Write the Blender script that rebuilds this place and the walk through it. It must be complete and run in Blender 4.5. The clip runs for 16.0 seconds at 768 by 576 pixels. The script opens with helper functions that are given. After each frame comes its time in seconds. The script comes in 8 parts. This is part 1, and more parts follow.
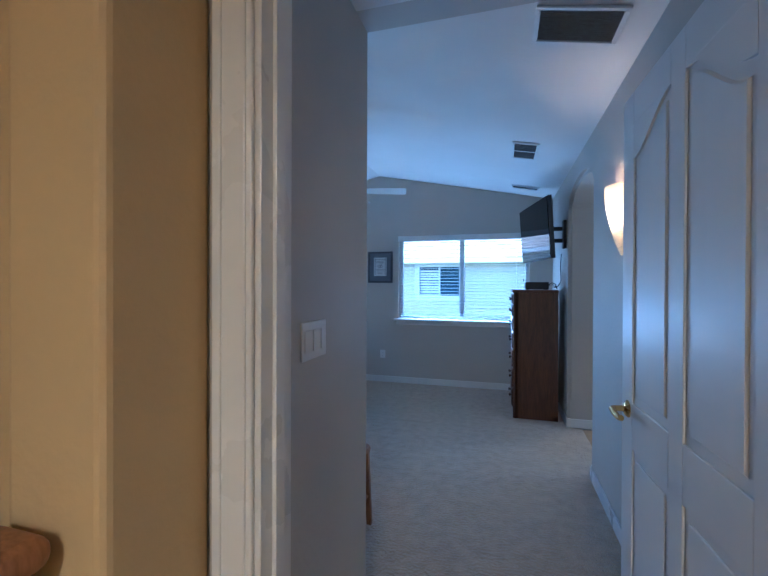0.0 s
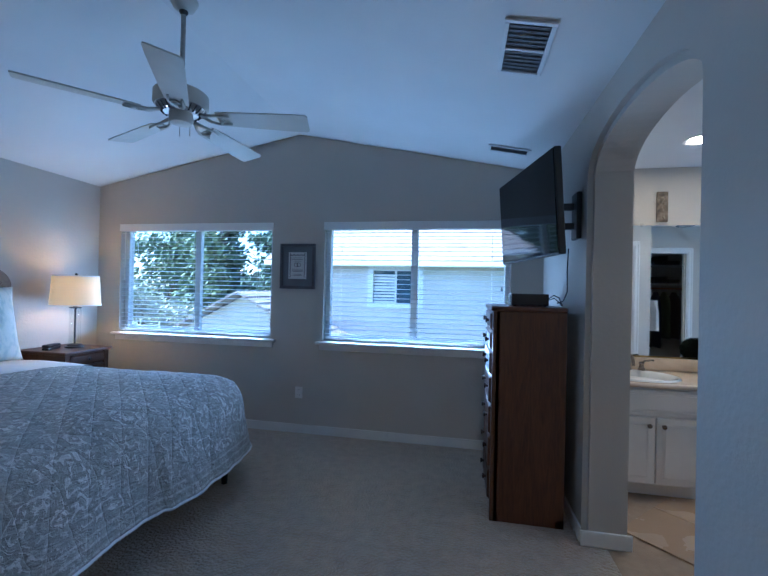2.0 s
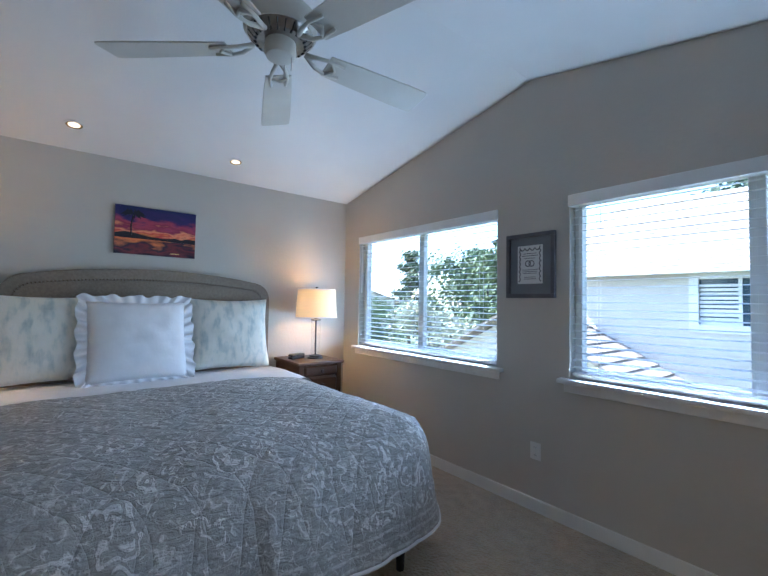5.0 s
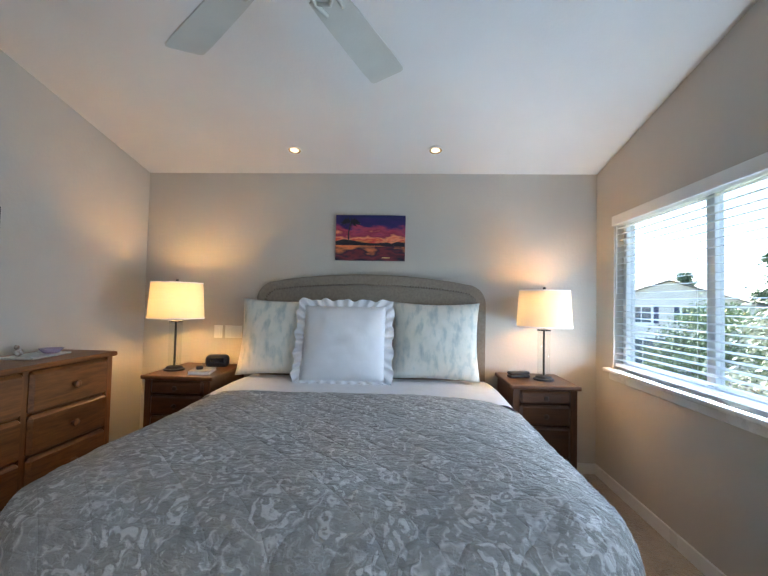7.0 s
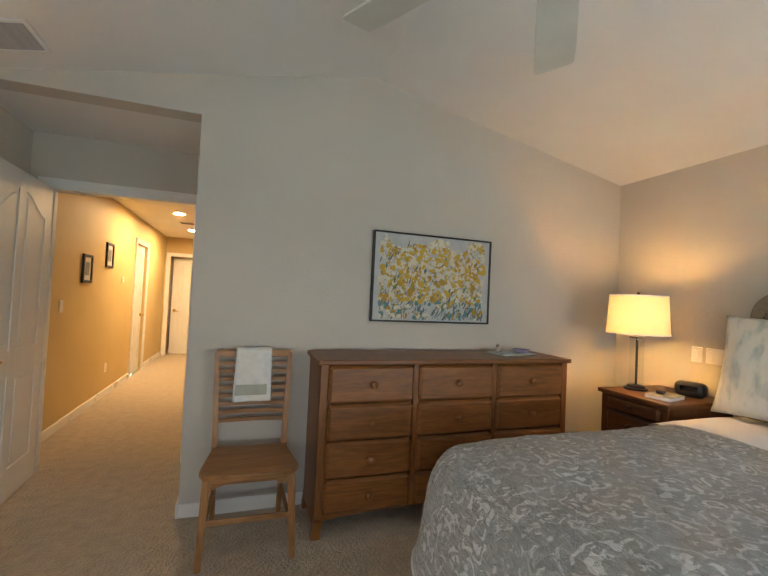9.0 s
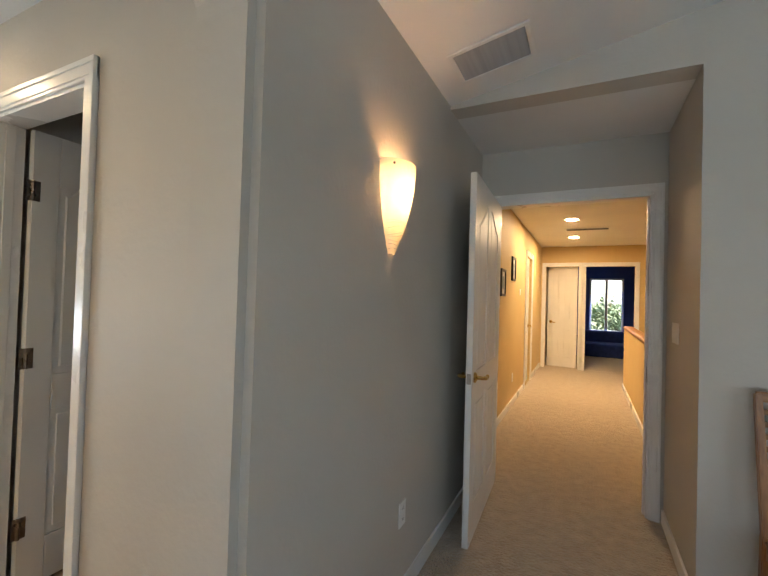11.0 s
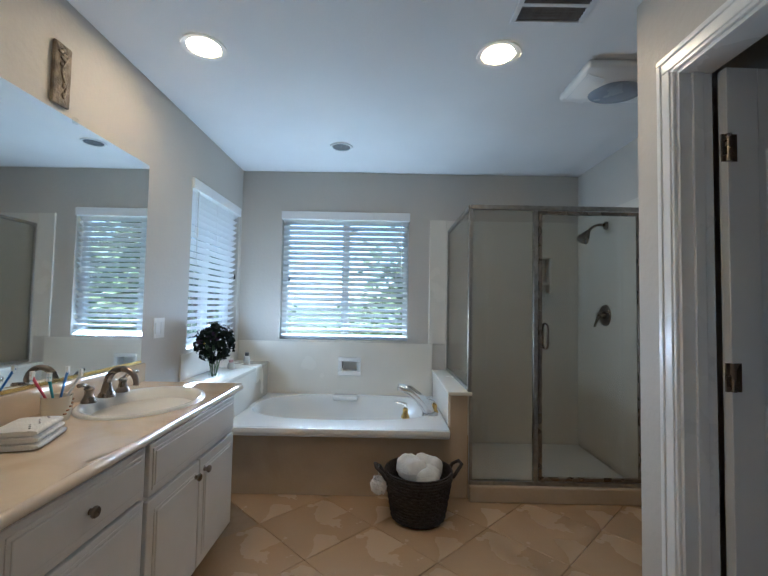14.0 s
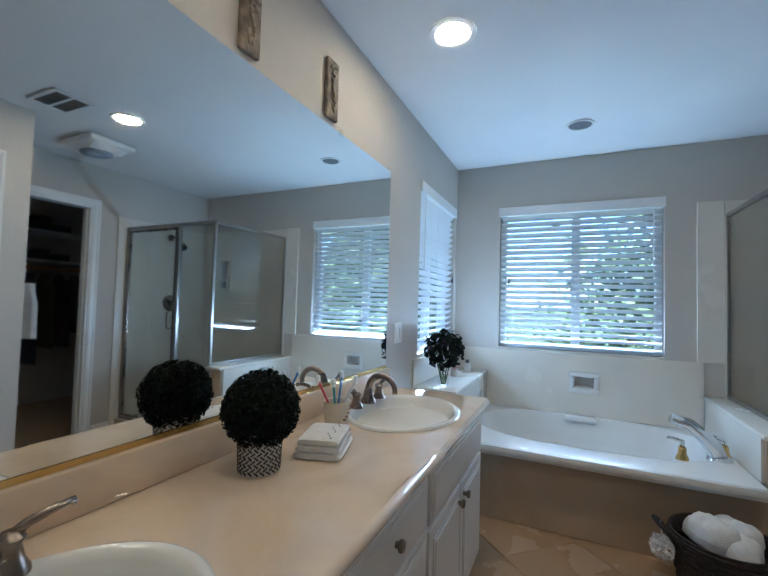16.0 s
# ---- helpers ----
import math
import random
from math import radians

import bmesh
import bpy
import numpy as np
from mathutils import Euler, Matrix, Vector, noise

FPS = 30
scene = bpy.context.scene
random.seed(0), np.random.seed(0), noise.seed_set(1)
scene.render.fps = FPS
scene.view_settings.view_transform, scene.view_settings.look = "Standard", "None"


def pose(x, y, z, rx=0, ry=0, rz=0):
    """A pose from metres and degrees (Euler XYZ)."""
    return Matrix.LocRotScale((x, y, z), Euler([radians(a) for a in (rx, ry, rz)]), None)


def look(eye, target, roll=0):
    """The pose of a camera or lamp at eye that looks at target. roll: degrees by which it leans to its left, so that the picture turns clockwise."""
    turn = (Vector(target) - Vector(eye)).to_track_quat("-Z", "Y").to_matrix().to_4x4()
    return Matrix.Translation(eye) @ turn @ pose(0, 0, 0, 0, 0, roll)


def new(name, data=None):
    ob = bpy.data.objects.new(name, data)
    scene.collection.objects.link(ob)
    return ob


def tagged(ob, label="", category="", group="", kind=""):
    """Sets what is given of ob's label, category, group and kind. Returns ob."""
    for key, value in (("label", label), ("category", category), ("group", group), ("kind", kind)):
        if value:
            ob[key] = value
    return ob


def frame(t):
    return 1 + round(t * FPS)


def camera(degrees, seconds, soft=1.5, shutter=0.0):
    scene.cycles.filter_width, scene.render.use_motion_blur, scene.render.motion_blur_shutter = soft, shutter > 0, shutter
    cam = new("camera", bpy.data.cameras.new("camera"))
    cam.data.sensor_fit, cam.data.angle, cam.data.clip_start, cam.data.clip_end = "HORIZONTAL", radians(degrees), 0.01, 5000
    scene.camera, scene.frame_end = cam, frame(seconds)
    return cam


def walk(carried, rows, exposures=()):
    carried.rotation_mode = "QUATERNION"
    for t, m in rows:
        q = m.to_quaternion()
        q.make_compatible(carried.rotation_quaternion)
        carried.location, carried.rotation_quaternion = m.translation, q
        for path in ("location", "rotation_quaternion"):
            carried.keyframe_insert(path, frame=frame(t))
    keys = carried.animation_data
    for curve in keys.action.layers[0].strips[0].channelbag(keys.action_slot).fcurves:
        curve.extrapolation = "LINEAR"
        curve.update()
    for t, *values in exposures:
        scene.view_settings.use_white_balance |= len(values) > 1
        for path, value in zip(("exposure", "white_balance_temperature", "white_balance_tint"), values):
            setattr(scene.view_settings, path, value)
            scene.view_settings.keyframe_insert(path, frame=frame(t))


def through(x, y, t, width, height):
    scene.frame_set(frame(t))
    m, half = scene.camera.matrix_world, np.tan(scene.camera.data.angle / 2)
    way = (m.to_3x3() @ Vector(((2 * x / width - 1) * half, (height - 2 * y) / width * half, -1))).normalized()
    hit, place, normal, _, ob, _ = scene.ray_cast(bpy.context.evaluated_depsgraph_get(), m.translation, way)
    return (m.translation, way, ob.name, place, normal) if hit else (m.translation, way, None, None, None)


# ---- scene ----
cam = camera(87.0, 16.0)
EXPOSURES = [(0.0, 3.9, 3900, 8), (0.5, 4.0, 3950, 8), (1.0, 3.8, 3950, 8), (1.5, 3.45, 4050, 9), (2.5, 3.4, 4250, 10), (4.0, 3.65, 4650, 11), (6.5, 3.9, 5500, 11), (7.5, 4.05, 5700, 11), (8.3, 4.15, 6100, 11), (9.0, 4.1, 7000, 11), (11.5, 3.75, 6100, 11), (12.5, 3.2, 5600, 11), (14.0, 3.1, 5050, 9), (16.0, 3.05, 4650, 7)]
PATH = [
    (0, (0.056, 0.133, 1.359), (-0.502, 2.054, 1.347), 0.2),
    (0.5, (-0.015, 0.676, 1.377), (-0.429, 2.632, 1.362), 0.6),
    (1, (-0.046, 1.185, 1.372), (-0.387, 3.156, 1.364), 0.9),
    (1.5, (-0.029, 1.611, 1.4), (-0.358, 3.583, 1.399), 1.1),
    (2, (-0.018, 1.915, 1.402), (-0.397, 3.879, 1.414), 1.3),
    (2.5, (0.037, 2.131, 1.377), (-0.458, 4.068, 1.414), 1.3),
    (3, (0.098, 2.263, 1.427), (-0.605, 4.135, 1.445), 1.0),
    (3.5, (0.102, 2.455, 1.432), (-0.907, 4.182, 1.455), 1.0),
    (4, (0.066, 2.67, 1.397), (-1.136, 4.268, 1.444), 1.3),
    (6.3, (-0.31, 3.758, 1.329), (-2.268, 4.156, 1.408), 1.0),
    (6.5, (-0.347, 3.838, 1.339), (-2.333, 4.065, 1.412), 1.2),
    (7, (-0.466, 4.081, 1.36), (-2.462, 3.966, 1.428), 1.3),
    (7.5, (-0.667, 4.306, 1.382), (-2.613, 3.85, 1.443), 1.5),
    (8, (-0.752, 4.406, 1.38), (-2.499, 3.434, 1.429), 2.1),
    (8.5, (-0.769, 4.471, 1.372), (-2.068, 2.951, 1.427), 2.8),
    (9, (-0.81, 4.478, 1.36), (-1.457, 2.586, 1.416), 2.7),
    (9.2, (-0.812, 4.47, 1.347), (-1.191, 2.507, 1.409), 2.7),
    (11.3, (0.142, 3.984, 1.361), (1.24, 2.312, 1.392), 1.7),
    (11.5, (0.255, 3.981, 1.372), (1.508, 2.422, 1.398), 1.7),
    (12, (0.46, 4.047, 1.348), (2.011, 2.785, 1.379), 0.9),
    (12.5, (0.639, 4.058, 1.345), (2.409, 3.127, 1.389), 0.8),
    (13, (0.72, 4.11, 1.297), (2.628, 3.517, 1.371), 0.9),
    (13.5, (0.782, 4.167, 1.256), (2.762, 3.896, 1.336), 1.0),
    (14, (0.853, 4.229, 1.236), (2.851, 4.234, 1.327), 1.1),
    (14.5, (0.926, 4.323, 1.228), (2.91, 4.554, 1.32), 1.3),
    (15, (0.96, 4.431, 1.235), (2.905, 4.888, 1.334), 1.4),
    (15.5, (0.973, 4.525, 1.241), (2.849, 5.212, 1.333), 1.6),
    (16, (1.029, 4.622, 1.252), (2.842, 5.462, 1.331), 1.6),
]
walk(cam, [(t, look(e, g, r)) for t, e, g, r in PATH],
     exposures=EXPOSURES)

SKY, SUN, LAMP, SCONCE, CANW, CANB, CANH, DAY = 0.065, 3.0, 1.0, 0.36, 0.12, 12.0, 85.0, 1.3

# world, sun and sky
world = bpy.data.worlds.new("sky")
scene.world = world
world.use_nodes = True
wn = world.node_tree.nodes
wl = world.node_tree.links
sky = wn.new("ShaderNodeTexSky")
sky.sky_type = 'NISHITA'
sky.sun_disc = False
sky.sun_elevation = radians(49)
sky.sun_rotation = radians(256)
wl.new(sky.outputs[0], wn["Background"].inputs[0])
wn["Background"].inputs[1].default_value = SKY
sun = new("sun", bpy.data.lights.new("sun", 'SUN'))
sun.data.energy, sun.data.angle, sun.data.color = SUN, radians(0.5), (1.0, 0.95, 0.88)
sun.matrix_world = look((-20, -5, 24), (0, 0, 0))


# narrow strip lamps added along each window reveal's bottom to fill in sky light
def fill_strip(at, target, w, watts):
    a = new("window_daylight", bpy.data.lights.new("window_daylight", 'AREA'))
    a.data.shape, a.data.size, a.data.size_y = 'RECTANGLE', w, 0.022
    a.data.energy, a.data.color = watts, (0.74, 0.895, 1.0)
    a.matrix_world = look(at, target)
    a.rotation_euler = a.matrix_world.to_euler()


fill_strip((-2.745, 5.636, 0.915), (-2.745, 4.6, 1.45), 1.6, DAY)
fill_strip((-0.46, 5.636, 0.915), (-0.46, 4.6, 1.45), 1.6, DAY)
fill_strip((4.466, 4.59, 0.945), (3.4, 4.59, 1.7), 1.05, DAY * 1.3)
fill_strip((3.83, 5.526, 0.945), (3.7, 4.5, 1.7), 0.5, DAY * 0.75)

# ---- materials ----
def mat(name, a, b=None, scale=8.0, rough=0.6, metal=0.0, bump=0.0, bscale=120.0, detail=4.0, dist=0.0, fine=None,
        stretch=(1, 1, 1), coat=0.0, spec=0.5, sheen=0.0, edge=(0.35, 0.65), bdist=0.01, rvar=0.1, kind="noise"):
    m = bpy.data.materials.new(name)
    m.use_nodes = True
    n, l = m.node_tree.nodes, m.node_tree.links
    p = n["Principled BSDF"]
    p.inputs["Metallic"].default_value = metal
    p.inputs["Specular IOR Level"].default_value = spec
    p.inputs["Coat Weight"].default_value = coat
    p.inputs["Sheen Weight"].default_value = sheen
    b = b or tuple(v * 0.88 for v in a)
    tc = n.new("ShaderNodeTexCoord")
    mp = n.new("ShaderNodeMapping")
    mp.inputs["Scale"].default_value = stretch
    l.new(tc.outputs["Object"], mp.inputs[0])
    t1 = n.new("ShaderNodeTexNoise")
    t1.inputs["Scale"].default_value, t1.inputs["Detail"].default_value, t1.inputs["Distortion"].default_value = scale, detail, dist
    l.new(mp.outputs[0], t1.inputs["Vector"])
    r = n.new("ShaderNodeValToRGB")
    r.color_ramp.elements[0].position, r.color_ramp.elements[1].position = edge
    r.color_ramp.elements[0].color, r.color_ramp.elements[1].color = (*a, 1), (*b, 1)
    l.new(t1.outputs["Fac"], r.inputs[0])
    oi = n.new("ShaderNodeObjectInfo")
    hv = n.new("ShaderNodeHueSaturation")
    mr = n.new("ShaderNodeMapRange")
    mr.inputs[3].default_value, mr.inputs[4].default_value = 1 - (fine or 0.0), 1 + (fine or 0.0)
    l.new(oi.outputs["Random"], mr.inputs[0])
    l.new(mr.outputs[0], hv.inputs["Value"])
    l.new(r.outputs[0], hv.inputs["Color"])
    l.new(hv.outputs[0], p.inputs["Base Color"])
    rr = n.new("ShaderNodeMapRange")
    rr.inputs[3].default_value, rr.inputs[4].default_value = max(0.02, rough - rvar), min(1.0, rough + rvar)
    l.new(t1.outputs["Fac"], rr.inputs[0])
    l.new(rr.outputs[0], p.inputs["Roughness"])
    if bump:
        if kind == "voronoi":
            t2 = n.new("ShaderNodeTexVoronoi")
            t2.inputs["Scale"].default_value = bscale
            out = t2.outputs["Distance"]
        else:
            t2 = n.new("ShaderNodeTexNoise")
            t2.inputs["Scale"].default_value, t2.inputs["Detail"].default_value = bscale, 3.0
            out = t2.outputs["Fac"]
        l.new(mp.outputs[0], t2.inputs["Vector"])
        bp = n.new("ShaderNodeBump")
        bp.inputs["Strength"].default_value, bp.inputs["Distance"].default_value = bump, bdist
        l.new(out, bp.inputs["Height"])
        l.new(bp.outputs[0], p.inputs["Normal"])
    return m


def glow(name, color, strength):
    m = bpy.data.materials.new(name)
    m.use_nodes = True
    p = m.node_tree.nodes["Principled BSDF"]
    p.inputs["Base Color"].default_value = (*color, 1)
    p.inputs["Emission Color"].default_value = (*color, 1)
    p.inputs["Emission Strength"].default_value = strength
    return m


def clear(name, color=(1, 1, 1), rough=0.0, tint=0.9, gloss=1.0):
    """Thin pane: mostly see-through, with a faint mirror gloss."""
    m = bpy.data.materials.new(name)
    m.use_nodes = True
    n, l = m.node_tree.nodes, m.node_tree.links
    n.remove(n["Principled BSDF"])
    tr = n.new("ShaderNodeBsdfTransparent")
    tr.inputs[0].default_value = tuple(v * tint for v in color) + (1,)
    gl = n.new("ShaderNodeBsdfGlossy")
    gl.inputs["Roughness"].default_value = rough
    fr = n.new("ShaderNodeLayerWeight")
    pw = n.new("ShaderNodeMath")
    pw.operation = 'POWER'
    pw.inputs[1].default_value = 4.0
    l.new(fr.outputs["Facing"], pw.inputs[0])
    sm = n.new("ShaderNodeMath")
    sm.operation = 'MULTIPLY_ADD'
    sm.inputs[1].default_value, sm.inputs[2].default_value = 0.6, 0.04
    l.new(pw.outputs[0], sm.inputs[0])
    mx = n.new("ShaderNodeMixShader")
    hf = n.new("ShaderNodeMath")
    hf.operation = 'MULTIPLY'
    hf.inputs[1].default_value = gloss
    l.new(sm.outputs[0], hf.inputs[0])
    l.new(hf.outputs[0], mx.inputs[0])
    l.new(tr.outputs[0], mx.inputs[1])
    l.new(gl.outputs[0], mx.inputs[2])
    l.new(mx.outputs[0], n["Material Output"].inputs[0])
    return m


def shade_mat(name, color, through=0.5):
    """Cloth or frosted glass that lets a lamp's light through."""
    m = bpy.data.materials.new(name)
    m.use_nodes = True
    n, l = m.node_tree.nodes, m.node_tree.links
    n.remove(n["Principled BSDF"])
    df, tl = n.new("ShaderNodeBsdfDiffuse"), n.new("ShaderNodeBsdfTranslucent")
    df.inputs[0].default_value = tl.inputs[0].default_value = (*color, 1)
    mx = n.new("ShaderNodeMixShader")
    mx.inputs[0].default_value = through
    l.new(df.outputs[0], mx.inputs[1])
    l.new(tl.outputs[0], mx.inputs[2])
    tx = n.new("ShaderNodeTexNoise")
    tx.inputs["Scale"].default_value = 300
    bp = n.new("ShaderNodeBump")
    bp.inputs["Strength"].default_value, bp.inputs["Distance"].default_value = 0.2, 0.002
    l.new(tx.outputs["Fac"], bp.inputs["Height"])
    l.new(bp.outputs[0], df.inputs["Normal"])
    l.new(mx.outputs[0], n["Material Output"].inputs[0])
    return m


def wood(name, a, b, along=(1, 1, 1), rough=0.38, ring=7.0):
    """Stained wood: stretched rings, pores and slow colour drift. along: small value on the grain's axis."""
    m = bpy.data.materials.new(name)
    m.use_nodes = True
    n, l = m.node_tree.nodes, m.node_tree.links
    p = n["Principled BSDF"]
    tc, mp = n.new("ShaderNodeTexCoord"), n.new("ShaderNodeMapping")
    oi = n.new("ShaderNodeObjectInfo")
    vm = n.new("ShaderNodeVectorMath")
    vm.operation = 'ADD'
    sc = n.new("ShaderNodeVectorMath")
    sc.operation = 'SCALE'
    sc.inputs[0].default_value = (3.1, 5.7, 2.3)
    l.new(oi.outputs["Random"], sc.inputs["Scale"])
    l.new(tc.outputs["Object"], vm.inputs[0])
    l.new(sc.outputs[0], vm.inputs[1])
    l.new(vm.outputs[0], mp.inputs[0])
    mp.inputs["Scale"].default_value = along
    t1 = n.new("ShaderNodeTexNoise")
    t1.inputs["Scale"].default_value, t1.inputs["Detail"].default_value, t1.inputs["Distortion"].default_value = ring, 6, 1.2
    l.new(mp.outputs[0], t1.inputs["Vector"])
    t2 = n.new("ShaderNodeTexNoise")
    t2.inputs["Scale"].default_value, t2.inputs["Detail"].default_value = ring * 14, 4
    l.new(mp.outputs[0], t2.inputs["Vector"])
    wv = n.new("ShaderNodeMath")
    wv.operation = 'SINE'
    ml = n.new("ShaderNodeMath")
    ml.operation = 'MULTIPLY'
    ml.inputs[1].default_value = 34
    l.new(t1.outputs["Fac"], ml.inputs[0])
    l.new(ml.outputs[0], wv.inputs[0])
    ad = n.new("ShaderNodeMath")
    ad.operation = 'MULTIPLY_ADD'
    ad.inputs[1].default_value, ad.inputs[2].default_value = 0.13, 0.0
    l.new(wv.outputs[0], ad.inputs[0])
    l.new(t2.outputs["Fac"], ad.inputs[2])
    r = n.new("ShaderNodeValToRGB")
    r.color_ramp.elements[0].position, r.color_ramp.elements[1].position = 0.2, 0.8
    r.color_ramp.elements[0].color, r.color_ramp.elements[1].color = (*a, 1), (*b, 1)
    l.new(ad.outputs[0], r.inputs[0])
    hv = n.new("ShaderNodeHueSaturation")
    mr = n.new("ShaderNodeMapRange")
    mr.inputs[3].default_value, mr.inputs[4].default_value = 0.88, 1.12
    l.new(oi.outputs["Random"], mr.inputs[0])
    l.new(mr.outputs[0], hv.inputs["Value"])
    l.new(r.outputs[0], hv.inputs["Color"])
    l.new(hv.outputs[0], p.inputs["Base Color"])
    rr = n.new("ShaderNodeMapRange")
    rr.inputs[3].default_value, rr.inputs[4].default_value = rough - 0.08, rough + 0.12
    l.new(t2.outputs["Fac"], rr.inputs[0])
    l.new(rr.outputs[0], p.inputs["Roughness"])
    bp = n.new("ShaderNodeBump")
    bp.inputs["Strength"].default_value, bp.inputs["Distance"].default_value = 0.15, 0.003
    l.new(ad.outputs[0], bp.inputs["Height"])
    l.new(bp.outputs[0], p.inputs["Normal"])
    return m


def pattern(name, stops, vor=14.0, warp=0.25, rough=0.8, bump=0.4, wscale=5.0, stretch=(1, 1, 1), sheen=0.2, kind="curl", bdist=0.008, fine=90.0):
    """Woven or painted ornament: warped contour lines or streaks run through a colour ramp."""
    m = bpy.data.materials.new(name)
    m.use_nodes = True
    n, l = m.node_tree.nodes, m.node_tree.links
    p = n["Principled BSDF"]
    p.inputs["Roughness"].default_value, p.inputs["Sheen Weight"].default_value = rough, sheen
    tc, mp = n.new("ShaderNodeTexCoord"), n.new("ShaderNodeMapping")
    mp.inputs["Scale"].default_value = stretch
    l.new(tc.outputs["Object"], mp.inputs[0])
    w = n.new("ShaderNodeTexNoise")
    w.inputs["Scale"].default_value, w.inputs["Detail"].default_value = wscale, 3
    l.new(mp.outputs[0], w.inputs["Vector"])
    mx = n.new("ShaderNodeMix")
    mx.data_type = 'VECTOR'
    mx.inputs["Factor"].default_value = warp
    l.new(mp.outputs[0], mx.inputs["A"])
    l.new(w.outputs["Color"], mx.inputs["B"])
    if kind == "curl":
        t = n.new("ShaderNodeTexNoise")
        t.inputs["Scale"].default_value, t.inputs["Detail"].default_value, t.inputs["Distortion"].default_value = vor, 2.5, 2.2
        fac = t.outputs["Fac"]
    elif kind == "cells":
        t = n.new("ShaderNodeTexVoronoi")
        t.inputs["Scale"].default_value = vor
        fac = t.outputs["Distance"]
    else:
        t = n.new("ShaderNodeTexNoise")
        t.inputs["Scale"].default_value, t.inputs["Detail"].default_value = vor, 6
        fac = t.outputs["Fac"]
    l.new(mx.outputs["Result"], t.inputs["Vector"])
    r = n.new("ShaderNodeValToRGB")
    e = r.color_ramp.elements
    for i, (pos, c) in enumerate(stops):
        k = e[i] if i < 2 else e.new(pos)
        k.position, k.color = pos, (*c, 1)
    l.new(fac, r.inputs[0])
    l.new(r.outputs[0], p.inputs["Base Color"])
    f = n.new("ShaderNodeTexNoise")
    f.inputs["Scale"].default_value, f.inputs["Detail"].default_value = fine, 3
    l.new(tc.outputs["Object"], f.inputs["Vector"])
    ad = n.new("ShaderNodeMath")
    ad.operation = 'ADD'
    l.new(r.outputs[0], ad.inputs[0])
    l.new(f.outputs["Fac"], ad.inputs[1])
    bp = n.new("ShaderNodeBump")
    bp.inputs["Strength"].default_value, bp.inputs["Distance"].default_value = bump, bdist
    l.new(ad.outputs[0], bp.inputs["Height"])
    l.new(bp.outputs[0], p.inputs["Normal"])
    return m


WALL = mat("wall_paint", (0.53, 0.495, 0.44), (0.50, 0.465, 0.41), scale=1.3, rough=0.62, bump=0.35, bscale=46, bdist=0.004)
HALLP = mat("hall_paint", (0.62, 0.455, 0.205), (0.58, 0.42, 0.185), scale=1.3, rough=0.6, bump=0.3, bscale=46, bdist=0.004)
CEIL = mat("ceiling_paint", (0.74, 0.73, 0.71), (0.70, 0.69, 0.67), scale=1.5, rough=0.85, bump=0.3, bscale=60, bdist=0.003)
TRIM = mat("trim_paint", (0.78, 0.77, 0.74), (0.74, 0.73, 0.70), scale=4, rough=0.28, bump=0.05, bscale=90, rvar=0.03, bdist=0.004)
DOORP = mat("door_paint", (0.76, 0.75, 0.72), (0.72, 0.71, 0.68), scale=3, rough=0.42, bump=0.08, bscale=140, bdist=0.002, rvar=0.03)
CARPET = mat("carpet", (0.56, 0.455, 0.335), (0.43, 0.345, 0.25), scale=14, rough=0.95, bump=1.0, bscale=58, detail=9, bdist=0.030, spec=0.1, sheen=0.3, edge=(0.3, 0.7))
WOODX = wood("cherry_wood_x", (0.135, 0.047, 0.011), (0.27, 0.102, 0.026), along=(0.12, 1, 1))
WOODZ = wood("cherry_wood_z", (0.135, 0.047, 0.011), (0.27, 0.102, 0.026), along=(1, 1, 0.12))
DARKX = wood("dark_cherry_x", (0.050, 0.017, 0.005), (0.105, 0.037, 0.011), along=(0.12, 1, 1))
DARKZ = wood("dark_cherry_z", (0.050, 0.017, 0.005), (0.105, 0.037, 0.011), along=(1, 1, 0.12))
OAK = wood("honey_oak", (0.20, 0.085, 0.026), (0.40, 0.185, 0.065), along=(1, 1, 0.12))
OAKX = wood("honey_oak_x", (0.20, 0.085, 0.026), (0.40, 0.185, 0.065), along=(0.12, 1, 1))
KNOBW = mat("dark_knob", (0.05, 0.022, 0.012), (0.03, 0.015, 0.01), rough=0.3)
BRASS = mat("brass", (0.72, 0.50, 0.18), (0.62, 0.42, 0.14), scale=20, rough=0.22, metal=1.0)
STEEL = mat("brushed_nickel", (0.38, 0.355, 0.32), (0.30, 0.28, 0.25), scale=40, rough=0.33, metal=1.0)
PEWTER = mat("bronze_nickel", (0.30, 0.25, 0.20), (0.20, 0.16, 0.13), scale=14, rough=0.28, metal=1.0)
CHROME = mat("chrome", (0.75, 0.75, 0.76), (0.7, 0.7, 0.71), rough=0.07, metal=1.0, rvar=0.03)
BLACKP = mat("black_plastic", (0.012, 0.012, 0.013), (0.02, 0.02, 0.02), rough=0.4)
SCREEN = mat("dark_screen", (0.006, 0.006, 0.008), (0.008, 0.008, 0.01), rough=0.06, rvar=0.02, spec=0.3)
WHITEP = mat("white_plastic", (0.78, 0.77, 0.74), (0.75, 0.74, 0.71), rough=0.35, rvar=0.03)
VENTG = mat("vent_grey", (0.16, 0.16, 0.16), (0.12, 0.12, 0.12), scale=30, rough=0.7)
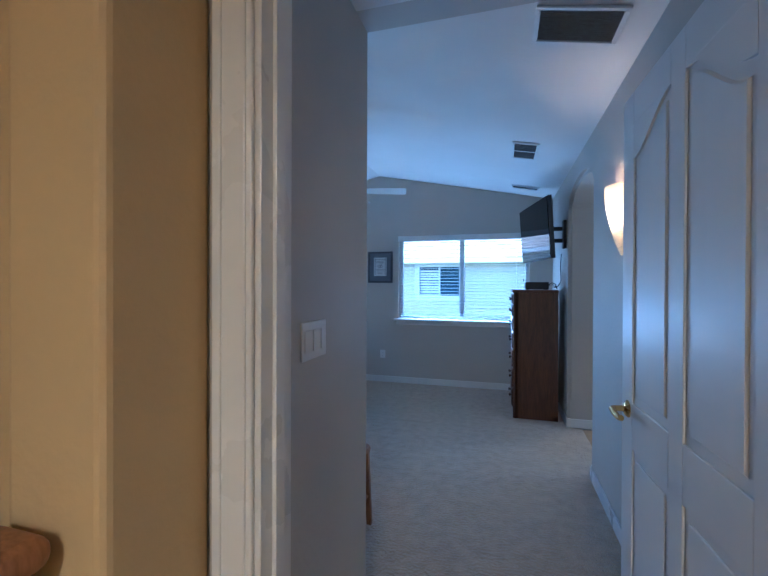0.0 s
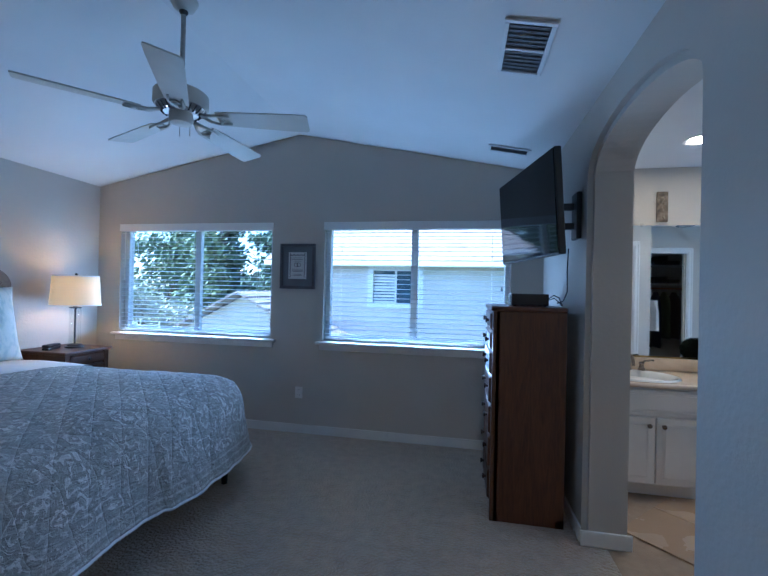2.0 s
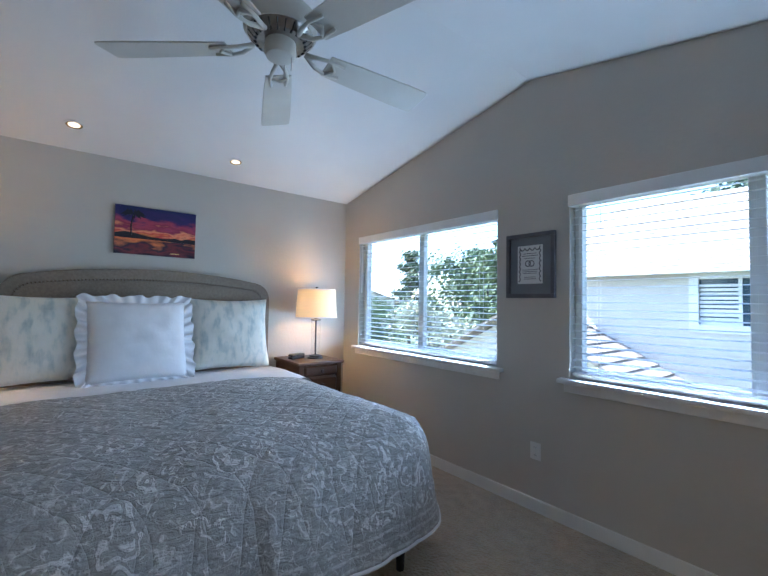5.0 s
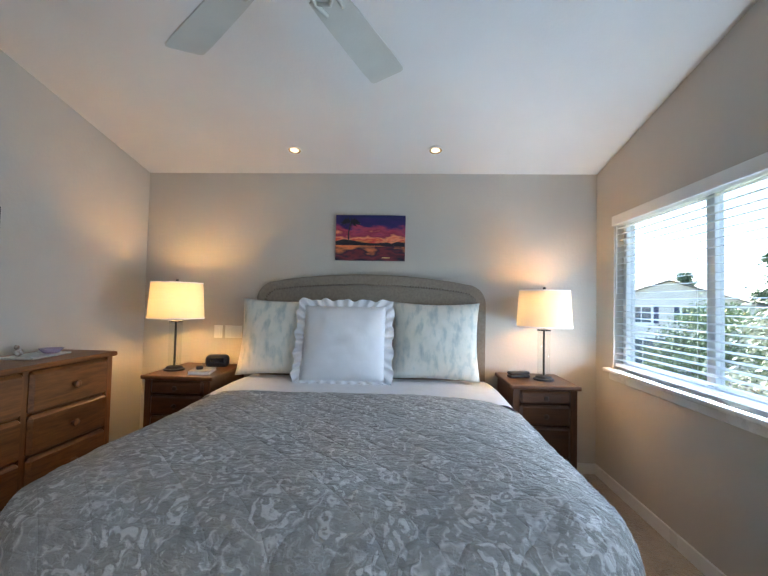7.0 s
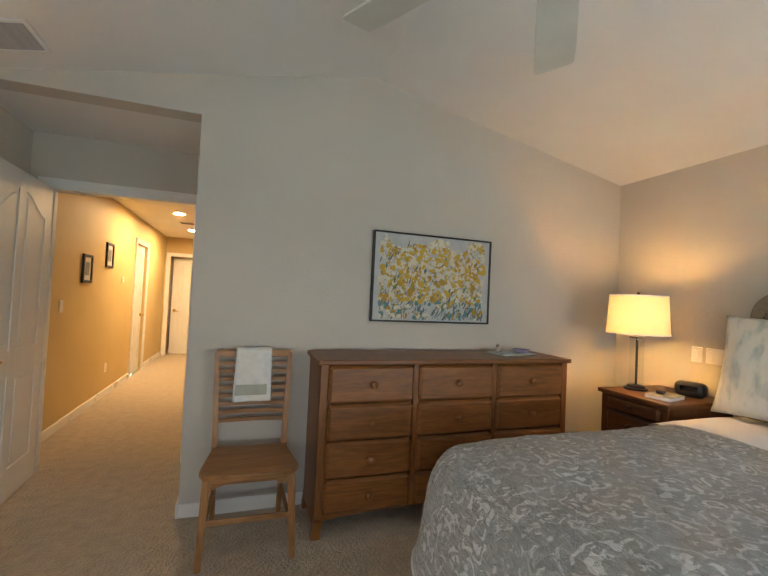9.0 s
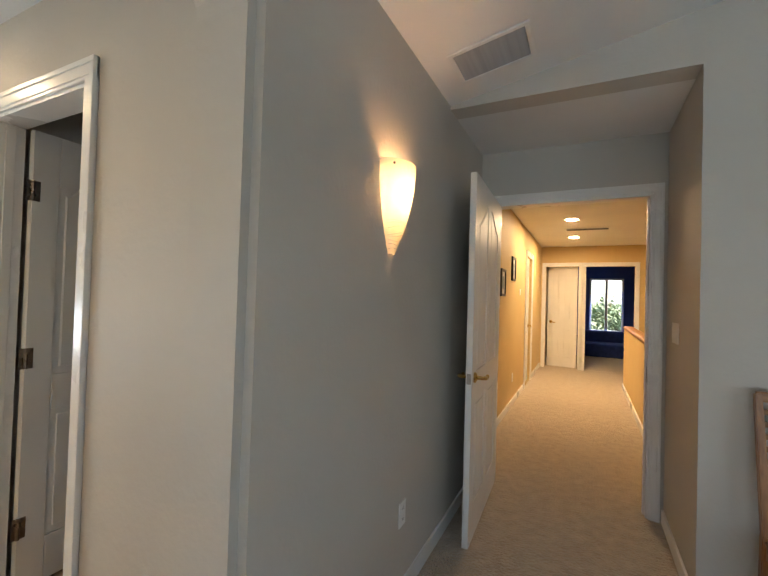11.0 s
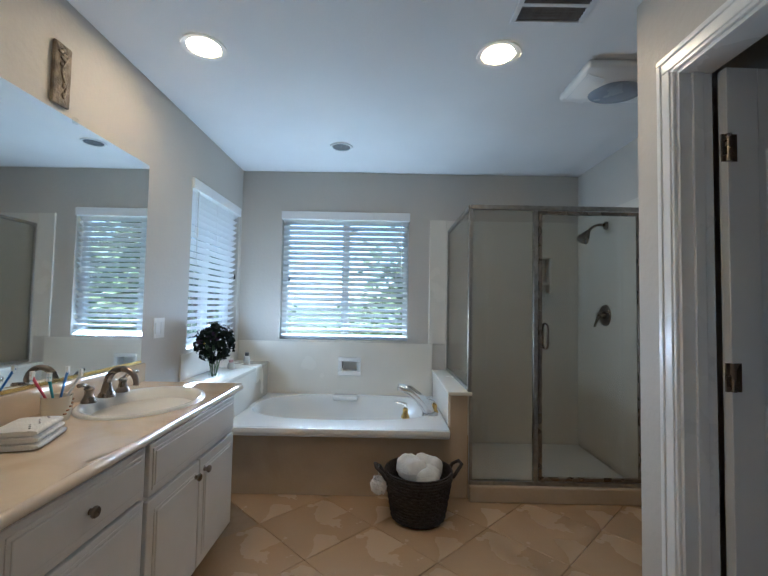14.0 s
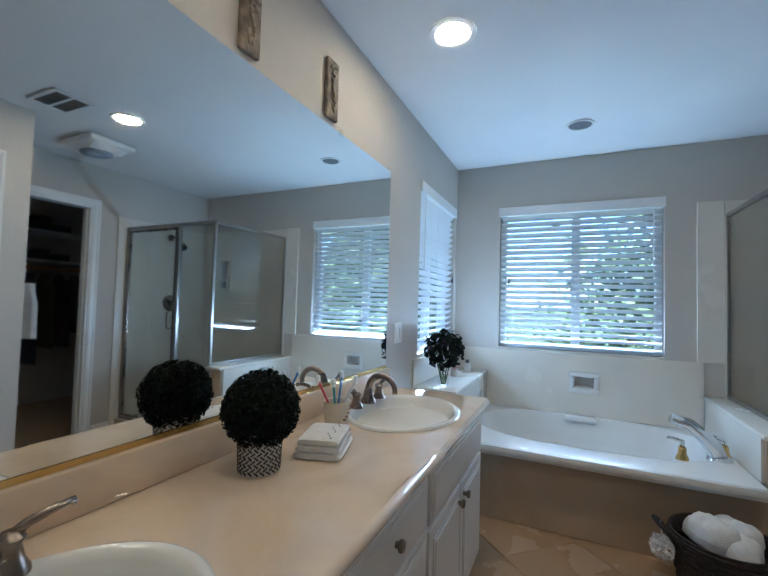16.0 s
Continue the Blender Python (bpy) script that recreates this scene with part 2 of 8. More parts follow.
VENTW = mat("vent_white", (0.72, 0.72, 0.71), (0.66, 0.66, 0.65), scale=12, rough=0.45)
FANP = mat("fan_cream", (0.55, 0.53, 0.47), (0.51, 0.49, 0.43), scale=6, rough=0.4, bump=0.05)
BLIND = mat("blind_white", (0.80, 0.80, 0.79), (0.77, 0.77, 0.76), scale=9, rough=0.35, bump=0.06, fine=0.02)
VINYL = mat("window_vinyl", (0.78, 0.78, 0.77), (0.74, 0.74, 0.73), rough=0.4, rvar=0.03)
GLASS = clear("window_glass", gloss=0.6)
SHGLASS = clear("shower_glass", (0.97, 0.97, 0.94), tint=0.84)
CLEARG = clear("clear_glass", (0.97, 0.98, 0.97), tint=0.97, gloss=0.35)
MIRROR = mat("mirror_silver", (0.88, 0.90, 0.89), (0.88, 0.90, 0.89), rough=0.02, rvar=0.005, metal=1.0)
SHADE = shade_mat("linen_shade", (0.82, 0.70, 0.49), 0.105)
SCONCEG = shade_mat("frosted_glass", (0.86, 0.74, 0.54), 0.24)
SHEET = mat("white_cotton", (0.80, 0.79, 0.80), (0.76, 0.75, 0.76), scale=9, rough=0.9, bump=0.3, bscale=26, bdist=0.006, sheen=0.2)
TOWEL = mat("white_terry", (0.78, 0.76, 0.73), (0.70, 0.68, 0.65), scale=30, rough=0.95, bump=0.8, bscale=180, bdist=0.006, sheen=0.3)
HEADB = mat("taupe_linen", (0.25, 0.205, 0.155), (0.21, 0.17, 0.128), scale=60, rough=0.9, bump=0.4, bscale=320, bdist=0.002, sheen=0.2)


def jacquard(name):
    """Quilted cloth with scrolled pale motifs on taupe grey, stitched in diamonds, and a woven border along its hem."""
    m = bpy.data.materials.new(name)
    m.use_nodes = True
    n, l = m.node_tree.nodes, m.node_tree.links
    p = n["Principled BSDF"]
    p.inputs["Roughness"].default_value, p.inputs["Sheen Weight"].default_value = 0.75, 0.25

    def math_(op, a, b=None, c=None):
        k = n.new("ShaderNodeMath")
        k.operation = op
        for i, v in enumerate((a, b, c)):
            if v is None:
                continue
            if isinstance(v, (int, float)):
                k.inputs[i].default_value = v
            else:
                l.new(v, k.inputs[i])
        return k.outputs[0]

    def ramp(fac, stops):
        r = n.new("ShaderNodeValToRGB")
        e = r.color_ramp.elements
        for i, (pos, v) in enumerate(stops):
            k = e[i] if i < 2 else e.new(pos)
            k.position, k.color = pos, (v, v, v, 1)
        l.new(fac, r.inputs[0])
        return r.outputs[0]
    tc = n.new("ShaderNodeTexCoord")
    w = n.new("ShaderNodeTexNoise")
    w.inputs["Scale"].default_value, w.inputs["Detail"].default_value = 9.0, 2.0
    l.new(tc.outputs["Object"], w.inputs["Vector"])
    mx = n.new("ShaderNodeMix")
    mx.data_type = 'VECTOR'
    mx.inputs["Factor"].default_value = 0.20
    l.new(tc.outputs["Object"], mx.inputs["A"])
    l.new(w.outputs["Color"], mx.inputs["B"])
    motif = []
    for scale, stops in ((7.5, ((0.0, 0.9), (0.17, 0.85), (0.20, 0.1), (0.30, 0.05), (0.33, 0.8), (0.40, 0.8), (0.43, 0.05), (0.58, 0.1), (0.62, 0.75), (0.70, 0.1))),
                         (26.0, ((0.0, 0.6), (0.14, 0.5), (0.19, 0.0), (0.40, 0.0), (0.45, 0.5), (0.53, 0.5), (0.58, 0.0)))):
        v = n.new("ShaderNodeTexVoronoi")
        v.inputs["Scale"].default_value = scale
        l.new(mx.outputs["Result"], v.inputs["Vector"])
        motif.append(ramp(v.outputs["Distance"], stops))
    e = n.new("ShaderNodeTexNoise")
    e.inputs["Scale"].default_value, e.inputs["Detail"].default_value = 34.0, 4.0
    l.new(tc.outputs["Object"], e.inputs["Vector"])
    broken = ramp(e.outputs["Fac"], ((0.43, 0.0), (0.50, 1.0)))
    field = math_('MAXIMUM', motif[0], math_('MULTIPLY', motif[1], 0.55))
    field = math_('MULTIPLY', field, broken)
    at = n.new("ShaderNodeAttribute")
    at.attribute_name = "drop"
    drop = at.outputs["Fac"]
    border = math_('GREATER_THAN', drop, 0.70)
    lines = ramp(math_('FRACT', math_('MULTIPLY', drop, 11.0)), ((0.0, 0.0), (0.30, 0.1), (0.42, 0.6), (0.60, 0.55), (0.72, 0.05)))
    band = math_('MULTIPLY', math_('MAXIMUM', lines, math_('MULTIPLY', motif[1], 0.8)), math_('MULTIPLY_ADD', broken, 0.6, 0.4))
    pick = n.new("ShaderNodeMix")
    l.new(border, pick.inputs["Factor"])
    l.new(field, pick.inputs["A"])
    l.new(band, pick.inputs["B"])
    col = n.new("ShaderNodeMix")
    col.data_type = 'RGBA'
    l.new(pick.outputs["Result"], col.inputs["Factor"])
    col.inputs["A"].default_value, col.inputs["B"].default_value = (0.325, 0.310, 0.285, 1), (0.74, 0.72, 0.69, 1)
    l.new(col.outputs["Result"], p.inputs["Base Color"])
    # crinkle, weave and diamond stitching
    sp = n.new("ShaderNodeSeparateXYZ")
    l.new(tc.outputs["Object"], sp.inputs[0])
    q = []
    for op in ('ADD', 'SUBTRACT'):
        s_ = math_('ABSOLUTE', math_('SINE', math_('MULTIPLY', math_(op, sp.outputs["X"], sp.outputs["Y"]), 19.0)))
        q.append(math_('POWER', s_, 0.35))
    stitch = math_('MULTIPLY', q[0], q[1])
    mp = n.new("ShaderNodeMapping")
    mp.inputs["Scale"].default_value = (34, 14, 34)
    l.new(tc.outputs["Object"], mp.inputs[0])
    cr = n.new("ShaderNodeTexNoise")
    cr.inputs["Scale"].default_value, cr.inputs["Detail"].default_value, cr.inputs["Distortion"].default_value = 1.0, 3.0, 0.8
    l.new(mp.outputs[0], cr.inputs["Vector"])
    wv = n.new("ShaderNodeTexNoise")
    wv.inputs["Scale"].default_value = 220.0
    l.new(tc.outputs["Object"], wv.inputs["Vector"])
    h = math_('MULTIPLY_ADD', stitch, 0.5, math_('MULTIPLY_ADD', cr.outputs["Fac"], 1.1, math_('MULTIPLY_ADD', wv.outputs["Fac"], 0.12, math_('MULTIPLY', pick.outputs["Result"], 0.22))))
    bp = n.new("ShaderNodeBump")
    bp.inputs["Strength"].default_value, bp.inputs["Distance"].default_value = 1.0, 0.019
    l.new(h, bp.inputs["Height"])
    l.new(bp.outputs[0], p.inputs["Normal"])
    return m


COVER = jacquard("grey_jacquard")
PILLOWT = pattern("sage_print", [(0.30, (0.42, 0.47, 0.45)), (0.42, (0.58, 0.60, 0.55)), (0.52, (0.72, 0.70, 0.62)), (0.66, (0.75, 0.73, 0.66)), (0.78, (0.60, 0.62, 0.58))],
                  vor=6.0, warp=0.05, kind="streak", stretch=(1, 3.4, 1.5), bump=0.15)
TRAV = mat("travertine", (0.455, 0.31, 0.18), (0.475, 0.33, 0.195), scale=3.5, rough=0.27, bump=0.1, bscale=50, detail=4, dist=0.3, fine=0.07, edge=(0.15, 0.85), rvar=0.05)
APRON = mat("travertine_slab", (0.42, 0.32, 0.215), (0.47, 0.37, 0.26), scale=2.5, rough=0.35, bump=0.1, bscale=50, detail=8, dist=1.0, fine=0.05)
GROUT = mat("grout", (0.38, 0.275, 0.17), (0.33, 0.235, 0.145), scale=20, rough=0.9, bump=0.4, bscale=200)
COUNTER = mat("cultured_marble", (0.70, 0.57, 0.42), (0.62, 0.49, 0.345), scale=3.0, rough=0.045, rvar=0.02, detail=5, dist=2.0, coat=0.3)
TUBW = mat("white_acrylic", (0.76, 0.75, 0.72), (0.73, 0.72, 0.69), scale=3, rough=0.14, rvar=0.05, coat=0.3)
SURR = mat("almond_surround", (0.70, 0.66, 0.58), (0.66, 0.62, 0.54), scale=2, rough=0.25, rvar=0.08)
CABW = mat("cabinet_white", (0.72, 0.68, 0.62), (0.68, 0.64, 0.58), scale=4, rough=0.35, bump=0.05, bscale=120, bdist=0.004, rvar=0.03)
WICKER = mat("dark_wicker", (0.055, 0.042, 0.034), (0.028, 0.022, 0.018), scale=40, rough=0.75, bump=0.8, bscale=120, bdist=0.01)
DARKCL = mat("dark_cloth", (0.03, 0.028, 0.03), (0.05, 0.045, 0.045), scale=6, rough=0.95, bump=0.5, bscale=30)
GREEN = mat("dark_leaf", (0.012, 0.018, 0.011), (0.006, 0.009, 0.006), scale=20, rough=0.75, fine=0.2, spec=0.12)
LEAF = mat("fresh_leaf", (0.06, 0.11, 0.03), (0.10, 0.16, 0.05), scale=20, rough=0.6, fine=0.2)


# ---- mesh helpers ----
def box(bm, x0, x1, y0, y1, z0, z1, bev=0.0, seg=2):
    m = Matrix.Translation(((x0 + x1) / 2, (y0 + y1) / 2, (z0 + z1) / 2)) @ Matrix.Diagonal((x1 - x0, y1 - y0, z1 - z0, 1))
    vs = bmesh.ops.create_cube(bm, size=1, matrix=m)["verts"]
    if bev:
        es = list({e for v in vs for e in v.link_edges})
        bmesh.ops.bevel(bm, geom=es, offset=bev, segments=seg, affect='EDGES', profile=0.5, clamp_overlap=True)
    return bm


def rod(bm, a, b, r0, r1=None, seg=14):
    a, b = Vector(a), Vector(b)
    d = b - a
    m = Matrix.Translation((a + b) / 2) @ d.to_track_quat("Z", "Y").to_matrix().to_4x4()
    bmesh.ops.create_cone(bm, cap_ends=True, segments=seg, radius1=r0, radius2=r0 if r1 is None else r1, depth=d.length, matrix=m)
    return bm


def ball(bm, c, r, sx=1, sy=1, sz=1, u=14, v=9):
    bmesh.ops.create_uvsphere(bm, u_segments=u, v_segments=v, radius=r, matrix=Matrix.Translation(c) @ Matrix.Diagonal((sx, sy, sz, 1)))
    return bm


def lathe(bm, prof, seg=28, at=(0, 0, 0), close=False, sx=1.0, sy=1.0, arc=2 * math.pi):
    rings = []
    n = seg if arc > 6.28 else seg + 1
    for r, z in prof:
        rings.append([bm.verts.new((at[0] + sx * r * math.cos(arc * i / seg), at[1] + sy * r * math.sin(arc * i / seg), at[2] + z)) for i in range(n)])
    for a, b in zip(rings, rings[1:]):
        for i in range(seg):
            j = (i + 1) % n
            bm.faces.new((a[i], a[j], b[j], b[i]))
    if close:
        bm.faces.new(rings[0][::-1])
        bm.faces.new(rings[-1])
    return bm


def sweep(bm, pts, r, seg=10, caps=True):
    """A round tube along points; r: one radius or one for each point."""
    pts = [Vector(p) for p in pts]
    rs = r if isinstance(r, (list, tuple)) else [r] * len(pts)
    rings, up = [], None
    for i, p in enumerate(pts):
        d = (pts[min(i + 1, len(pts) - 1)] - pts[max(i - 1, 0)]).normalized()
        if up is None:
            up = d.orthogonal().normalized()
        up = (up - d * up.dot(d)).normalized()
        s = d.cross(up)
        rings.append([bm.verts.new(p + rs[i] * (math.cos(2 * math.pi * k / seg) * up + math.sin(2 * math.pi * k / seg) * s)) for k in range(seg)])
    for a, b in zip(rings, rings[1:]):
        for k in range(seg):
            j = (k + 1) % seg
            bm.faces.new((a[k], a[j], b[j], b[k]))
    if caps:
        bm.faces.new(rings[0][::-1])
        bm.faces.new(rings[-1])
    return bm


def prism(bm, outline, axis, a, b, bev=0.0):
    """An outline of 2D points pushed along an axis from a to b."""
    def at(u, v, w):
        return {"x": (w, u, v), "y": (u, w, v), "z": (u, v, w)}[axis]
    p = [bm.verts.new(at(u, v, a)) for u, v in outline]
    q = [bm.verts.new(at(u, v, b)) for u, v in outline]
    n = len(p)
    bm.faces.new(p[::-1])
    bm.faces.new(q)
    for i in range(n):
        j = (i + 1) % n
        bm.faces.new((p[i], p[j], q[j], q[i]))
    bmesh.ops.recalc_face_normals(bm, faces=bm.faces)
    if bev:
        bmesh.ops.bevel(bm, geom=list(bm.edges), offset=bev, segments=2, affect='EDGES', clamp_overlap=True)
    return bm


def sheet(bm, rows):
    """A grid of faces over rows of points."""
    vs = [[bm.verts.new(p) for p in row] for row in rows]
    for a, b in zip(vs, vs[1:]):
        for i in range(len(a) - 1):
            bm.faces.new((a[i], a[i + 1], b[i + 1], b[i]))
    return vs


def wallmesh(axis, c0, c1, u0, u1, z0, z1, holes=()):
    """A wall between the planes c0 and c1 across an axis, with holes (u0, u1, z0, z1) cut through."""
    bm = bmesh.new()
    us = sorted({u0, u1, *[h[0] for h in holes], *[h[1] for h in holes]})
    zs = sorted({z0, z1, *[h[2] for h in holes], *[h[3] for h in holes]})
    us, zs = [u for u in us if u0 <= u <= u1], [z for z in zs if z0 <= z <= z1]

    def solid(i, k):
        if not (0 <= i < len(us) - 1 and 0 <= k < len(zs) - 1):
            return False
        u, z = (us[i] + us[i + 1]) / 2, (zs[k] + zs[k + 1]) / 2
        return not any(h[0] < u < h[1] and h[2] < z < h[3] for h in holes)

    def at(u, c, z):
        return (c, u, z) if axis == "x" else (u, c, z)
    cache = {}

    def vert(u, c, z):
        key = (round(u, 5), round(c, 5), round(z, 5))
        if key not in cache:
            cache[key] = bm.verts.new(at(u, c, z))
        return cache[key]
    for i in range(len(us) - 1):
        for k in range(len(zs) - 1):
            if not solid(i, k):
                continue
            a, b, c, d = us[i], us[i + 1], zs[k], zs[k + 1]
            for w in (c0, c1):
                bm.faces.new([vert(a, w, c), vert(b, w, c), vert(b, w, d), vert(a, w, d)])
            for di, dk, p, q in ((-1, 0, (a, c), (a, d)), (1, 0, (b, c), (b, d)), (0, -1, (a, c), (b, c)), (0, 1, (a, d), (b, d))):
                if not solid(i + di, k + dk):
                    bm.faces.new([vert(p[0], c0, p[1]), vert(q[0], c0, q[1]), vert(q[0], c1, q[1]), vert(p[0], c1, p[1])])
    bmesh.ops.recalc_face_normals(bm, faces=bm.faces)
    return bm


def link(name, bm, material, smooth=False):
    me = bpy.data.meshes.new(name)
    bm.to_mesh(me)
    bm.free()
    me.materials.append(material)
    if smooth:
        me.polygons.foreach_set("use_smooth", [True] * len(me.polygons))
        if smooth != "all":
            me.set_sharp_from_angle(angle=radians(smooth if smooth > 1 else 38))
    return new(name, me)


def part(name, bm, material, parent, label="", smooth=False, m=None):
    ob = link(name, bm, material, smooth)
    ob.parent = parent
    if m is not None:
        ob.matrix_basis = m
    if label:
        tagged(ob, label)
    return ob


def again(name, ob, parent, m=None):
    """Another object on the mesh of ob."""
    o = new(name, ob.data)
    o.parent = parent
    if m is not None:
        o.matrix_basis = m
    return o


def thing(name, label, category, at=(0, 0, 0), rz=0.0, group=""):
    e = new(name)
    e.empty_display_size = 0.1
    e.matrix_basis = pose(*at, 0, 0, rz)
    return tagged(e, label, category, group)


def structure(name, bm, material, label, category, smooth=False):
    return tagged(link(name, bm, material, smooth), label, category, "", "structure")


def B(*a, **k):
    return box(bmesh.new(), *a, **k)


# ---- plan ----
XL, XR, YW, YS, YD = -3.90, 0.675, 5.64, 1.78, 0.96
XE = -0.50
RX, RZ, EZ = -1.61, 2.91, 2.46
WT = 0.14
SLOPE = (RZ - EZ) / (XR - RX)


def vault(x):
    return RZ - SLOPE * abs(x - RX)


def gable(bm):
    for s in (-1, 1):
        nrm = Vector((s * SLOPE, 0, 1)).normalized()
        bmesh.ops.bisect_plane(bm, geom=bm.verts[:] + bm.edges[:] + bm.faces[:], plane_co=(RX, 0, RZ + 0.05), plane_no=nrm, clear_outer=True)
    bmesh.ops.holes_fill(bm, edges=[e for e in bm.edges if e.is_boundary])
    return bm


WA = (-3.62, -1.87, 0.90, 2.035)
WB = (-1.33, 0.405, 0.90, 2.035)
BW1 = (4.02, 5.165, 0.93, 2.065)
BW2 = (3.53, 4.40, 0.93, 2.065)
XB, YM, YV, YC = 4.47, 5.53, 3.25, 2.50
SOAP, NICHE = (4.465, 4.595, 0.655, 0.745), (2.765, 2.875, 1.385, 1.69)

structure("floor", B(XL - WT, 0.80, YD - 0.12, YW + WT, -0.2, 0), CARPET, "thick cream pile carpet across the bedroom", "carpet")
structure("floor_hall", B(-3.2, 0.78, -8.4, YD - 0.12, -0.2, 0.0), CARPET, "cream pile carpet along the hallway", "carpet")
structure("wall_north", gable(wallmesh("y", YW, YW + WT, XL - WT, XR, -0.2, 3.1, [WA, WB])), WALL, "warm grey painted bedroom wall with two windows", "wall")
structure("wall_west", wallmesh("x", XL - WT, XL, YS - WT, YW, -0.2, EZ + 0.05), WALL, "warm grey painted wall behind the bed", "wall")
structure("wall_south", gable(wallmesh("y", YS - WT, YS, XL, XR, -0.2, 3.1, [(XE, XR + 1, -1, 2.44)])), WALL, "pale grey painted wall behind the long dresser", "wall")
structure("wall_entry", wallmesh("x", XE - WT, XE, YD, YS - WT, -0.2, 2.5), WALL, "grey painted side wall of the entry", "wall")
structure("wall_door", wallmesh("y", YD - 0.12, YD, XE - 0.6, XR + 0.24, -0.2, 2.5, [(-0.422, 0.565, -1, 2.06)]), WALL, "grey painted wall round the bedroom door", "wall")

ARCH0, ARCH1, SPR, RISE = 3.305, 4.372, 2.06, 0.20


def arch_outline():
    mid, half = (ARCH0 + ARCH1) / 2, (ARCH1 - ARCH0) / 2
    pts = [(ARCH0, -0.2), (ARCH0, SPR)]
    for i in range(1, 24):
        a = math.pi * (1 - i / 24)
        pts.append((mid + half * math.cos(a), SPR + RISE * math.sin(a) ** 0.85))
    return pts + [(ARCH1, SPR), (ARCH1, -0.2)]


bm = prism(bmesh.new(), [(YD, -0.2)] + arch_outline() + [(YW, -0.2), (YW, EZ + 0.05), (YD, EZ + 0.05)], "x", XR, XR + 0.24)
lip = [e for e in bm.edges if all(ARCH0 - 0.01 < v.co.y < ARCH1 + 0.01 and v.co.z < 2.3 for v in e.verts) and abs(e.verts[0].co.x - e.verts[1].co.x) < 0.01 and e.calc_length() < 2.4
       and not (abs(e.verts[0].co.z + 0.2) < 0.01 and abs(e.verts[1].co.z + 0.2) < 0.01)]
bmesh.ops.bevel(bm, geom=lip, offset=0.03, segments=8, affect='EDGES', clamp_overlap=True)
structure("wall_east", bm, WALL, "grey painted wall with a rounded archway to the bathroom", "wall")

for s, n in ((-1, "ceiling"), (1, "ceiling_2")):
    x1 = XL - WT if s < 0 else XR + 0.1
    z1 = vault(XL) - SLOPE * WT if s < 0 else EZ - SLOPE * 0.1
    bm = prism(bmesh.new(), [(RX, RZ), (x1, z1), (x1, z1 + 0.1), (RX, RZ + 0.1)], "y", YS - WT, YW + WT)
    structure(n, bm, CEIL, "white vaulted bedroom ceiling with smooth drywall", "ceiling")
structure("ceiling_3", B(XE, XR, YD, YS - WT + 0.001, 2.44, 2.54), CEIL, "white flat ceiling over the entry", "ceiling")
structure("ceiling_4", B(XR + 0.24, XB, YC, YM, 2.44, 2.54), CEIL, "white flat bathroom ceiling", "ceiling")
structure("ceiling_5", B(-3.2, 0.78, -8.4, YD - 0.12, 2.44, 2.54), CEIL, "white hallway ceiling", "ceiling")
structure("ceiling_6", B(XR + 0.24, XB, 0.6, YC, 2.44, 2.54), CEIL, "white ceiling over the closet", "ceiling")

# bathroom shell
structure("floor_bath", B(0.80, XB + WT, 0.6, YM + WT, -0.2, -0.012), GROUT, "sandy grout bed under the bathroom tiles", "floor")
structure("wall_mirror", wallmesh("y", YM, YM + WT, XR + 0.24, XB + WT, -0.2, 2.5, [BW2]), WALL, "beige painted bathroom wall above the vanity", "wall")
structure("wall_tub", wallmesh("x", XB, XB + WT, 0.6, YM, -0.2, 2.5, [BW1, SOAP, NICHE]), WALL, "grey painted bathroom wall with a window over the tub", "wall")
structure("wall_toilet", wallmesh("y", YV - 0.11, YV, XR + 0.24, 2.41, -0.2, 2.44, [(1.49, 2.205, -1, 2.045)]), WALL, "grey painted wall with the white toilet room door", "wall")
structure("wall_return", wallmesh("x", 2.30, 2.41, YC, YV - 0.11, -0.2, 2.44), WALL, "grey painted wall end beside the closet", "wall")
structure("wall_closet", wallmesh("y", YC - 0.11, YC, 2.30, XB, -0.2, 2.44, [(2.50, 3.205, -1, 2.045)]), WALL, "grey painted wall with the closet doorway", "wall")
structure("wall_back", wallmesh("y", 0.6, 0.72, XR + 0.24, XB, -0.2, 2.44), WALL, "painted back wall of closet and toilet room", "wall")
structure("wall_divider", wallmesh("x", 2.30, 2.40, 0.72, YC - 0.11, -0.2, 2.44), WALL, "painted wall between closet and toilet room", "wall")

# hallway shell
structure("wall_hall_east", wallmesh("x", 0.78, 0.90, -8.4, YD - 0.12, -0.2, 2.5, [(-3.25, -2.55, -1, 2.04)]), HALLP, "golden tan hallway wall with pictures", "wall")
structure("wall_hall_end", wallmesh("y", -4.95, -4.85, -3.2, 0.78, -0.2, 2.5, [(0.08, 0.68, -1, 2.04), (-0.87, -0.05, -1, 2.04)]), HALLP, "golden tan wall at the hallway's end", "wall")
BLUE = mat("blue_paint", (0.02, 0.07, 0.42), (0.02, 0.06, 0.38), scale=2, rough=0.7)
structure("wall_blue", wallmesh("y", -8.4, -8.3, -3.2, 0.78, -0.2, 2.5, [(-0.95, -0.15, 0.55, 1.98)]), BLUE, "deep blue wall of the far room", "wall")
structure("wall_hall_west", wallmesh("x", -3.3, -3.2, -8.4, YD - 0.12, -0.2, 2.5), HALLP, "golden tan wall across the stairwell", "wall")
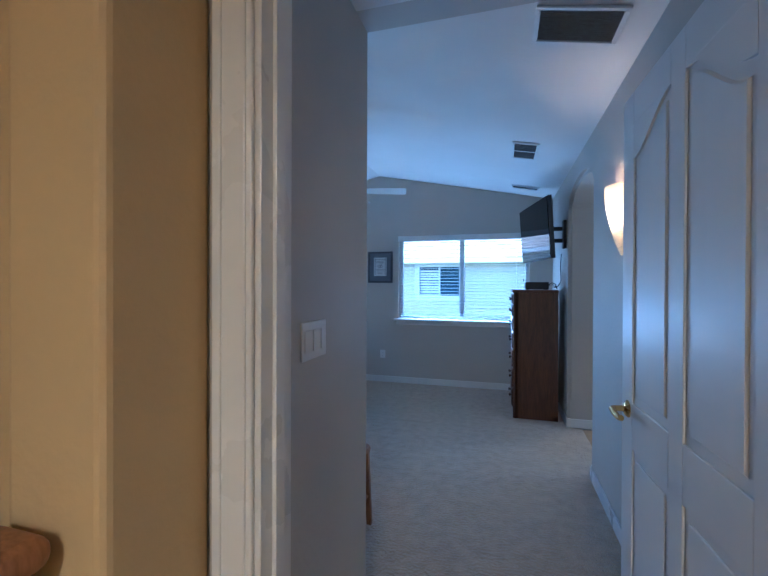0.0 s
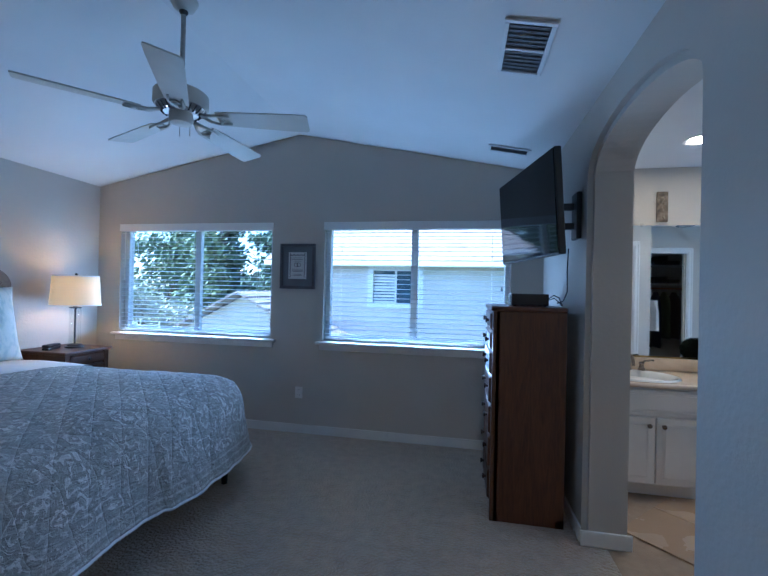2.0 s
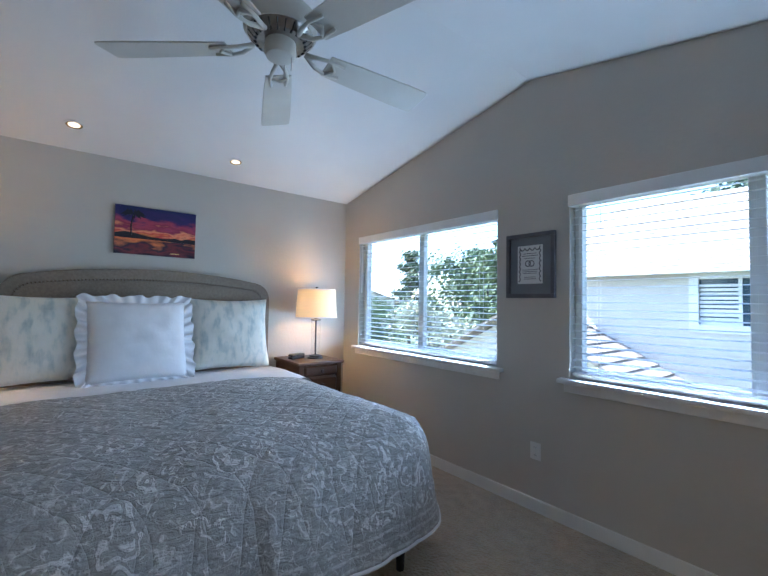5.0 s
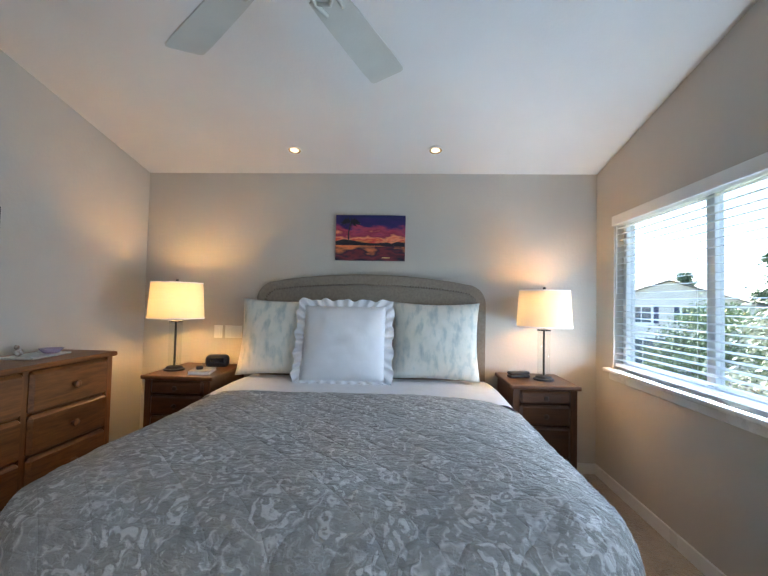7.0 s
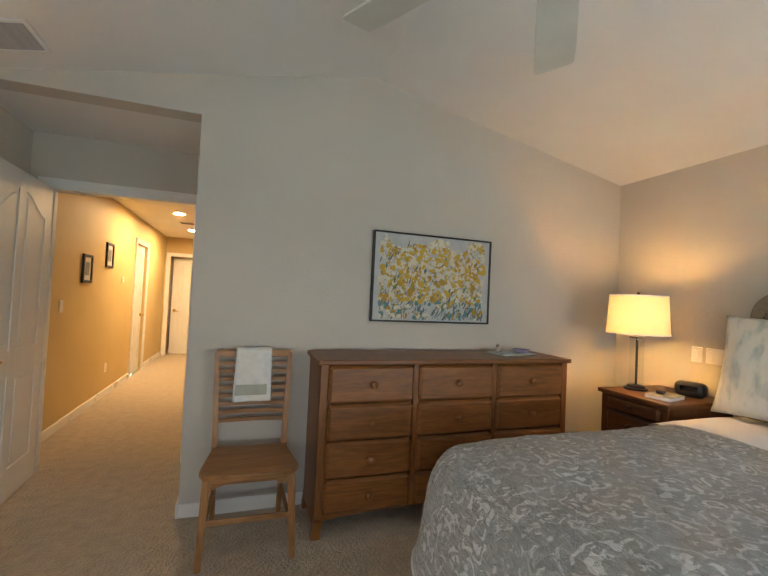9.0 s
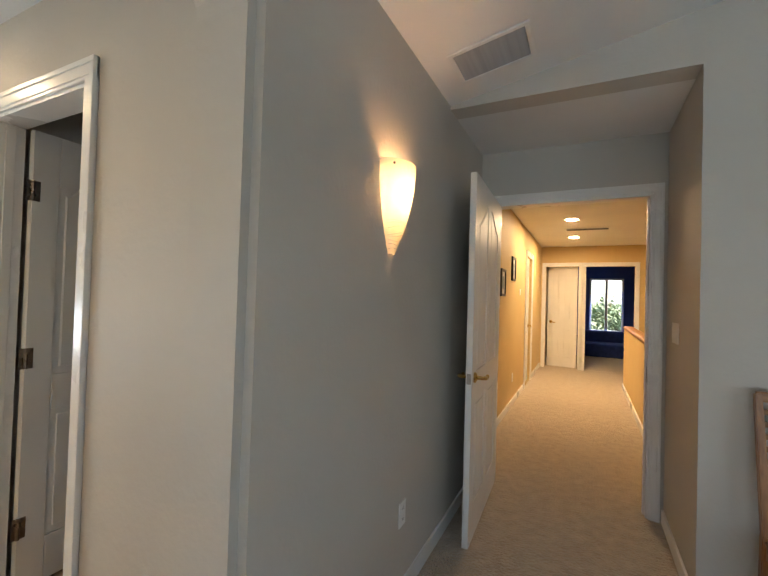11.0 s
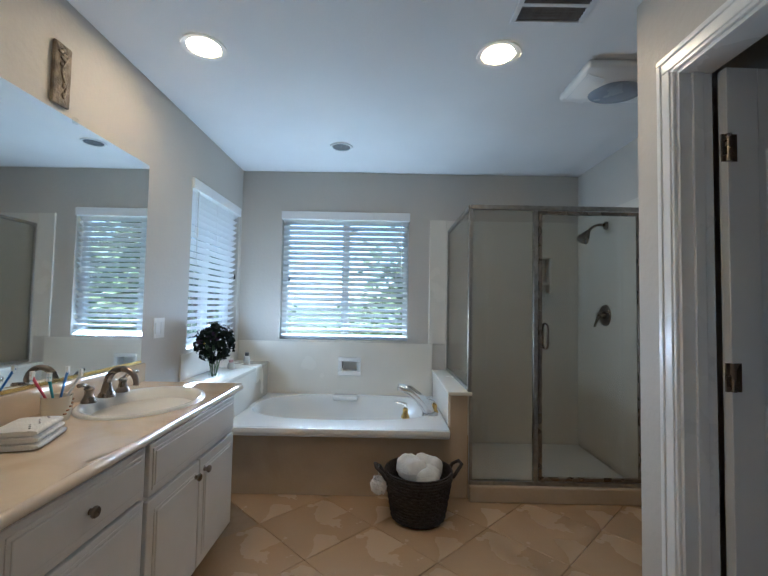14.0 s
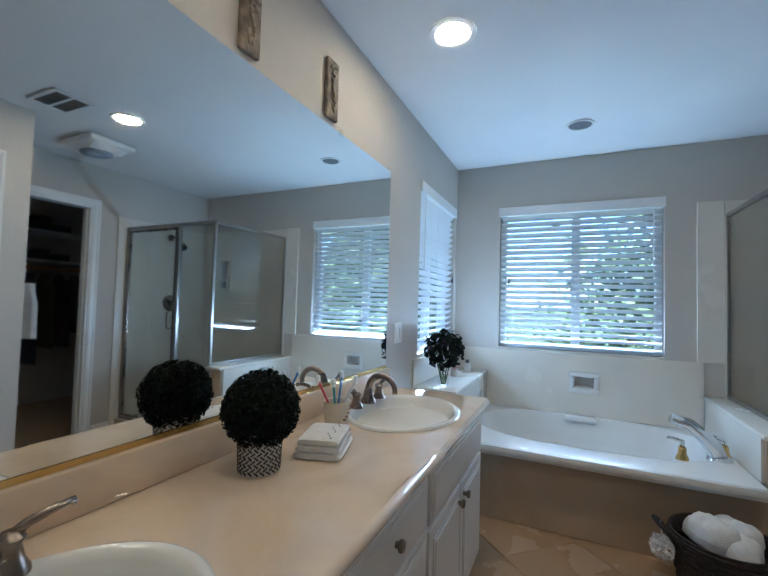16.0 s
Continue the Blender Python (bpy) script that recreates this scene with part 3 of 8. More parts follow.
structure("wall_hall_corner", B(-0.735, -0.522, 0.60, YD - 0.1205, -0.2, 2.439, bev=0.018, seg=3), HALLP, "golden tan wall corner with rounded edges in the hallway", "wall")
structure("wall_hall_north", wallmesh("y", YD - 0.1235, YD - 0.1205, 0.65, 0.78, 0.0, 2.44), HALLP, "golden tan wall strip beside the bedroom door", "wall")
structure("wall_stair", wallmesh("y", YD - 0.24, YD - 0.12, -3.2, -0.73, -0.2, 2.5), HALLP, "golden tan wall past the stairs", "wall")


# ---- windows, blinds, trim ----
def window(name, axis, c, hole, label, out=1):
    """A sliding vinyl window in a hole of the wall whose inner face lies at c."""
    u0, u1, z0, z1 = hole

    def bx(a0, a1, b0, b1, k0, k1, bev=0.004):
        lo, hi = sorted((c + out * b0, c + out * b1))
        return B(lo, hi, a0, a1, k0, k1, bev=bev) if axis == "x" else B(a0, a1, lo, hi, k0, k1, bev=bev)
    w = tagged(new(name), label, "window", "", "structure")
    mid = (u0 + u1) / 2
    for a0, a1, k0, k1 in ((u0, u1, z1 - 0.045, z1), (u0, u1, z0, z0 + 0.045), (u0, u0 + 0.045, z0 + 0.045, z1 - 0.045), (u1 - 0.045, u1, z0 + 0.045, z1 - 0.045)):
        part("window_frame", bx(a0, a1, 0.07, 0.135, k0, k1), VINYL, w)
    part("mullion", bx(mid - 0.032, mid + 0.032, 0.075, 0.125, z0 + 0.045, z1 - 0.045), VINYL, w)
    for a0, a1 in ((u0 + 0.045, mid - 0.032), (mid + 0.032, u1 - 0.045)):
        p = part("pane", bx(a0, a1, 0.098, 0.103, z0 + 0.045, z1 - 0.045, 0), GLASS, w)
        p.visible_shadow = False
    return w


def sill(name, x0, x1, z):
    s = tagged(new(name), "white painted window sill with a moulded apron", "window sill", "", "structure")
    part("stool", B(x0 - 0.06, x1 + 0.06, YW - 0.055, YW + 0.068, z - 0.03, z - 0.002, bev=0.008), TRIM, s)
    part("apron", B(x0 - 0.03, x1 + 0.03, YW - 0.02, YW - 0.001, z - 0.085, z - 0.03, bev=0.006), TRIM, s)


def blind(axis, c, hole, tilt, label, out=1, pitch=0.043, wide=0.048, inset=0.032):
    """A horizontal blind in the reveal: valance, slats, ladder strings, bottom rail and a wand."""
    u0, u1, z0, z1 = hole
    u0, u1 = u0 + 0.008, u1 - 0.008
    b = thing("window_blind", label, "blind")
    s = out

    def at(u, d, z):
        return (c + s * d, u, z) if axis == "x" else (u, c + s * d, z)

    def bx(a0, a1, d0, d1, k0, k1, bev=0.003):
        lo, hi = sorted((c + s * d0, c + s * d1))
        return B(lo, hi, a0, a1, k0, k1, bev=bev) if axis == "x" else B(a0, a1, lo, hi, k0, k1, bev=bev)
    part("valance", bx(u0 - 0.014, u1 + 0.014, -0.016, 0.058, z1 - 0.062, z1 + 0.012, 0.005), BLIND, b)
    n = int((z1 - 0.075 - z0 - 0.03) / pitch)
    ca, sa = math.cos(radians(tilt)), math.sin(radians(tilt))
    bm = bmesh.new()
    prof = [(-wide / 2, 0), (-wide / 6, 0.0022), (wide / 6, 0.0022), (wide / 2, 0), (wide / 6, -0.001), (-wide / 6, -0.001)]
    ends = []
    for u in (u0 + 0.004, u1 - 0.004):
        ends.append([bm.verts.new(at(u, inset + d * ca - k * sa, d * sa + k * ca)) for d, k in prof])
    bm.faces.new(ends[0][::-1])
    bm.faces.new(ends[1])
    for i in range(6):
        j = (i + 1) % 6
        bm.faces.new((ends[0][i], ends[0][j], ends[1][j], ends[1][i]))
    bmesh.ops.recalc_face_normals(bm, faces=bm.faces)
    first = None
    rng = random.Random(hash((round(u0, 2), round(c, 2))) % 1000)
    for i in range(n):
        m = pose(0, 0, z1 - 0.085 - i * pitch + rng.uniform(-0.0012, 0.0012))
        first = part("slat", bm, BLIND, b, m=m) if first is None else first
        if i:
            again("slat", first, b, m)
    zb = z1 - 0.085 - n * pitch
    part("bottom_rail", bx(u0 + 0.004, u1 - 0.004, inset - 0.025, inset + 0.025, zb - 0.008, zb + 0.012), BLIND, b)
    for f in (0.09, 0.5, 0.91):
        u = u0 + f * (u1 - u0)
        for d in (inset - wide / 2 * ca - 0.001, inset + wide / 2 * ca + 0.001):
            part("ladder_string", rod(bmesh.new(), at(u, d, zb), at(u, d, z1 - 0.06), 0.0011, seg=5), BLIND, b)
    u = u0 + 0.06
    part("wand", rod(bmesh.new(), at(u, -0.012, z1 - 0.07), at(u, -0.012, z1 - 0.58), 0.004, seg=8), WHITEP, b)
    part("tassel", rod(bmesh.new(), at(u1 - 0.07, -0.006, z1 - 0.62), at(u1 - 0.07, -0.006, z1 - 0.575), 0.009, 0.004, seg=10), BLACKP, b)
    return b


window("window_1", "y", YW, WA, "white vinyl sliding window beside the bed")
window("window_2", "y", YW, WB, "wide white vinyl sliding window facing the neighbour")
window("window_3", "x", XB, BW1, "white vinyl window above the bathtub")
window("window_4", "y", YM, BW2, "white vinyl window beside the vanity mirror")
sill("window_sill", WA[0], WA[1], WA[2])
sill("window_sill_2", WB[0], WB[1], WB[2])
blind("y", YW, WA, 6, "white horizontal blind with its slats open level", pitch=0.0445)
blind("y", YW, WB, 6, "wide white horizontal blind with its slats open level", pitch=0.0445)
blind("x", XB, BW1, -36, "white horizontal blind with tilted slats over the tub", pitch=0.046, wide=0.05)
blind("y", YM, BW2, -36, "white horizontal blind with tilted slats by the mirror", pitch=0.046, wide=0.05)


def skirting(name, pts, h=0.085, t=0.014, material=TRIM):
    """Baseboard along straight runs of the floor: (x0, y0, x1, y1, into the room)."""
    for i, (x0, y0, x1, y1) in enumerate(pts):
        structure(name, B(x0, x1, y0, y1, 0.0, h, bev=0.004), material, "white painted baseboard along the wall", "baseboard")


T = 0.014
skirting("baseboard", [(XL + T, YW - T, XR - T, YW), (XL, YS + T, XL + T, YW), (XL, YS, XE, YS + T), (XE, YD + 0.016, XE + T, YS + T),
                       (XR - T, YD + 0.016, XR, ARCH0 - 0.024), (XR - T, ARCH1 + 0.024, XR, YW), (XR - T, ARCH1 - T, XR + 0.254, ARCH1),
                       (XR - 0.002, ARCH0, XR + 0.24, ARCH0 + T), (0.78 - T, -2.48, 0.78, YD - 0.15), (0.78 - T, -4.85, 0.78, -3.32), (-0.522, 0.62, -0.5125, YD - 0.146)])
skirting("baseboard", [(2.41, YC + T, 2.41 + T, YV), (3.28, YC, 3.50, YC + T), (2.28, YV, 2.41 + T, YV + T), (XR + 0.25, YV, 1.41, YV + T)])


def casing(name, axis, c, u0, u1, top, out, w=0.062, label="white painted door casing with a stepped profile"):
    """Two-step moulding round three sides of a doorway; c: face of the wall, out: +1 or -1 towards the viewer."""
    k = tagged(new(name), label, "door casing", "", "structure")

    def bx(a0, a1, d, k0, k1):
        lo, hi = sorted((c, c + out * d))
        return B(lo, hi, a0, a1, k0, k1, bev=0.003) if axis == "x" else B(a0, a1, lo, hi, k0, k1, bev=0.003)
    for lo, hi, d in ((0.0, w, 0.012), (0.012, w - 0.004, 0.017), (w - 0.02, w, 0.022)):
        part("side_casing", bx(u0 - hi, u0 - lo, d, 0.0, top + lo), TRIM, k)
        part("side_casing", bx(u1 + lo, u1 + hi, d, 0.0, top + lo), TRIM, k)
        part("head_casing", bx(u0 - hi, u1 + hi, d, top + lo, top + hi), TRIM, k)


def jamb(name, axis, c0, c1, u0, u1, top):
    j = tagged(new(name), "white painted door jamb with a stop", "door jamb", "", "structure")

    def bx(a0, a1, d0, d1, k0, k1):
        return B(d0, d1, a0, a1, k0, k1, bev=0.002) if axis == "x" else B(a0, a1, d0, d1, k0, k1, bev=0.002)
    for a0, a1 in ((u0, u0 + 0.018), (u1 - 0.018, u1)):
        part("side_jamb", bx(a0, a1, c0, c1, 0, top), TRIM, j)
    part("head_jamb", bx(u0 + 0.018, u1 - 0.018, c0, c1, top - 0.018, top), TRIM, j)
    m = (c0 + c1) / 2
    part("door_stop", bx(u0 + 0.018, u0 + 0.028, m - 0.02, m + 0.015, 0, top - 0.018), TRIM, j)
    part("door_stop", bx(u1 - 0.028, u1 - 0.018, m - 0.02, m + 0.015, 0, top - 0.018), TRIM, j)
    return j


j1 = jamb("door_jamb", "y", YD - 0.121, YD + 0.001, -0.422, 0.565, 2.06)
part("strike_plate", B(-0.4055, -0.4025, YD - 0.075, YD - 0.035, 0.87, 0.95, bev=0.001), STEEL, j1, "brushed strike plate")
casing("door_casing", "y", YD, -0.417, 0.56, 2.055, 1)
casing("door_casing", "y", YD - 0.1235, -0.417, 0.56, 2.055, -1, w=0.085)
jamb("door_jamb", "y", YV - 0.111, YV + 0.001, 1.49, 2.205, 2.06)
casing("door_casing", "y", YV, 1.495, 2.20, 2.055, 1, w=0.07)
jamb("door_jamb", "y", YC - 0.111, YC + 0.001, 2.50, 3.205, 2.06)
casing("door_casing", "y", YC, 2.505, 3.20, 2.055, 1, w=0.066)
casing("door_casing", "y", -4.85, 0.08, 0.68, 2.04, 1, w=0.075)
casing("door_casing", "y", -4.85, -0.87, -0.05, 2.04, 1, w=0.075)
casing("door_casing", "x", 0.78, -3.25, -2.55, 2.04, -1, w=0.075)


def door_leaf(name, label, at, rz, w, h=2.03, t=0.035, arched=True):
    """A panel door: core, stiles and rails on both faces, raised fields; hinge edge at local x = 0."""
    d = tagged(new(name), label, "door", "", "structure")
    d.matrix_basis = pose(*at, 0, 0, rz)
    part("core", B(0.001, w - 0.001, -t / 2 + 0.008, t / 2 - 0.008, 0, h), DOORP, d)
    st, mid = 0.105, 0.085
    rails = ((0.0, 0.20), (0.775, 0.935), (h - 0.115, h))
    x1, x2 = (w - mid) / 2, (w + mid) / 2
    for s in (-1, 1):
        y0, y1 = sorted((s * (t / 2 - 0.008), s * t / 2))
        for a0, a1 in ((0, st), (x1, x2), (w - st, w)):
            part("stile", B(a0, a1, y0, y1, 0, h, bev=0.0025), DOORP, d)
        for b0, b1 in rails:
            for a0, a1 in ((st, x1), (x2, w - st)):
                part("rail", B(a0, a1, y0, y1, b0, b1, bev=0.0025), DOORP, d)
        for a0, a1, outer in ((st, x1, 0), (x2, w - st, 1)):
            zt = h - 0.115
            if arched:
                n, pts = 14, []
                for i in range(n + 1):
                    f = i / n
                    g = f if outer == 0 else 1 - f
                    pts.append((a0 + f * (a1 - a0), zt - 0.12 + 0.12 * (3 * g * g - 2 * g ** 3)))
                part("arched_rail", prism(bmesh.new(), pts + [(a1, zt + 0.001), (a0, zt + 0.001)], "y", y0, y1), DOORP, d)
                g0, g1 = a0 + 0.03, a1 - 0.03
                pts = [(g0, 0.965), (g1, 0.965)]
                for i in range(n + 1):
                    f = 1 - i / n
                    g = f if outer == 0 else 1 - f
                    pts.append((g0 + f * (g1 - g0), zt - 0.15 + 0.12 * (3 * g * g - 2 * g ** 3)))
                bm = prism(bmesh.new(), pts, "y", *sorted((s * (t / 2 - 0.0085), s * (t / 2 - 0.002))))
                bmesh.ops.bevel(bm, geom=[e for e in bm.edges if all(abs(v.co.y - s * (t / 2 - 0.002)) < 1e-4 for v in e.verts)], offset=0.006, segments=1, affect='EDGES')
                part("raised_panel", bm, DOORP, d)
            else:
                part("raised_panel", B(a0 + 0.03, a1 - 0.03, *sorted((s * (t / 2 - 0.0085), s * (t / 2 - 0.002))), 0.965, zt - 0.03, bev=0.005), DOORP, d)
            part("raised_panel", B(a0 + 0.03, a1 - 0.03, *sorted((s * (t / 2 - 0.0085), s * (t / 2 - 0.002))), 0.23, 0.745, bev=0.005), DOORP, d)
    return d


def lever(d, w, t=0.035, z=0.905):
    """Brass lever handles on both faces, and the latch."""
    for s in (-1, 1):
        bm = lathe(bmesh.new(), [(0.0, 0.014), (0.014, 0.014), (0.026, 0.008), (0.031, 0.0)], 20)
        h = part("door_handle", bm, BRASS, d, "polished brass lever handle", smooth=50, m=Matrix.Translation((w - 0.065, s * t / 2, z)) @ Matrix.Rotation(-s * math.pi / 2, 4, 'X'))
        bm = sweep(bmesh.new(), [(0, 0, 0.01), (0, 0, 0.045), (-0.012, 0, 0.055), (-0.05, s * 0.006, 0.056), (-0.085, s * 0.012, 0.054), (-0.105, s * 0.004, 0.053)], [0.011, 0.01, 0.011, 0.010, 0.008, 0.010], 10)
        part("lever", bm, BRASS, h, smooth=50)
    part("latch_plate", B(w - 0.001, w + 0.0015, -0.012, 0.012, z - 0.028, z + 0.028), STEEL, d)


def hinges(d, mat_, t=0.035, zs=(0.28, 1.05, 1.78), s=1):
    for z in zs:
        hg = part("hinge", rod(bmesh.new(), (0.0, s * (t / 2 + 0.004), z - 0.045), (0.0, s * (t / 2 + 0.004), z + 0.045), 0.0085, seg=10), mat_, d, "dark bronze hinge")
        part("hinge_leaf", B(-0.02, 0.03, *sorted((s * (t / 2 - 0.004), s * (t / 2 + 0.002))), z - 0.045, z + 0.045), mat_, hg)


bd = door_leaf("door_1", "white painted panel door with arched tops standing open", (0.545, YD + 0.012, 0.012), 92.2, 0.875)
lever(bd, 0.875)
td = door_leaf("door_2", "white arch-topped panel door of the toilet room standing ajar", (2.165, YV - 0.125, 0.012), -88.0, 0.68)
hinges(td, PEWTER, zs=(0.28, 1.02, 1.76), s=-1)
hd = door_leaf("door_3", "white panel door standing open at the hall's end", (0.10, -4.98, 0.012), -10, 0.56)
lever(hd, 0.56)
# leaf added shut in this doorway, so that no sun falls into the hall
od = door_leaf("door_4", "white panel door added shut in the hallway doorway", (0.835, -2.56, 0.012), -90, 0.68)
lever(od, 0.68)


# ---- bedroom ----
def knob(bm, c, r=0.017, d=0.028, out=(0, 1, 0)):
    o = Vector(out)
    m = Matrix.Translation(c) @ o.to_track_quat("Z", "Y").to_matrix().to_4x4()
    k = bmesh.new()
    lathe(k, [(0.0, 0.0), (r * 0.6, 0.0), (r * 0.5, d * 0.4), (r * 0.95, d * 0.62), (r, d * 0.8), (r * 0.8, d * 0.97), (0.001, d)], 14)
    bmesh.ops.transform(k, matrix=m, verts=k.verts)
    me = bpy.data.meshes.new("k")
    k.to_mesh(me)
    k.free()
    bm.from_mesh(me)
    bpy.data.meshes.remove(me)
    return bm


def chest(t, w, dep, h, cols, rows, woods, top_over=0.02, leg=0.09, gap=0.007, two_knobs=()):
    """A chest of drawers: local x along the front, front face at local y = dep. rows: heights of drawers from the top."""
    wx, wz = woods
    part("top", B(-top_over, w + top_over, -0.002, dep + top_over, h - 0.03, h, bev=0.008), wx, t)
    for a in (0.0, w - 0.022):
        part("side_panel", B(a, a + 0.022, 0.0, dep - 0.02, leg - 0.03, h - 0.03, bev=0.002), wz, t)
    part("back_panel", B(0.022, w - 0.022, 0.0, 0.012, leg, h - 0.03), wz, t)
    post = 0.045
    for a in (0.0, w - post):
        part("corner_post", B(a, a + post, dep - 0.045, dep, leg, h - 0.03, bev=0.003), wz, t)
    for a in (0.0, w - 0.05):
        for b in (0.0, dep - 0.05):
            s = 1 if a == 0 else -1
            bm = prism(bmesh.new(), [(a, 0.0), (a + 0.05, 0.0), (a + 0.05, leg + 0.02), (a, leg + 0.02)], "y", b, b + 0.05)
            for v in bm.verts:
                if v.co.z < 0.01:
                    v.co.x += -s * 0.0 + (0.012 if s < 0 else 0.0)
                    if (s > 0 and v.co.x > a + 0.02):
                        v.co.x -= 0.014
            part("foot", bm, wz, t)
    n = 14
    pts = [(post, leg + 0.045)] + [(post + (w - 2 * post) * i / n, leg + 0.005 + 0.03 * math.sin(math.pi * i / n) ** 0.5) for i in range(n + 1)] + [(w - post, leg + 0.045)]
    part("skirt", prism(bmesh.new(), pts[::-1], "y", dep - 0.03, dep - 0.008), wx, t)
    part("inner", B(0.022, w - 0.022, 0.012, dep - 0.03, leg + 0.02, h - 0.03), wz, t)
    inner = w - 2 * post
    cw = (inner - (cols - 1) * 0.03) / cols
    for c in range(1, cols):
        a = post + c * cw + (c - 1) * 0.03
        part("divider", B(a, a + 0.03, dep - 0.04, dep - 0.006, leg + 0.04, h - 0.03), wz, t)
    z = h - 0.038
    for r, hh in enumerate(rows):
        for c in range(cols):
            a = post + c * (cw + 0.03) + gap / 2
            d = part("drawer", B(a, a + cw - gap, dep - 0.028, dep + 0.014, z - hh + gap, z, bev=0.016, seg=1), wx, t)
            ks = (0.25, 0.75) if r in two_knobs or cols == 1 else (0.5,)
            for f in ks:
                part("knob", knob(bmesh.new(), (a + (cw - gap) * f, dep + 0.011, z - hh * 0.5 + gap / 2), *((0.022, 0.034) if cols > 1 else (0.017, 0.028))), WOODZ if cols > 1 else KNOBW, d, "turned wooden knob", smooth=50)
        z -= hh


dr = thing("long_dresser", "reddish-brown cherry dresser with twelve drawers against the wall", "dresser", (-1.20, 1.80, 0), 180)
dr.matrix_basis = pose(-2.972, 1.80, 0)
chest(dr, 1.735, 0.405, 1.005, 3, (0.222, 0.212, 0.212, 0.197), (WOODX, WOODZ))

tc = thing("tall_chest", "tall dark reddish-brown wooden chest with dark round knobs", "chest of drawers")
tc.matrix_basis = pose(0.605, 4.50, 0, 0, 0, 90)
chest(tc, 0.60, 0.43, 1.32, 1, (0.125, 0.125, 0.155, 0.18, 0.195, 0.21, 0.20), (DARKX, DARKZ), top_over=0.013, leg=0.03)

for i, (y0, y1, x1, lab) in enumerate(((2.22, 2.70, -3.27, "small cherry nightstand holding a lamp and a clock"), (4.84, 5.28, -3.37, "small cherry nightstand by the window with a lamp"))):
    nt = thing("nightstand", lab, "nightstand", group="nightstands beside the bed")
    dep = x1 - XL - 0.03
    nt.matrix_basis = pose(XL + 0.02, y1, 0, 0, 0, -90)
    chest(nt, y1 - y0, dep, 0.80, 1, (0.10, 0.15, 0.22, 0.17), (DARKX, DARKZ), top_over=0.022, leg=0.09)
    for o in [o for o in nt.children if o.name.startswith("drawer")]:
        ks = [k for k in o.children]
        bpy.data.objects.remove(ks[1])
        ks[0].matrix_basis = pose((y1 - y0 - 0.09) * 0.25, 0, 0)


# table lamps
def table_lamp(at, label, watts):
    l = thing("table_lamp", label, "lamp", at, group="bedside lamps")
    bm = lathe(bmesh.new(), [(0.0, 0.0), (0.075, 0.0), (0.075, 0.012), (0.062, 0.016), (0.055, 0.03), (0.03, 0.036), (0.0, 0.037)], 28)
    part("base", bm, BLACKP, l, "round black metal base", smooth=40)
    part("stem", rod(bmesh.new(), (0, 0, 0.03), (0, 0, 0.44), 0.008, seg=12), BLACKP, l)
    bm = lathe(bmesh.new(), [(0.046, 0.037), (0.046, 0.365)], 28)
    g = part("glass_cylinder", bm, CLEARG, l, "clear glass cylinder", smooth=40)
    g.visible_shadow = False
    part("cap", lathe(bmesh.new(), [(0.0, 0.37), (0.05, 0.368), (0.05, 0.378), (0.02, 0.383), (0.012, 0.40), (0.0, 0.40)], 24), BLACKP, l, smooth=40)
    s = part("shade", lathe(bmesh.new(), [(0.200, 0.398), (0.183, 0.672)], 40), SHADE, l, "cream linen drum shade", smooth=60)
    part("shade_rim", lathe(bmesh.new(), [(0.2015, 0.396), (0.2015, 0.405), (0.1985, 0.405), (0.1985, 0.396), (0.2015, 0.396)], 40), SHEET, s)
    part("shade_rim", lathe(bmesh.new(), [(0.1845, 0.666), (0.1845, 0.675), (0.1815, 0.675), (0.1815, 0.666), (0.1845, 0.666)], 40), SHEET, s)
    for k in range(3):
        a = 2.1 * k
        part("spider_arm", rod(bmesh.new(), (0, 0, 0.664), (0.182 * math.cos(a), 0.182 * math.sin(a), 0.664), 0.002, seg=6), BLACKP, l)
    part("harp", rod(bmesh.new(), (0, 0, 0.44), (0, 0, 0.664), 0.003, seg=6), BLACKP, l)
    part("finial", ball(bmesh.new(), (0, 0, 0.688), 0.012), BLACKP, l, smooth="all")
    p = new("bulb", bpy.data.lights.new("bulb", 'POINT'))
    p.data.energy, p.data.color, p.data.shadow_soft_size = watts, (1.0, 0.55, 0.185), 0.035
    p.parent = l
    p.matrix_basis = pose(0.03, 0.0, 0.53)
    return l


table_lamp((-3.50, 2.305, 0.80), "lit black lamp with a cream drum shade and glass stem", LAMP)
table_lamp((-3.60, 5.12, 0.80), "lit black lamp with a cream drum shade by the window", LAMP * 0.75)

# bed
BY, BH = 3.77, 0.965
bed = thing("bed", "king bed with a taupe upholstered headboard, made up", "bed", (0, 0, 0))


def hb_outline(half, top, shoulder, r):
    pts = [(BY - half, 0.12)]
    n = 12
    for i in range(n + 1):
        a = math.pi - (math.pi / 2) * i / n
        pts.append((BY - half + r + r * math.cos(a), shoulder - r + r * math.sin(a)))
    for i in range(1, 20):
        f = i / 20
        pts.append((BY - half + r + (2 * half - 2 * r) * f, shoulder + (top - shoulder) * math.sin(math.pi * f) ** 0.8))
    for i in range(n + 1):
        a = math.pi / 2 - (math.pi / 2) * i / n
        pts.append((BY + half - r + r * math.cos(a), shoulder - r + r * math.sin(a)))
    return pts + [(BY + half, 0.12)]


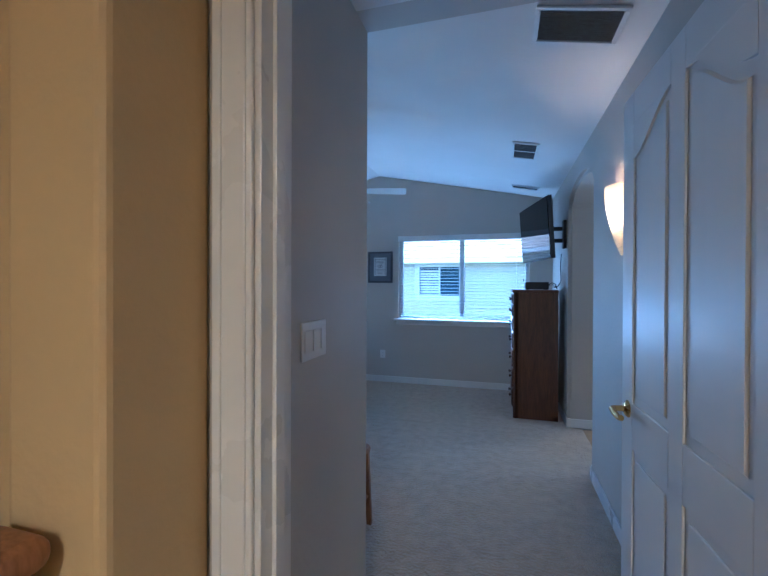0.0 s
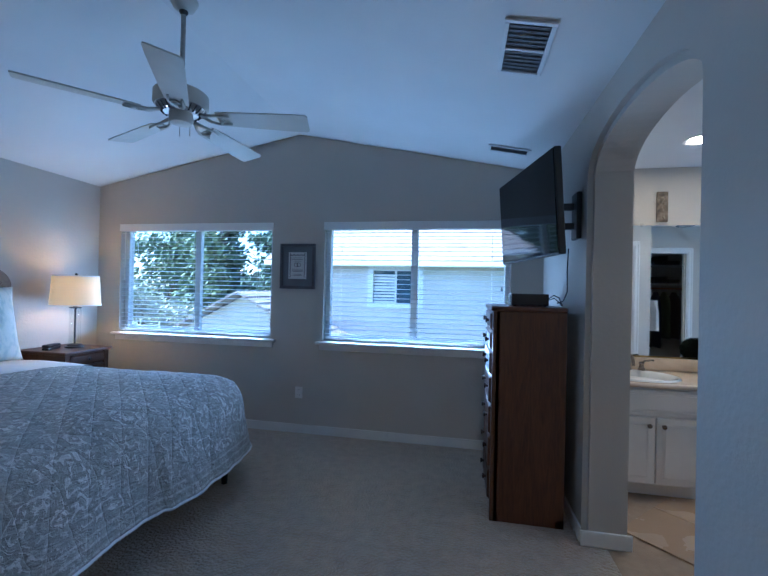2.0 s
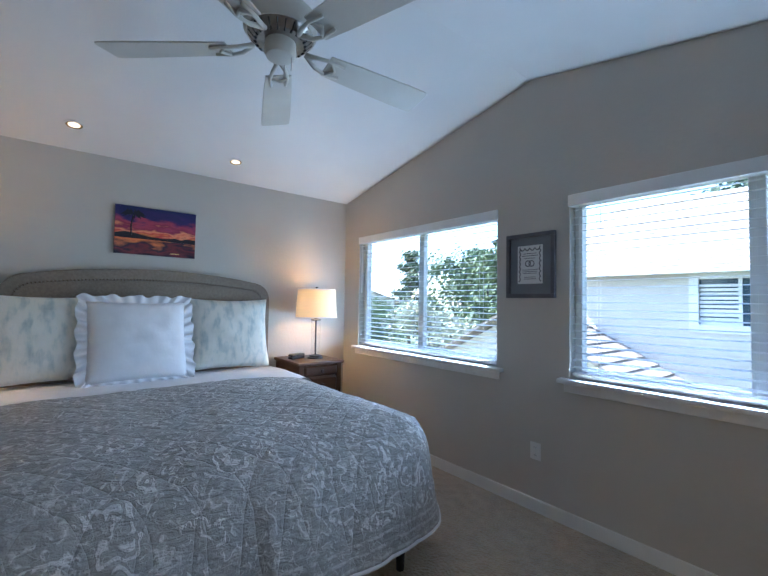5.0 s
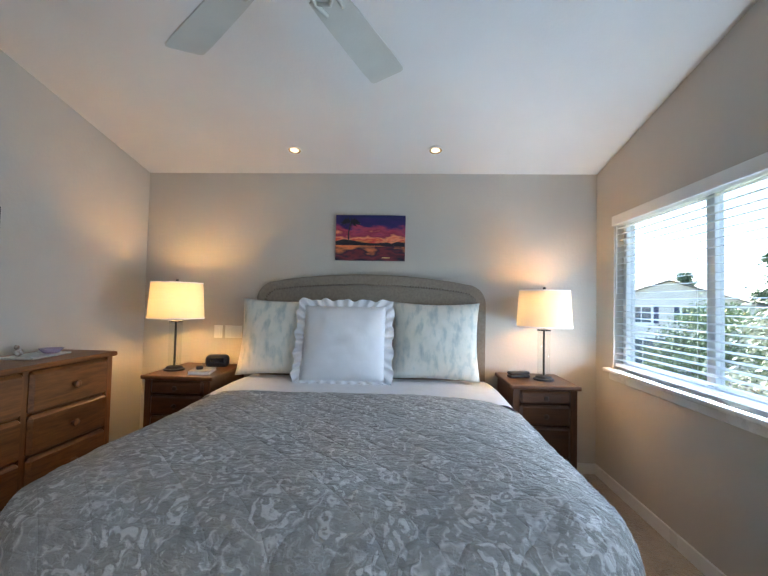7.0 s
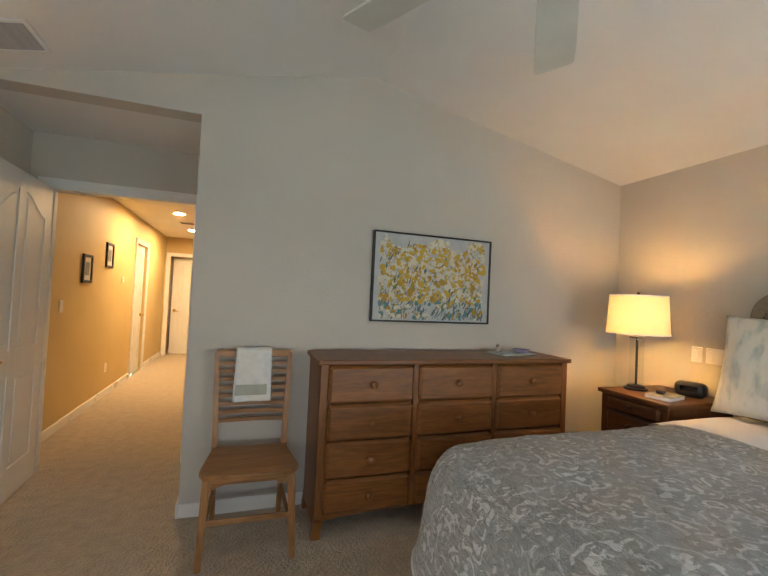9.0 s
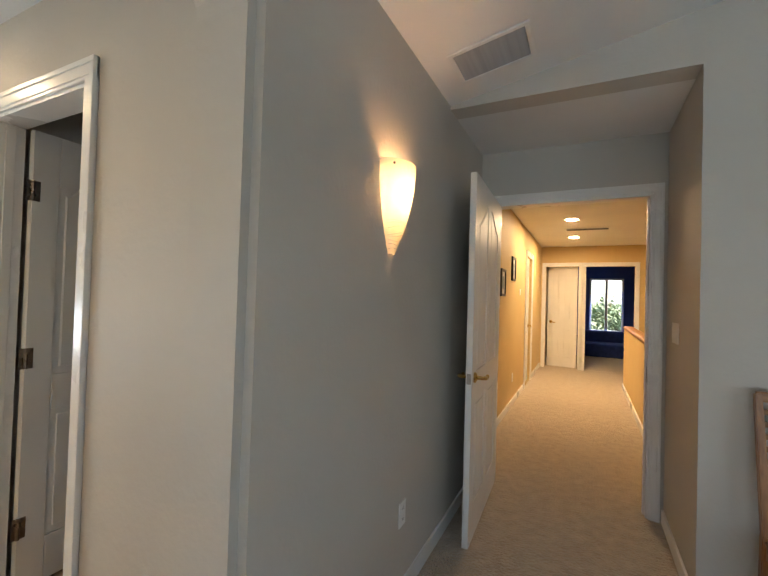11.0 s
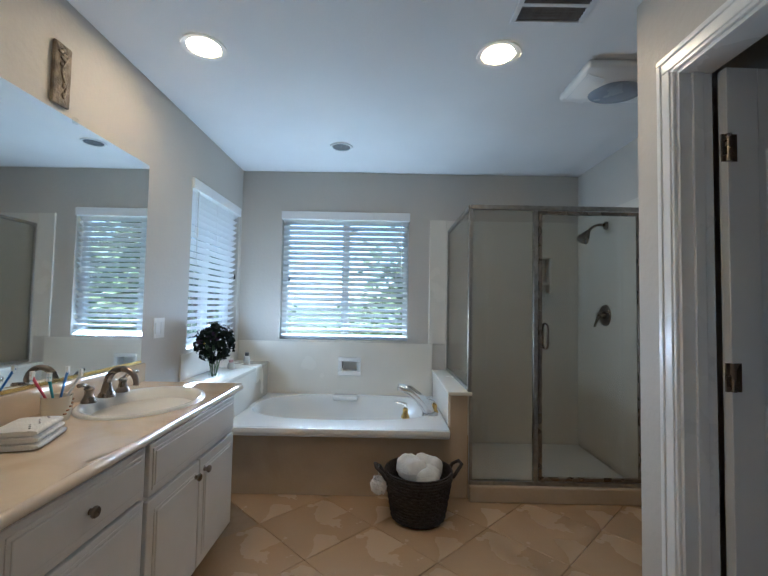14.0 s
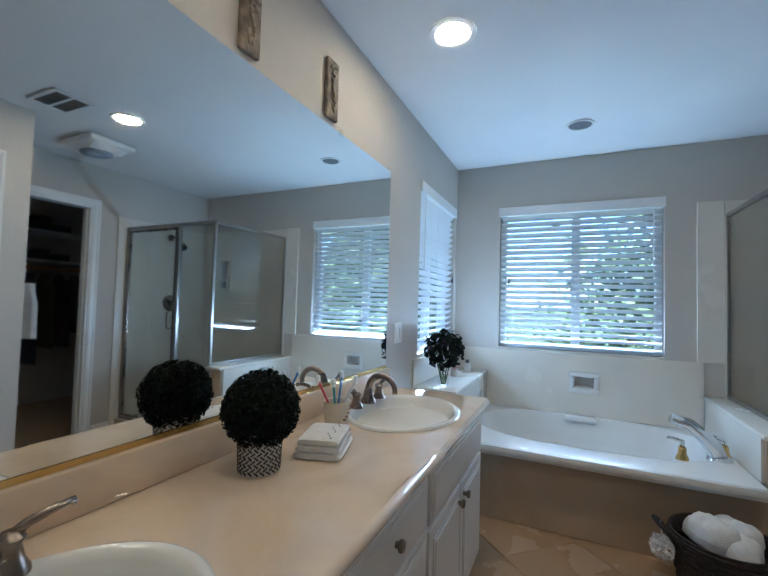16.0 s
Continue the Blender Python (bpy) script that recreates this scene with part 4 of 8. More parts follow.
part("headboard", prism(bmesh.new(), hb_outline(0.955, 1.585, 1.515, 0.16), "x", XL + 0.012, XL + 0.09, bev=0.02), HEADB, bed, "taupe linen headboard with an arched top", smooth=40)
part("headboard_panel", prism(bmesh.new(), hb_outline(0.865, 1.475, 1.425, 0.12), "x", XL + 0.07, XL + 0.105, bev=0.012), HEADB, bed, smooth=40)
ol = [p for p in hb_outline(0.885, 1.497, 1.447, 0.13) if p[1] > 0.7]
ol = [(ol[0][0], 0.72)] + ol + [(ol[-1][0], 0.72)]
nail, left = None, 0.0
for (a0, b0), (a1, b1) in zip(ol, ol[1:]):
    run = math.hypot(a1 - a0, b1 - b0)
    while left < run:
        f = left / run
        m = pose(XL + 0.091, a0 + (a1 - a0) * f, b0 + (b1 - b0) * f)
        if nail is None:
            nail = part("nailhead", ball(bmesh.new(), (0, 0, 0), 0.0085, 0.6, 1, 1, 8, 6), PEWTER, bed, "small domed metal nailhead", smooth="all", m=m)
        else:
            again("nailhead", nail, bed, m)
        left += 0.022
    left -= run
part("box_spring", B(-3.78, -1.68, BY - 0.95, BY + 0.95, 0.20, 0.46, bev=0.03), SHEET, bed, "white fitted box spring cover")
part("mattress", B(-3.78, -1.73, BY - 0.93, BY + 0.93, 0.46, 0.722, bev=0.085, seg=4), SHEET, bed, "white sheet over the mattress", smooth=50)
for x, y in ((-1.95, BY - 0.80), (-1.95, BY + 0.80), (-3.6, BY - 0.86), (-3.6, BY + 0.86)):
    part("leg", lathe(bmesh.new(), [(0.0, 0.0), (0.022, 0.0), (0.03, 0.06), (0.026, 0.20), (0.0, 0.20)], 14, at=(x, y, 0)), BLACKP, bed, "short dark leg", smooth=40)
part("caster", lathe(bmesh.new(), [(0.0, 0.0), (0.02, 0.0), (0.024, 0.1), (0.018, 0.2), (0.0, 0.2)], 12, at=(-1.655, 4.55, 0.0)), BLACKP, bed, smooth=40)


def coverlet():
    """Draped quilt: a crowned top that rolls over three edges and hangs in soft folds."""
    x0, x1, hw, rc = -3.06, -1.63, 0.985, 0.27
    nx, ny = 110, 130

    def half(x):
        d = x - (x1 - rc)
        return hw if d <= 0 else hw - rc + math.sqrt(max(rc * rc - d * d, 0.0))
    xs = [x0 + (x1 - 0.004 - x0) * (1 - (1 - i / nx) ** 1.5) for i in range(nx + 1)]

    def top(x, y):
        edge = min(half(x) - abs(y), (x1 - x) * 1.0 + 0.0)
        puff = 0.012 * noise.noise((x * 2.2, y * 2.2, 0.3)) + 0.007 * noise.noise((x * 7, y * 5, 1.3)) + 0.006 * abs(noise.noise((x * 26, y * 11, 2.3)))
        return 0.772 - 0.075 * math.exp(-max(edge, 0) / 0.11) + puff
    rows, bm = [], bmesh.new()
    drop = bm.verts.layers.float.new("drop")
    for x in xs:
        h = half(x)
        rows.append([(x, BY + h * math.sin(math.pi / 2 * (2 * j / ny - 1)), top(x, h * math.sin(math.pi / 2 * (2 * j / ny - 1)))) for j in range(ny + 1)])
    vs = sheet(bm, rows)
    rim = [r[0] for r in vs] + vs[-1][1:-1] + [r[-1] for r in vs[::-1]]
    pts = [v.co.copy() for v in rim]
    norm = []
    for i, p in enumerate(pts):
        a, b = pts[max(i - 1, 0)], pts[min(i + 1, len(pts) - 1)]
        t = (b - a)
        nr = Vector((t.y, -t.x, 0))
        out = Vector((p.x - (-2.6), p.y - BY, 0))
        nr = nr if nr.dot(out) > 0 else -nr
        norm.append(nr.normalized())
    s = [0.0]
    for a, b in zip(pts, pts[1:]):
        s.append(s[-1] + (b - a).length)
    prev = rim
    steps = 30
    for k in range(1, steps + 1):
        f = k / steps
        ring = []
        for i, p in enumerate(pts):
            fold = noise.noise((s[i] * 2.6, 0.2, 5.0)) + 0.5 * noise.noise((s[i] * 6.0, 0.7, 2.0))
            hem = 0.240 - 0.03 * (p.y - BY) + 0.03 * noise.noise((s[i] * 1.1, 3.0, 0.0))
            foot = min(1.0, max(0.0, (p.x + 2.3) / 0.6))
            hem += 0.15 * (1 - foot)
            roll = 0.075 * math.sin(min(f * 3.2, 1.0) * math.pi / 2)
            out = roll + (0.02 + 0.035 * f + (0.03 if p.y > BY else 0.0)) * f + 0.045 * fold * f ** 1.3
            z = p.z - 0.055 * (1 - math.cos(min(f * 3.2, 1.0) * math.pi / 2)) - (p.z - 0.055 - hem) * max(0.0, f - 0.06) / 0.94
            z += 0.004 * noise.noise((s[i] * 12, f * 9, 4))
            out += 0.006 * abs(noise.noise((s[i] * 16, f * 12, 2.2))) * min(1.0, f * 4)
            q = p + norm[i] * out
            ring.append(bm.verts.new((q.x, q.y, z)))
            ring[-1][drop] = f
        for i in range(len(ring) - 1):
            bm.faces.new((prev[i], prev[i + 1], ring[i + 1], ring[i]))
        prev = ring
    hemline = [v.co.copy() for v in prev]
    bmesh.ops.recalc_face_normals(bm, faces=bm.faces)
    return bm, hemline


cv = thing("coverlet", "grey patterned quilted coverlet draped over the bed", "bedspread", (0, 0, 0))
bm, hemline = coverlet()
q = part("quilt", bm, COVER, cv, smooth="all")
md = q.modifiers.new("thick", 'SOLIDIFY')
md.thickness, md.offset = 0.012, -1
part("piping", sweep(bmesh.new(), hemline, 0.008, 6), SHEET, cv, "white corded hem", smooth="all")

fs = thing("folded_sheet", "smooth white sheet turned over below the pillows", "sheet", (0, 0, 0))
bm = bmesh.new()
rows = []
for i in range(20):
    f = i / 19
    x = -3.74 + 0.74 * f
    rows.append([(x, BY + sy, 0.744 + 0.010 * math.sin(f * math.pi) + 0.004 * noise.noise((x * 5, sy * 4, 0)) - dz) for sy, dz in
                 [(-1.05 - 0.02 * math.sin(f * 7), 0.30), (-1.035, 0.16), (-1.01, 0.06), (-0.97, 0.015)] + [(-0.93 + 1.86 * j / 24, 0.0) for j in range(25)] + [(0.97, 0.015), (1.01, 0.06), (1.035, 0.16), (1.05 + 0.02 * math.sin(f * 7), 0.30)]])
sheet(bm, rows)
part("fold", bm, SHEET, fs, smooth="all")


def cushion(bm, w, h, t, n=22, seed=0.0, pull=0.07):
    """A square cushion standing in the x = 0 plane: two puffed faces that meet at pinched corners."""
    for s in (-1, 1):
        rows = []
        for i in range(n + 1):
            row = []
            for j in range(n + 1):
                u, v = 2 * i / n - 1, 2 * j / n - 1
                k = (max(0.0, 1 - abs(u) ** 2.4) * max(0.0, 1 - abs(v) ** 2.4)) ** 0.55
                pin_u = 1 - pull * (1 - v * v) * abs(u) ** 3
                pin_v = 1 - pull * (1 - u * u) * abs(v) ** 3
                th = t / 2 * k * (1 + 0.10 * noise.noise((u * 2.1 + seed, v * 2.1, s)))
                crease = 0.012 * noise.noise((u * 4 + seed, v * 5, 3.1 * s)) * k
                row.append((s * (th + crease * 0.8) + 0.0, u * w / 2 * pin_u, h / 2 + v * h / 2 * pin_v))
            rows.append(row)
        sheet(bm, rows)
    bmesh.ops.remove_doubles(bm, verts=bm.verts, dist=0.0006)
    bmesh.ops.recalc_face_normals(bm, faces=bm.faces)
    return bm


def lay(ob, x, y, z, lean, rz=0):
    ob.matrix_basis = Matrix.Translation((x, y, z)) @ Matrix.Rotation(radians(rz), 4, 'Z') @ Matrix.Rotation(radians(-lean), 4, 'Y')


for y, sd, rz, lab in ((3.10, 1.0, 4, "square sage-green and cream printed cushion against the headboard"), (4.295, 6.0, -5, "square sage-green streaked cushion against the headboard")):
    c = tagged(link("throw_pillow", cushion(bmesh.new(), 0.70, 0.62, 0.24, seed=sd), PILLOWT, "all"), lab, "pillow", "pillows on the bed")
    lay(c, -3.60, y, 0.762, 14, rz)
wp = thing("ruffled_pillow", "square white pillow with a ruffled edge", "pillow", group="pillows on the bed")
lay(wp, -3.42, 3.615, 0.765, 17, 2)
wp.scale = (1.06, 1.06, 1.06)
part("cushion", cushion(bmesh.new(), 0.60, 0.55, 0.22, seed=11.0, pull=0.04), SHEET, wp, smooth="all")
bm = bmesh.new()
ra, rb = [], []
for i in range(241):
    f = 4 * i / 240
    k, g = int(f) % 4, f - int(f)
    c = [(-1, -1), (1, -1), (1, 1), (-1, 1), (-1, -1)]
    u, v = c[k][0] + (c[k + 1][0] - c[k][0]) * g, c[k][1] + (c[k + 1][1] - c[k][1]) * g
    wv = math.sin(i * 0.9) * 0.016 + 0.008 * noise.noise((i * 0.3, 0, 0))
    ra.append((0.0, u * 0.286, 0.275 + v * 0.262))
    rb.append((wv, u * (0.35 + 0.008 * math.sin(i * 0.47)), 0.275 + v * (0.318 + 0.008 * math.cos(i * 0.5))))
sheet(bm, [ra, [tuple((Vector(a) + Vector(b)) / 2 + Vector((0.3 * b[0], 0, 0))) for a, b in zip(ra, rb)], rb])
part("ruffle", bm, SHEET, wp, "gathered white ruffle", smooth="all")

# pictures
def framed(name, label, cat, axis, c, out, u0, u1, z0, z1, depth, rim, rim_mat):
    t = thing(name, label, cat)

    def bx(a0, a1, d0, d1, k0, k1, bev=0.0):
        lo, hi = sorted((c + out * d0, c + out * d1))
        return B(lo, hi, a0, a1, k0, k1, bev=bev) if axis == "x" else B(a0, a1, lo, hi, k0, k1, bev=bev)
    if rim:
        for a0, a1, k0, k1 in ((u0, u1, z1 - rim, z1), (u0, u1, z0, z0 + rim), (u0, u0 + rim, z0 + rim, z1 - rim), (u1 - rim, u1, z0 + rim, z1 - rim)):
            part("frame_bar", bx(a0, a1, 0.001, depth, k0, k1, 0.003), rim_mat, t)
    return t, bx


GREYC = mat("painted_canvas", (0.50, 0.50, 0.49), (0.42, 0.44, 0.45), scale=14, rough=0.6, bump=0.4, bscale=160)
t, bx = framed("flower_painting", "abstract painting of yellow and white flowers in a thin black frame", "painting", "y", YS, 1, -2.573, -1.632, 1.206, 1.840, 0.04, 0.012, BLACKP)
part("canvas", bx(-2.561, -1.644, 0.004, 0.028, 1.218, 1.828), GREYC, t, "pale grey painted ground")
rng = random.Random(5)
DAUB = [mat("paint_" + n, c, rough=0.45, bump=0.4, bscale=300) for n, c in (("yellow", (0.58, 0.37, 0.04)), ("amber", (0.45, 0.26, 0.03)), ("cream", (0.66, 0.62, 0.50)), ("slate", (0.10, 0.15, 0.18)), ("leaf", (0.12, 0.17, 0.08)), ("teal", (0.10, 0.24, 0.26)))]
daubs = [bmesh.new() for _ in DAUB]
for i in range(1700):
    f, g = rng.random(), rng.random()
    u = -2.573 + 0.06 + 0.82 * f
    crown = min(1.03, 0.78 + 0.40 * (0.5 + 0.5 * noise.noise((f * 5, 0.4, 0))))
    zf = g * crown
    z = 1.235 + 0.56 * zf
    if zf < 0.22:
        k = rng.choice((3, 3, 4, 4, 5, 2, 1))
    elif zf < 0.5:
        k = rng.choice((0, 0, 1, 2, 2, 3, 4, 2, 1))
    else:
        k = rng.choice((0, 0, 0, 1, 2, 2, 3)) if rng.random() < 0.85 else 2
    r = rng.choice((0.008, 0.011, 0.015, 0.024)) * rng.uniform(0.7, 1.2) * (0.7 if k in (3, 4) else 1)
    a = rng.uniform(0, 3.1)
    sx, sz = (rng.uniform(0.25, 0.5), rng.uniform(1.2, 2.4)) if k in (3, 4) else (rng.uniform(0.6, 1.2), rng.uniform(0.6, 1.2))
    n, cpts = 7, []
    for q_ in range(n):
        th = 2 * math.pi * q_ / n
        p0, p1 = r * sx * math.cos(th) * rng.uniform(0.7, 1.2), r * sz * math.sin(th) * rng.uniform(0.7, 1.2)
        ca, sa = math.cos(a * 0.3), math.sin(a * 0.3)
        cpts.append((min(max(u + p0 * ca - p1 * sa, -2.555), -1.65), min(max(z + p0 * sa + p1 * ca, 1.225), 1.82)))
    yy = YS + 0.0284 + i * 2e-6
    ring = [daubs[k].verts.new((x_, yy, z_)) for x_, z_ in cpts]
    tip = daubs[k].verts.new((sum(p[0] for p in cpts) / n, yy + 0.0025, sum(p[1] for p in cpts) / n))
    for q_ in range(n):
        daubs[k].faces.new((ring[q_], ring[(q_ + 1) % n], tip))
for bm_, m_ in zip(daubs, DAUB):
    bmesh.ops.recalc_face_normals(bm_, faces=bm_.faces)
    tagged(part("paint_layer", bm_, m_, t), kind="stuff")


def sunset_mat():
    m = bpy.data.materials.new("sunset_print")
    m.use_nodes = True
    n, l = m.node_tree.nodes, m.node_tree.links
    p = n["Principled BSDF"]
    p.inputs["Roughness"].default_value = 0.3
    tc = n.new("ShaderNodeTexCoord")
    sp = n.new("ShaderNodeSeparateXYZ")
    l.new(tc.outputs["Object"], sp.inputs[0])
    mp = n.new("ShaderNodeMapping")
    mp.inputs["Scale"].default_value = (1, 5, 15)
    l.new(tc.outputs["Object"], mp.inputs[0])
    ns = n.new("ShaderNodeTexNoise")
    ns.inputs["Scale"].default_value, ns.inputs["Detail"].default_value = 1.0, 6
    l.new(mp.outputs[0], ns.inputs["Vector"])
    hz = n.new("ShaderNodeMapRange")
    hz.inputs[1].default_value, hz.inputs[2].default_value = 1.706, 2.093
    l.new(sp.outputs["Z"], hz.inputs[0])
    ad = n.new("ShaderNodeMath")
    ad.operation = 'MULTIPLY_ADD'
    ad.inputs[1].default_value, ad.inputs[2].default_value = 0.85, -0.43
    l.new(ns.outputs["Fac"], ad.inputs[0])
    a2 = n.new("ShaderNodeMath")
    l.new(ad.outputs[0], a2.inputs[0])
    l.new(hz.outputs[0], a2.inputs[1])
    r = n.new("ShaderNodeValToRGB")
    e = r.color_ramp.elements
    for i, (pos, c) in enumerate(((0.0, (0.012, 0.006, 0.02)), (0.12, (0.16, 0.02, 0.03)), (0.20, (0.02, 0.01, 0.03)), (0.33, (0.75, 0.22, 0.06)), (0.40, (0.55, 0.05, 0.04)), (0.47, (0.85, 0.30, 0.14)), (0.55, (0.25, 0.02, 0.06)), (0.64, (0.40, 0.05, 0.10)), (0.74, (0.035, 0.015, 0.11)), (1.0, (0.006, 0.012, 0.08)))):
        k = e[i] if i < 2 else e.new(pos)
        k.position, k.color = pos, (*c, 1)
    l.new(a2.outputs[0], r.inputs[0])
    l.new(r.outputs[0], p.inputs["Base Color"])
    return m


t, bx = framed("sunset_picture", "unframed print of a red and violet ocean sunset", "picture", "x", XL, 1, 3.462, 4.055, 1.706, 2.093, 0.03, 0, None)
part("print", bx(3.462, 4.055, 0.002, 0.03, 1.706, 2.093, 0.002), sunset_mat(), t)
SIL = mat("silhouette", (0.01, 0.008, 0.015), rough=0.3)
bm = bmesh.new()
prism(bm, [(3.463, 1.835), (3.463, 1.868), (3.53, 1.885), (3.60, 1.878), (3.68, 1.86), (3.80, 1.852), (3.90, 1.862), (3.94, 1.852), (3.99, 1.868), (4.054, 1.86), (4.054, 1.826), (3.8, 1.833)], "x", XL + 0.0301, XL + 0.0312)
part("headland", bm, SIL, t)
bm = sweep(bmesh.new(), [(XL + 0.0305, 3.575, 1.86), (XL + 0.0305, 3.572, 1.94), (XL + 0.0305, 3.588, 2.035)], [0.006, 0.005, 0.004], 6)
part("palm_trunk", bm, SIL, t)
bm = bmesh.new()
for k in range(11):
    a = 2 * math.pi * k / 11 + 0.2
    c_, s_ = math.cos(a), math.sin(a)
    pts = [(3.588, 2.035), (3.588 + 0.05 * c_ - 0.008 * s_, 2.042 + 0.024 * s_ + 0.010), (3.588 + 0.092 * c_, 2.028 + 0.028 * s_ - 0.014), (3.588 + 0.045 * c_ + 0.008 * s_, 2.030 + 0.018 * s_ - 0.006)]
    prism(bm, pts, "x", XL + 0.0301 + k * 0.0001, XL + 0.0309 + k * 0.0001)
part("palm_fronds", bm, SIL, t)
part("sun_glint", B(XL + 0.0301, XL + 0.0312, 3.86, 3.93, 1.728, 1.734), mat("glint", (0.85, 0.55, 0.2), rough=0.3), t)

PFR = mat("pewter_frame", (0.10, 0.10, 0.11), (0.07, 0.07, 0.08), scale=12, rough=0.35)
MATB = mat("grey_mat", (0.17, 0.18, 0.20), (0.15, 0.16, 0.18), rough=0.8)
PAPER = mat("paper", (0.70, 0.70, 0.68), (0.66, 0.66, 0.64), rough=0.8)
INK = mat("ink_grey", (0.16, 0.16, 0.17), rough=0.8)
t, bx = framed("framed_certificate", "framed certificate with two rings in a dark grey mat", "framed certificate", "y", YW, -1, -1.775, -1.415, 1.398, 1.838, 0.028, 0.028, PFR)
part("mat_board", bx(-1.747, -1.443, 0.004, 0.012, 1.426, 1.810), MATB, t)
part("paper", bx(-1.690, -1.505, 0.0125, 0.0145, 1.495, 1.755), PAPER, t)
for s in (-1, 1):
    part("ring_emblem", sweep(bmesh.new(), [(-1.5975 + s * 0.013 + 0.019 * math.cos(a * 0.3491), YW - 0.0155, 1.632 + 0.019 * math.sin(a * 0.3491)) for a in range(19)], 0.0035, 6, caps=False), INK, t)
for z, w in ((1.700, 0.05), (1.685, 0.06), (1.668, 0.04), (1.590, 0.06), (1.578, 0.055), (1.566, 0.05), (1.540, 0.04), (1.528, 0.045)):
    part("text_line", bx(-1.5975 - w, -1.5975 + w, 0.0146, 0.0152, z - 0.002, z + 0.002), INK, t)
for s in (-1, 1):
    part("border_scroll", sweep(bmesh.new(), [(-1.5975 + s * (0.082 - 0.012 * abs(math.sin(i * 0.9))), YW - 0.0155, 1.51 + 0.235 * i / 24) for i in range(25)], 0.004, 5), INK, t)
part("border_scroll", sweep(bmesh.new(), [(-1.672 + 0.15 * i / 20, YW - 0.0155, 1.738 - 0.018 * abs(math.sin(i * 0.63))) for i in range(21)], 0.004, 5), INK, t)

# television on its arm
tv = thing("television", "black flat television on a swing-out wall arm", "television")
v0, v1 = Vector((0.515, 4.345)), Vector((0.300, 5.275))
dv = (v1 - v0)
ang = math.degrees(math.atan2(dv.y, dv.x))
tv.matrix_basis = Matrix.Translation((v0.x, v0.y, 1.63)) @ Matrix.Rotation(radians(ang), 4, 'Z') @ Matrix.Rotation(radians(-4), 4, 'X')
W_ = dv.length
part("housing", B(0, W_, -0.045, -0.004, 0.0, 0.615, bev=0.006), BLACKP, tv)
part("bezel", B(0, W_, -0.006, 0.0, 0.0, 0.012), BLACKP, tv)
part("screen", B(0.008, W_ - 0.008, -0.004, 0.003, 0.013, 0.607), SCREEN, tv, "dark glossy screen")
part("rear_cover", B(0.16, W_ - 0.16, -0.075, -0.045, 0.08, 0.40, bev=0.02), BLACKP, tv)
part("mount_plate", B(W_ / 2 - 0.11, W_ / 2 + 0.11, -0.09, -0.075, 0.12, 0.42), BLACKP, tv)
ta = thing("tv_wall_mount", "black steel swing arm bolted to the wall", "wall mount")
part("wall_plate", B(XR - 0.03, XR - 0.001, 4.50, 4.62, 1.74, 2.02, bev=0.004), BLACKP, ta)
part("arm", B(XR - 0.17, XR - 0.03, 4.55, 4.59, 1.80, 1.84, bev=0.004), BLACKP, ta)
part("arm", B(XR - 0.17, XR - 0.03, 4.55, 4.59, 1.92, 1.96, bev=0.004), BLACKP, ta)
part("pivot", rod(bmesh.new(), (XR - 0.165, 4.57, 1.77), (XR - 0.165, 4.57, 1.99), 0.018), BLACKP, ta)
part("forearm", prism(bmesh.new(), [(0.50, 4.56), (0.515, 4.54), (0.50, 4.80), (0.475, 4.80)], "z", 1.83, 1.93), BLACKP, ta)
part("cable", sweep(bmesh.new(), [(XR - 0.02, 4.72, 1.70), (XR - 0.03, 4.70, 1.55), (XR - 0.02, 4.73, 1.42), (XR - 0.05, 4.70, 1.36), (0.58, 4.66, 1.345)], 0.004, 6), BLACKP, ta)

sb = thing("cable_box", "small black set-top box on the tall chest", "set-top box", (0, 0, 1.32))
part("case", B(0.30, 0.53, 4.66, 4.86, 0.006, 0.082, bev=0.006), BLACKP, sb)
part("front_light", B(0.296, 0.302, 4.70, 4.82, 0.02, 0.07, bev=0.001), mat("box_front", (0.25, 0.28, 0.30), rough=0.2), sb)
for x, y in ((0.32, 4.68), (0.51, 4.68), (0.32, 4.84), (0.51, 4.84)):
    part("foot", rod(bmesh.new(), (x, y, 0), (x, y, 0.008), 0.01), BLACKP, sb)
part("cable", sweep(bmesh.new(), [(0.53, 4.68, 0.05), (0.56, 4.67, 0.075), (0.59, 4.66, 0.06), (0.61, 4.66, 0.01), (0.615, 4.66, 0.008)], 0.004, 6), BLACKP, sb)
part("cable", sweep(bmesh.new(), [(0.53, 4.72, 0.04), (0.57, 4.70, 0.055), (0.60, 4.69, 0.03), (0.61, 4.68, 0.007)], 0.003, 6), BLACKP, sb)

# ceiling fan
fan = thing("ceiling_fan", "cream five-blade ceiling fan hanging from the vaulted ceiling", "ceiling fan", (-1.45, 3.745, -0.02))
ztop = vault(-1.45) + 0.02
part("canopy", lathe(bmesh.new(), [(0.0, ztop + 0.02), (0.07, ztop + 0.02), (0.068, ztop - 0.02), (0.05, ztop - 0.055), (0.02, ztop - 0.07), (0.0, ztop - 0.07)], 28), FANP, fan, smooth=40)
part("hanger_ball", ball(bmesh.new(), (0, 0, ztop - 0.07), 0.022), BLACKP, fan, smooth="all")
part("downrod", rod(bmesh.new(), (0, 0, 2.44), (0, 0, ztop - 0.07), 0.012, seg=14), STEEL, fan)
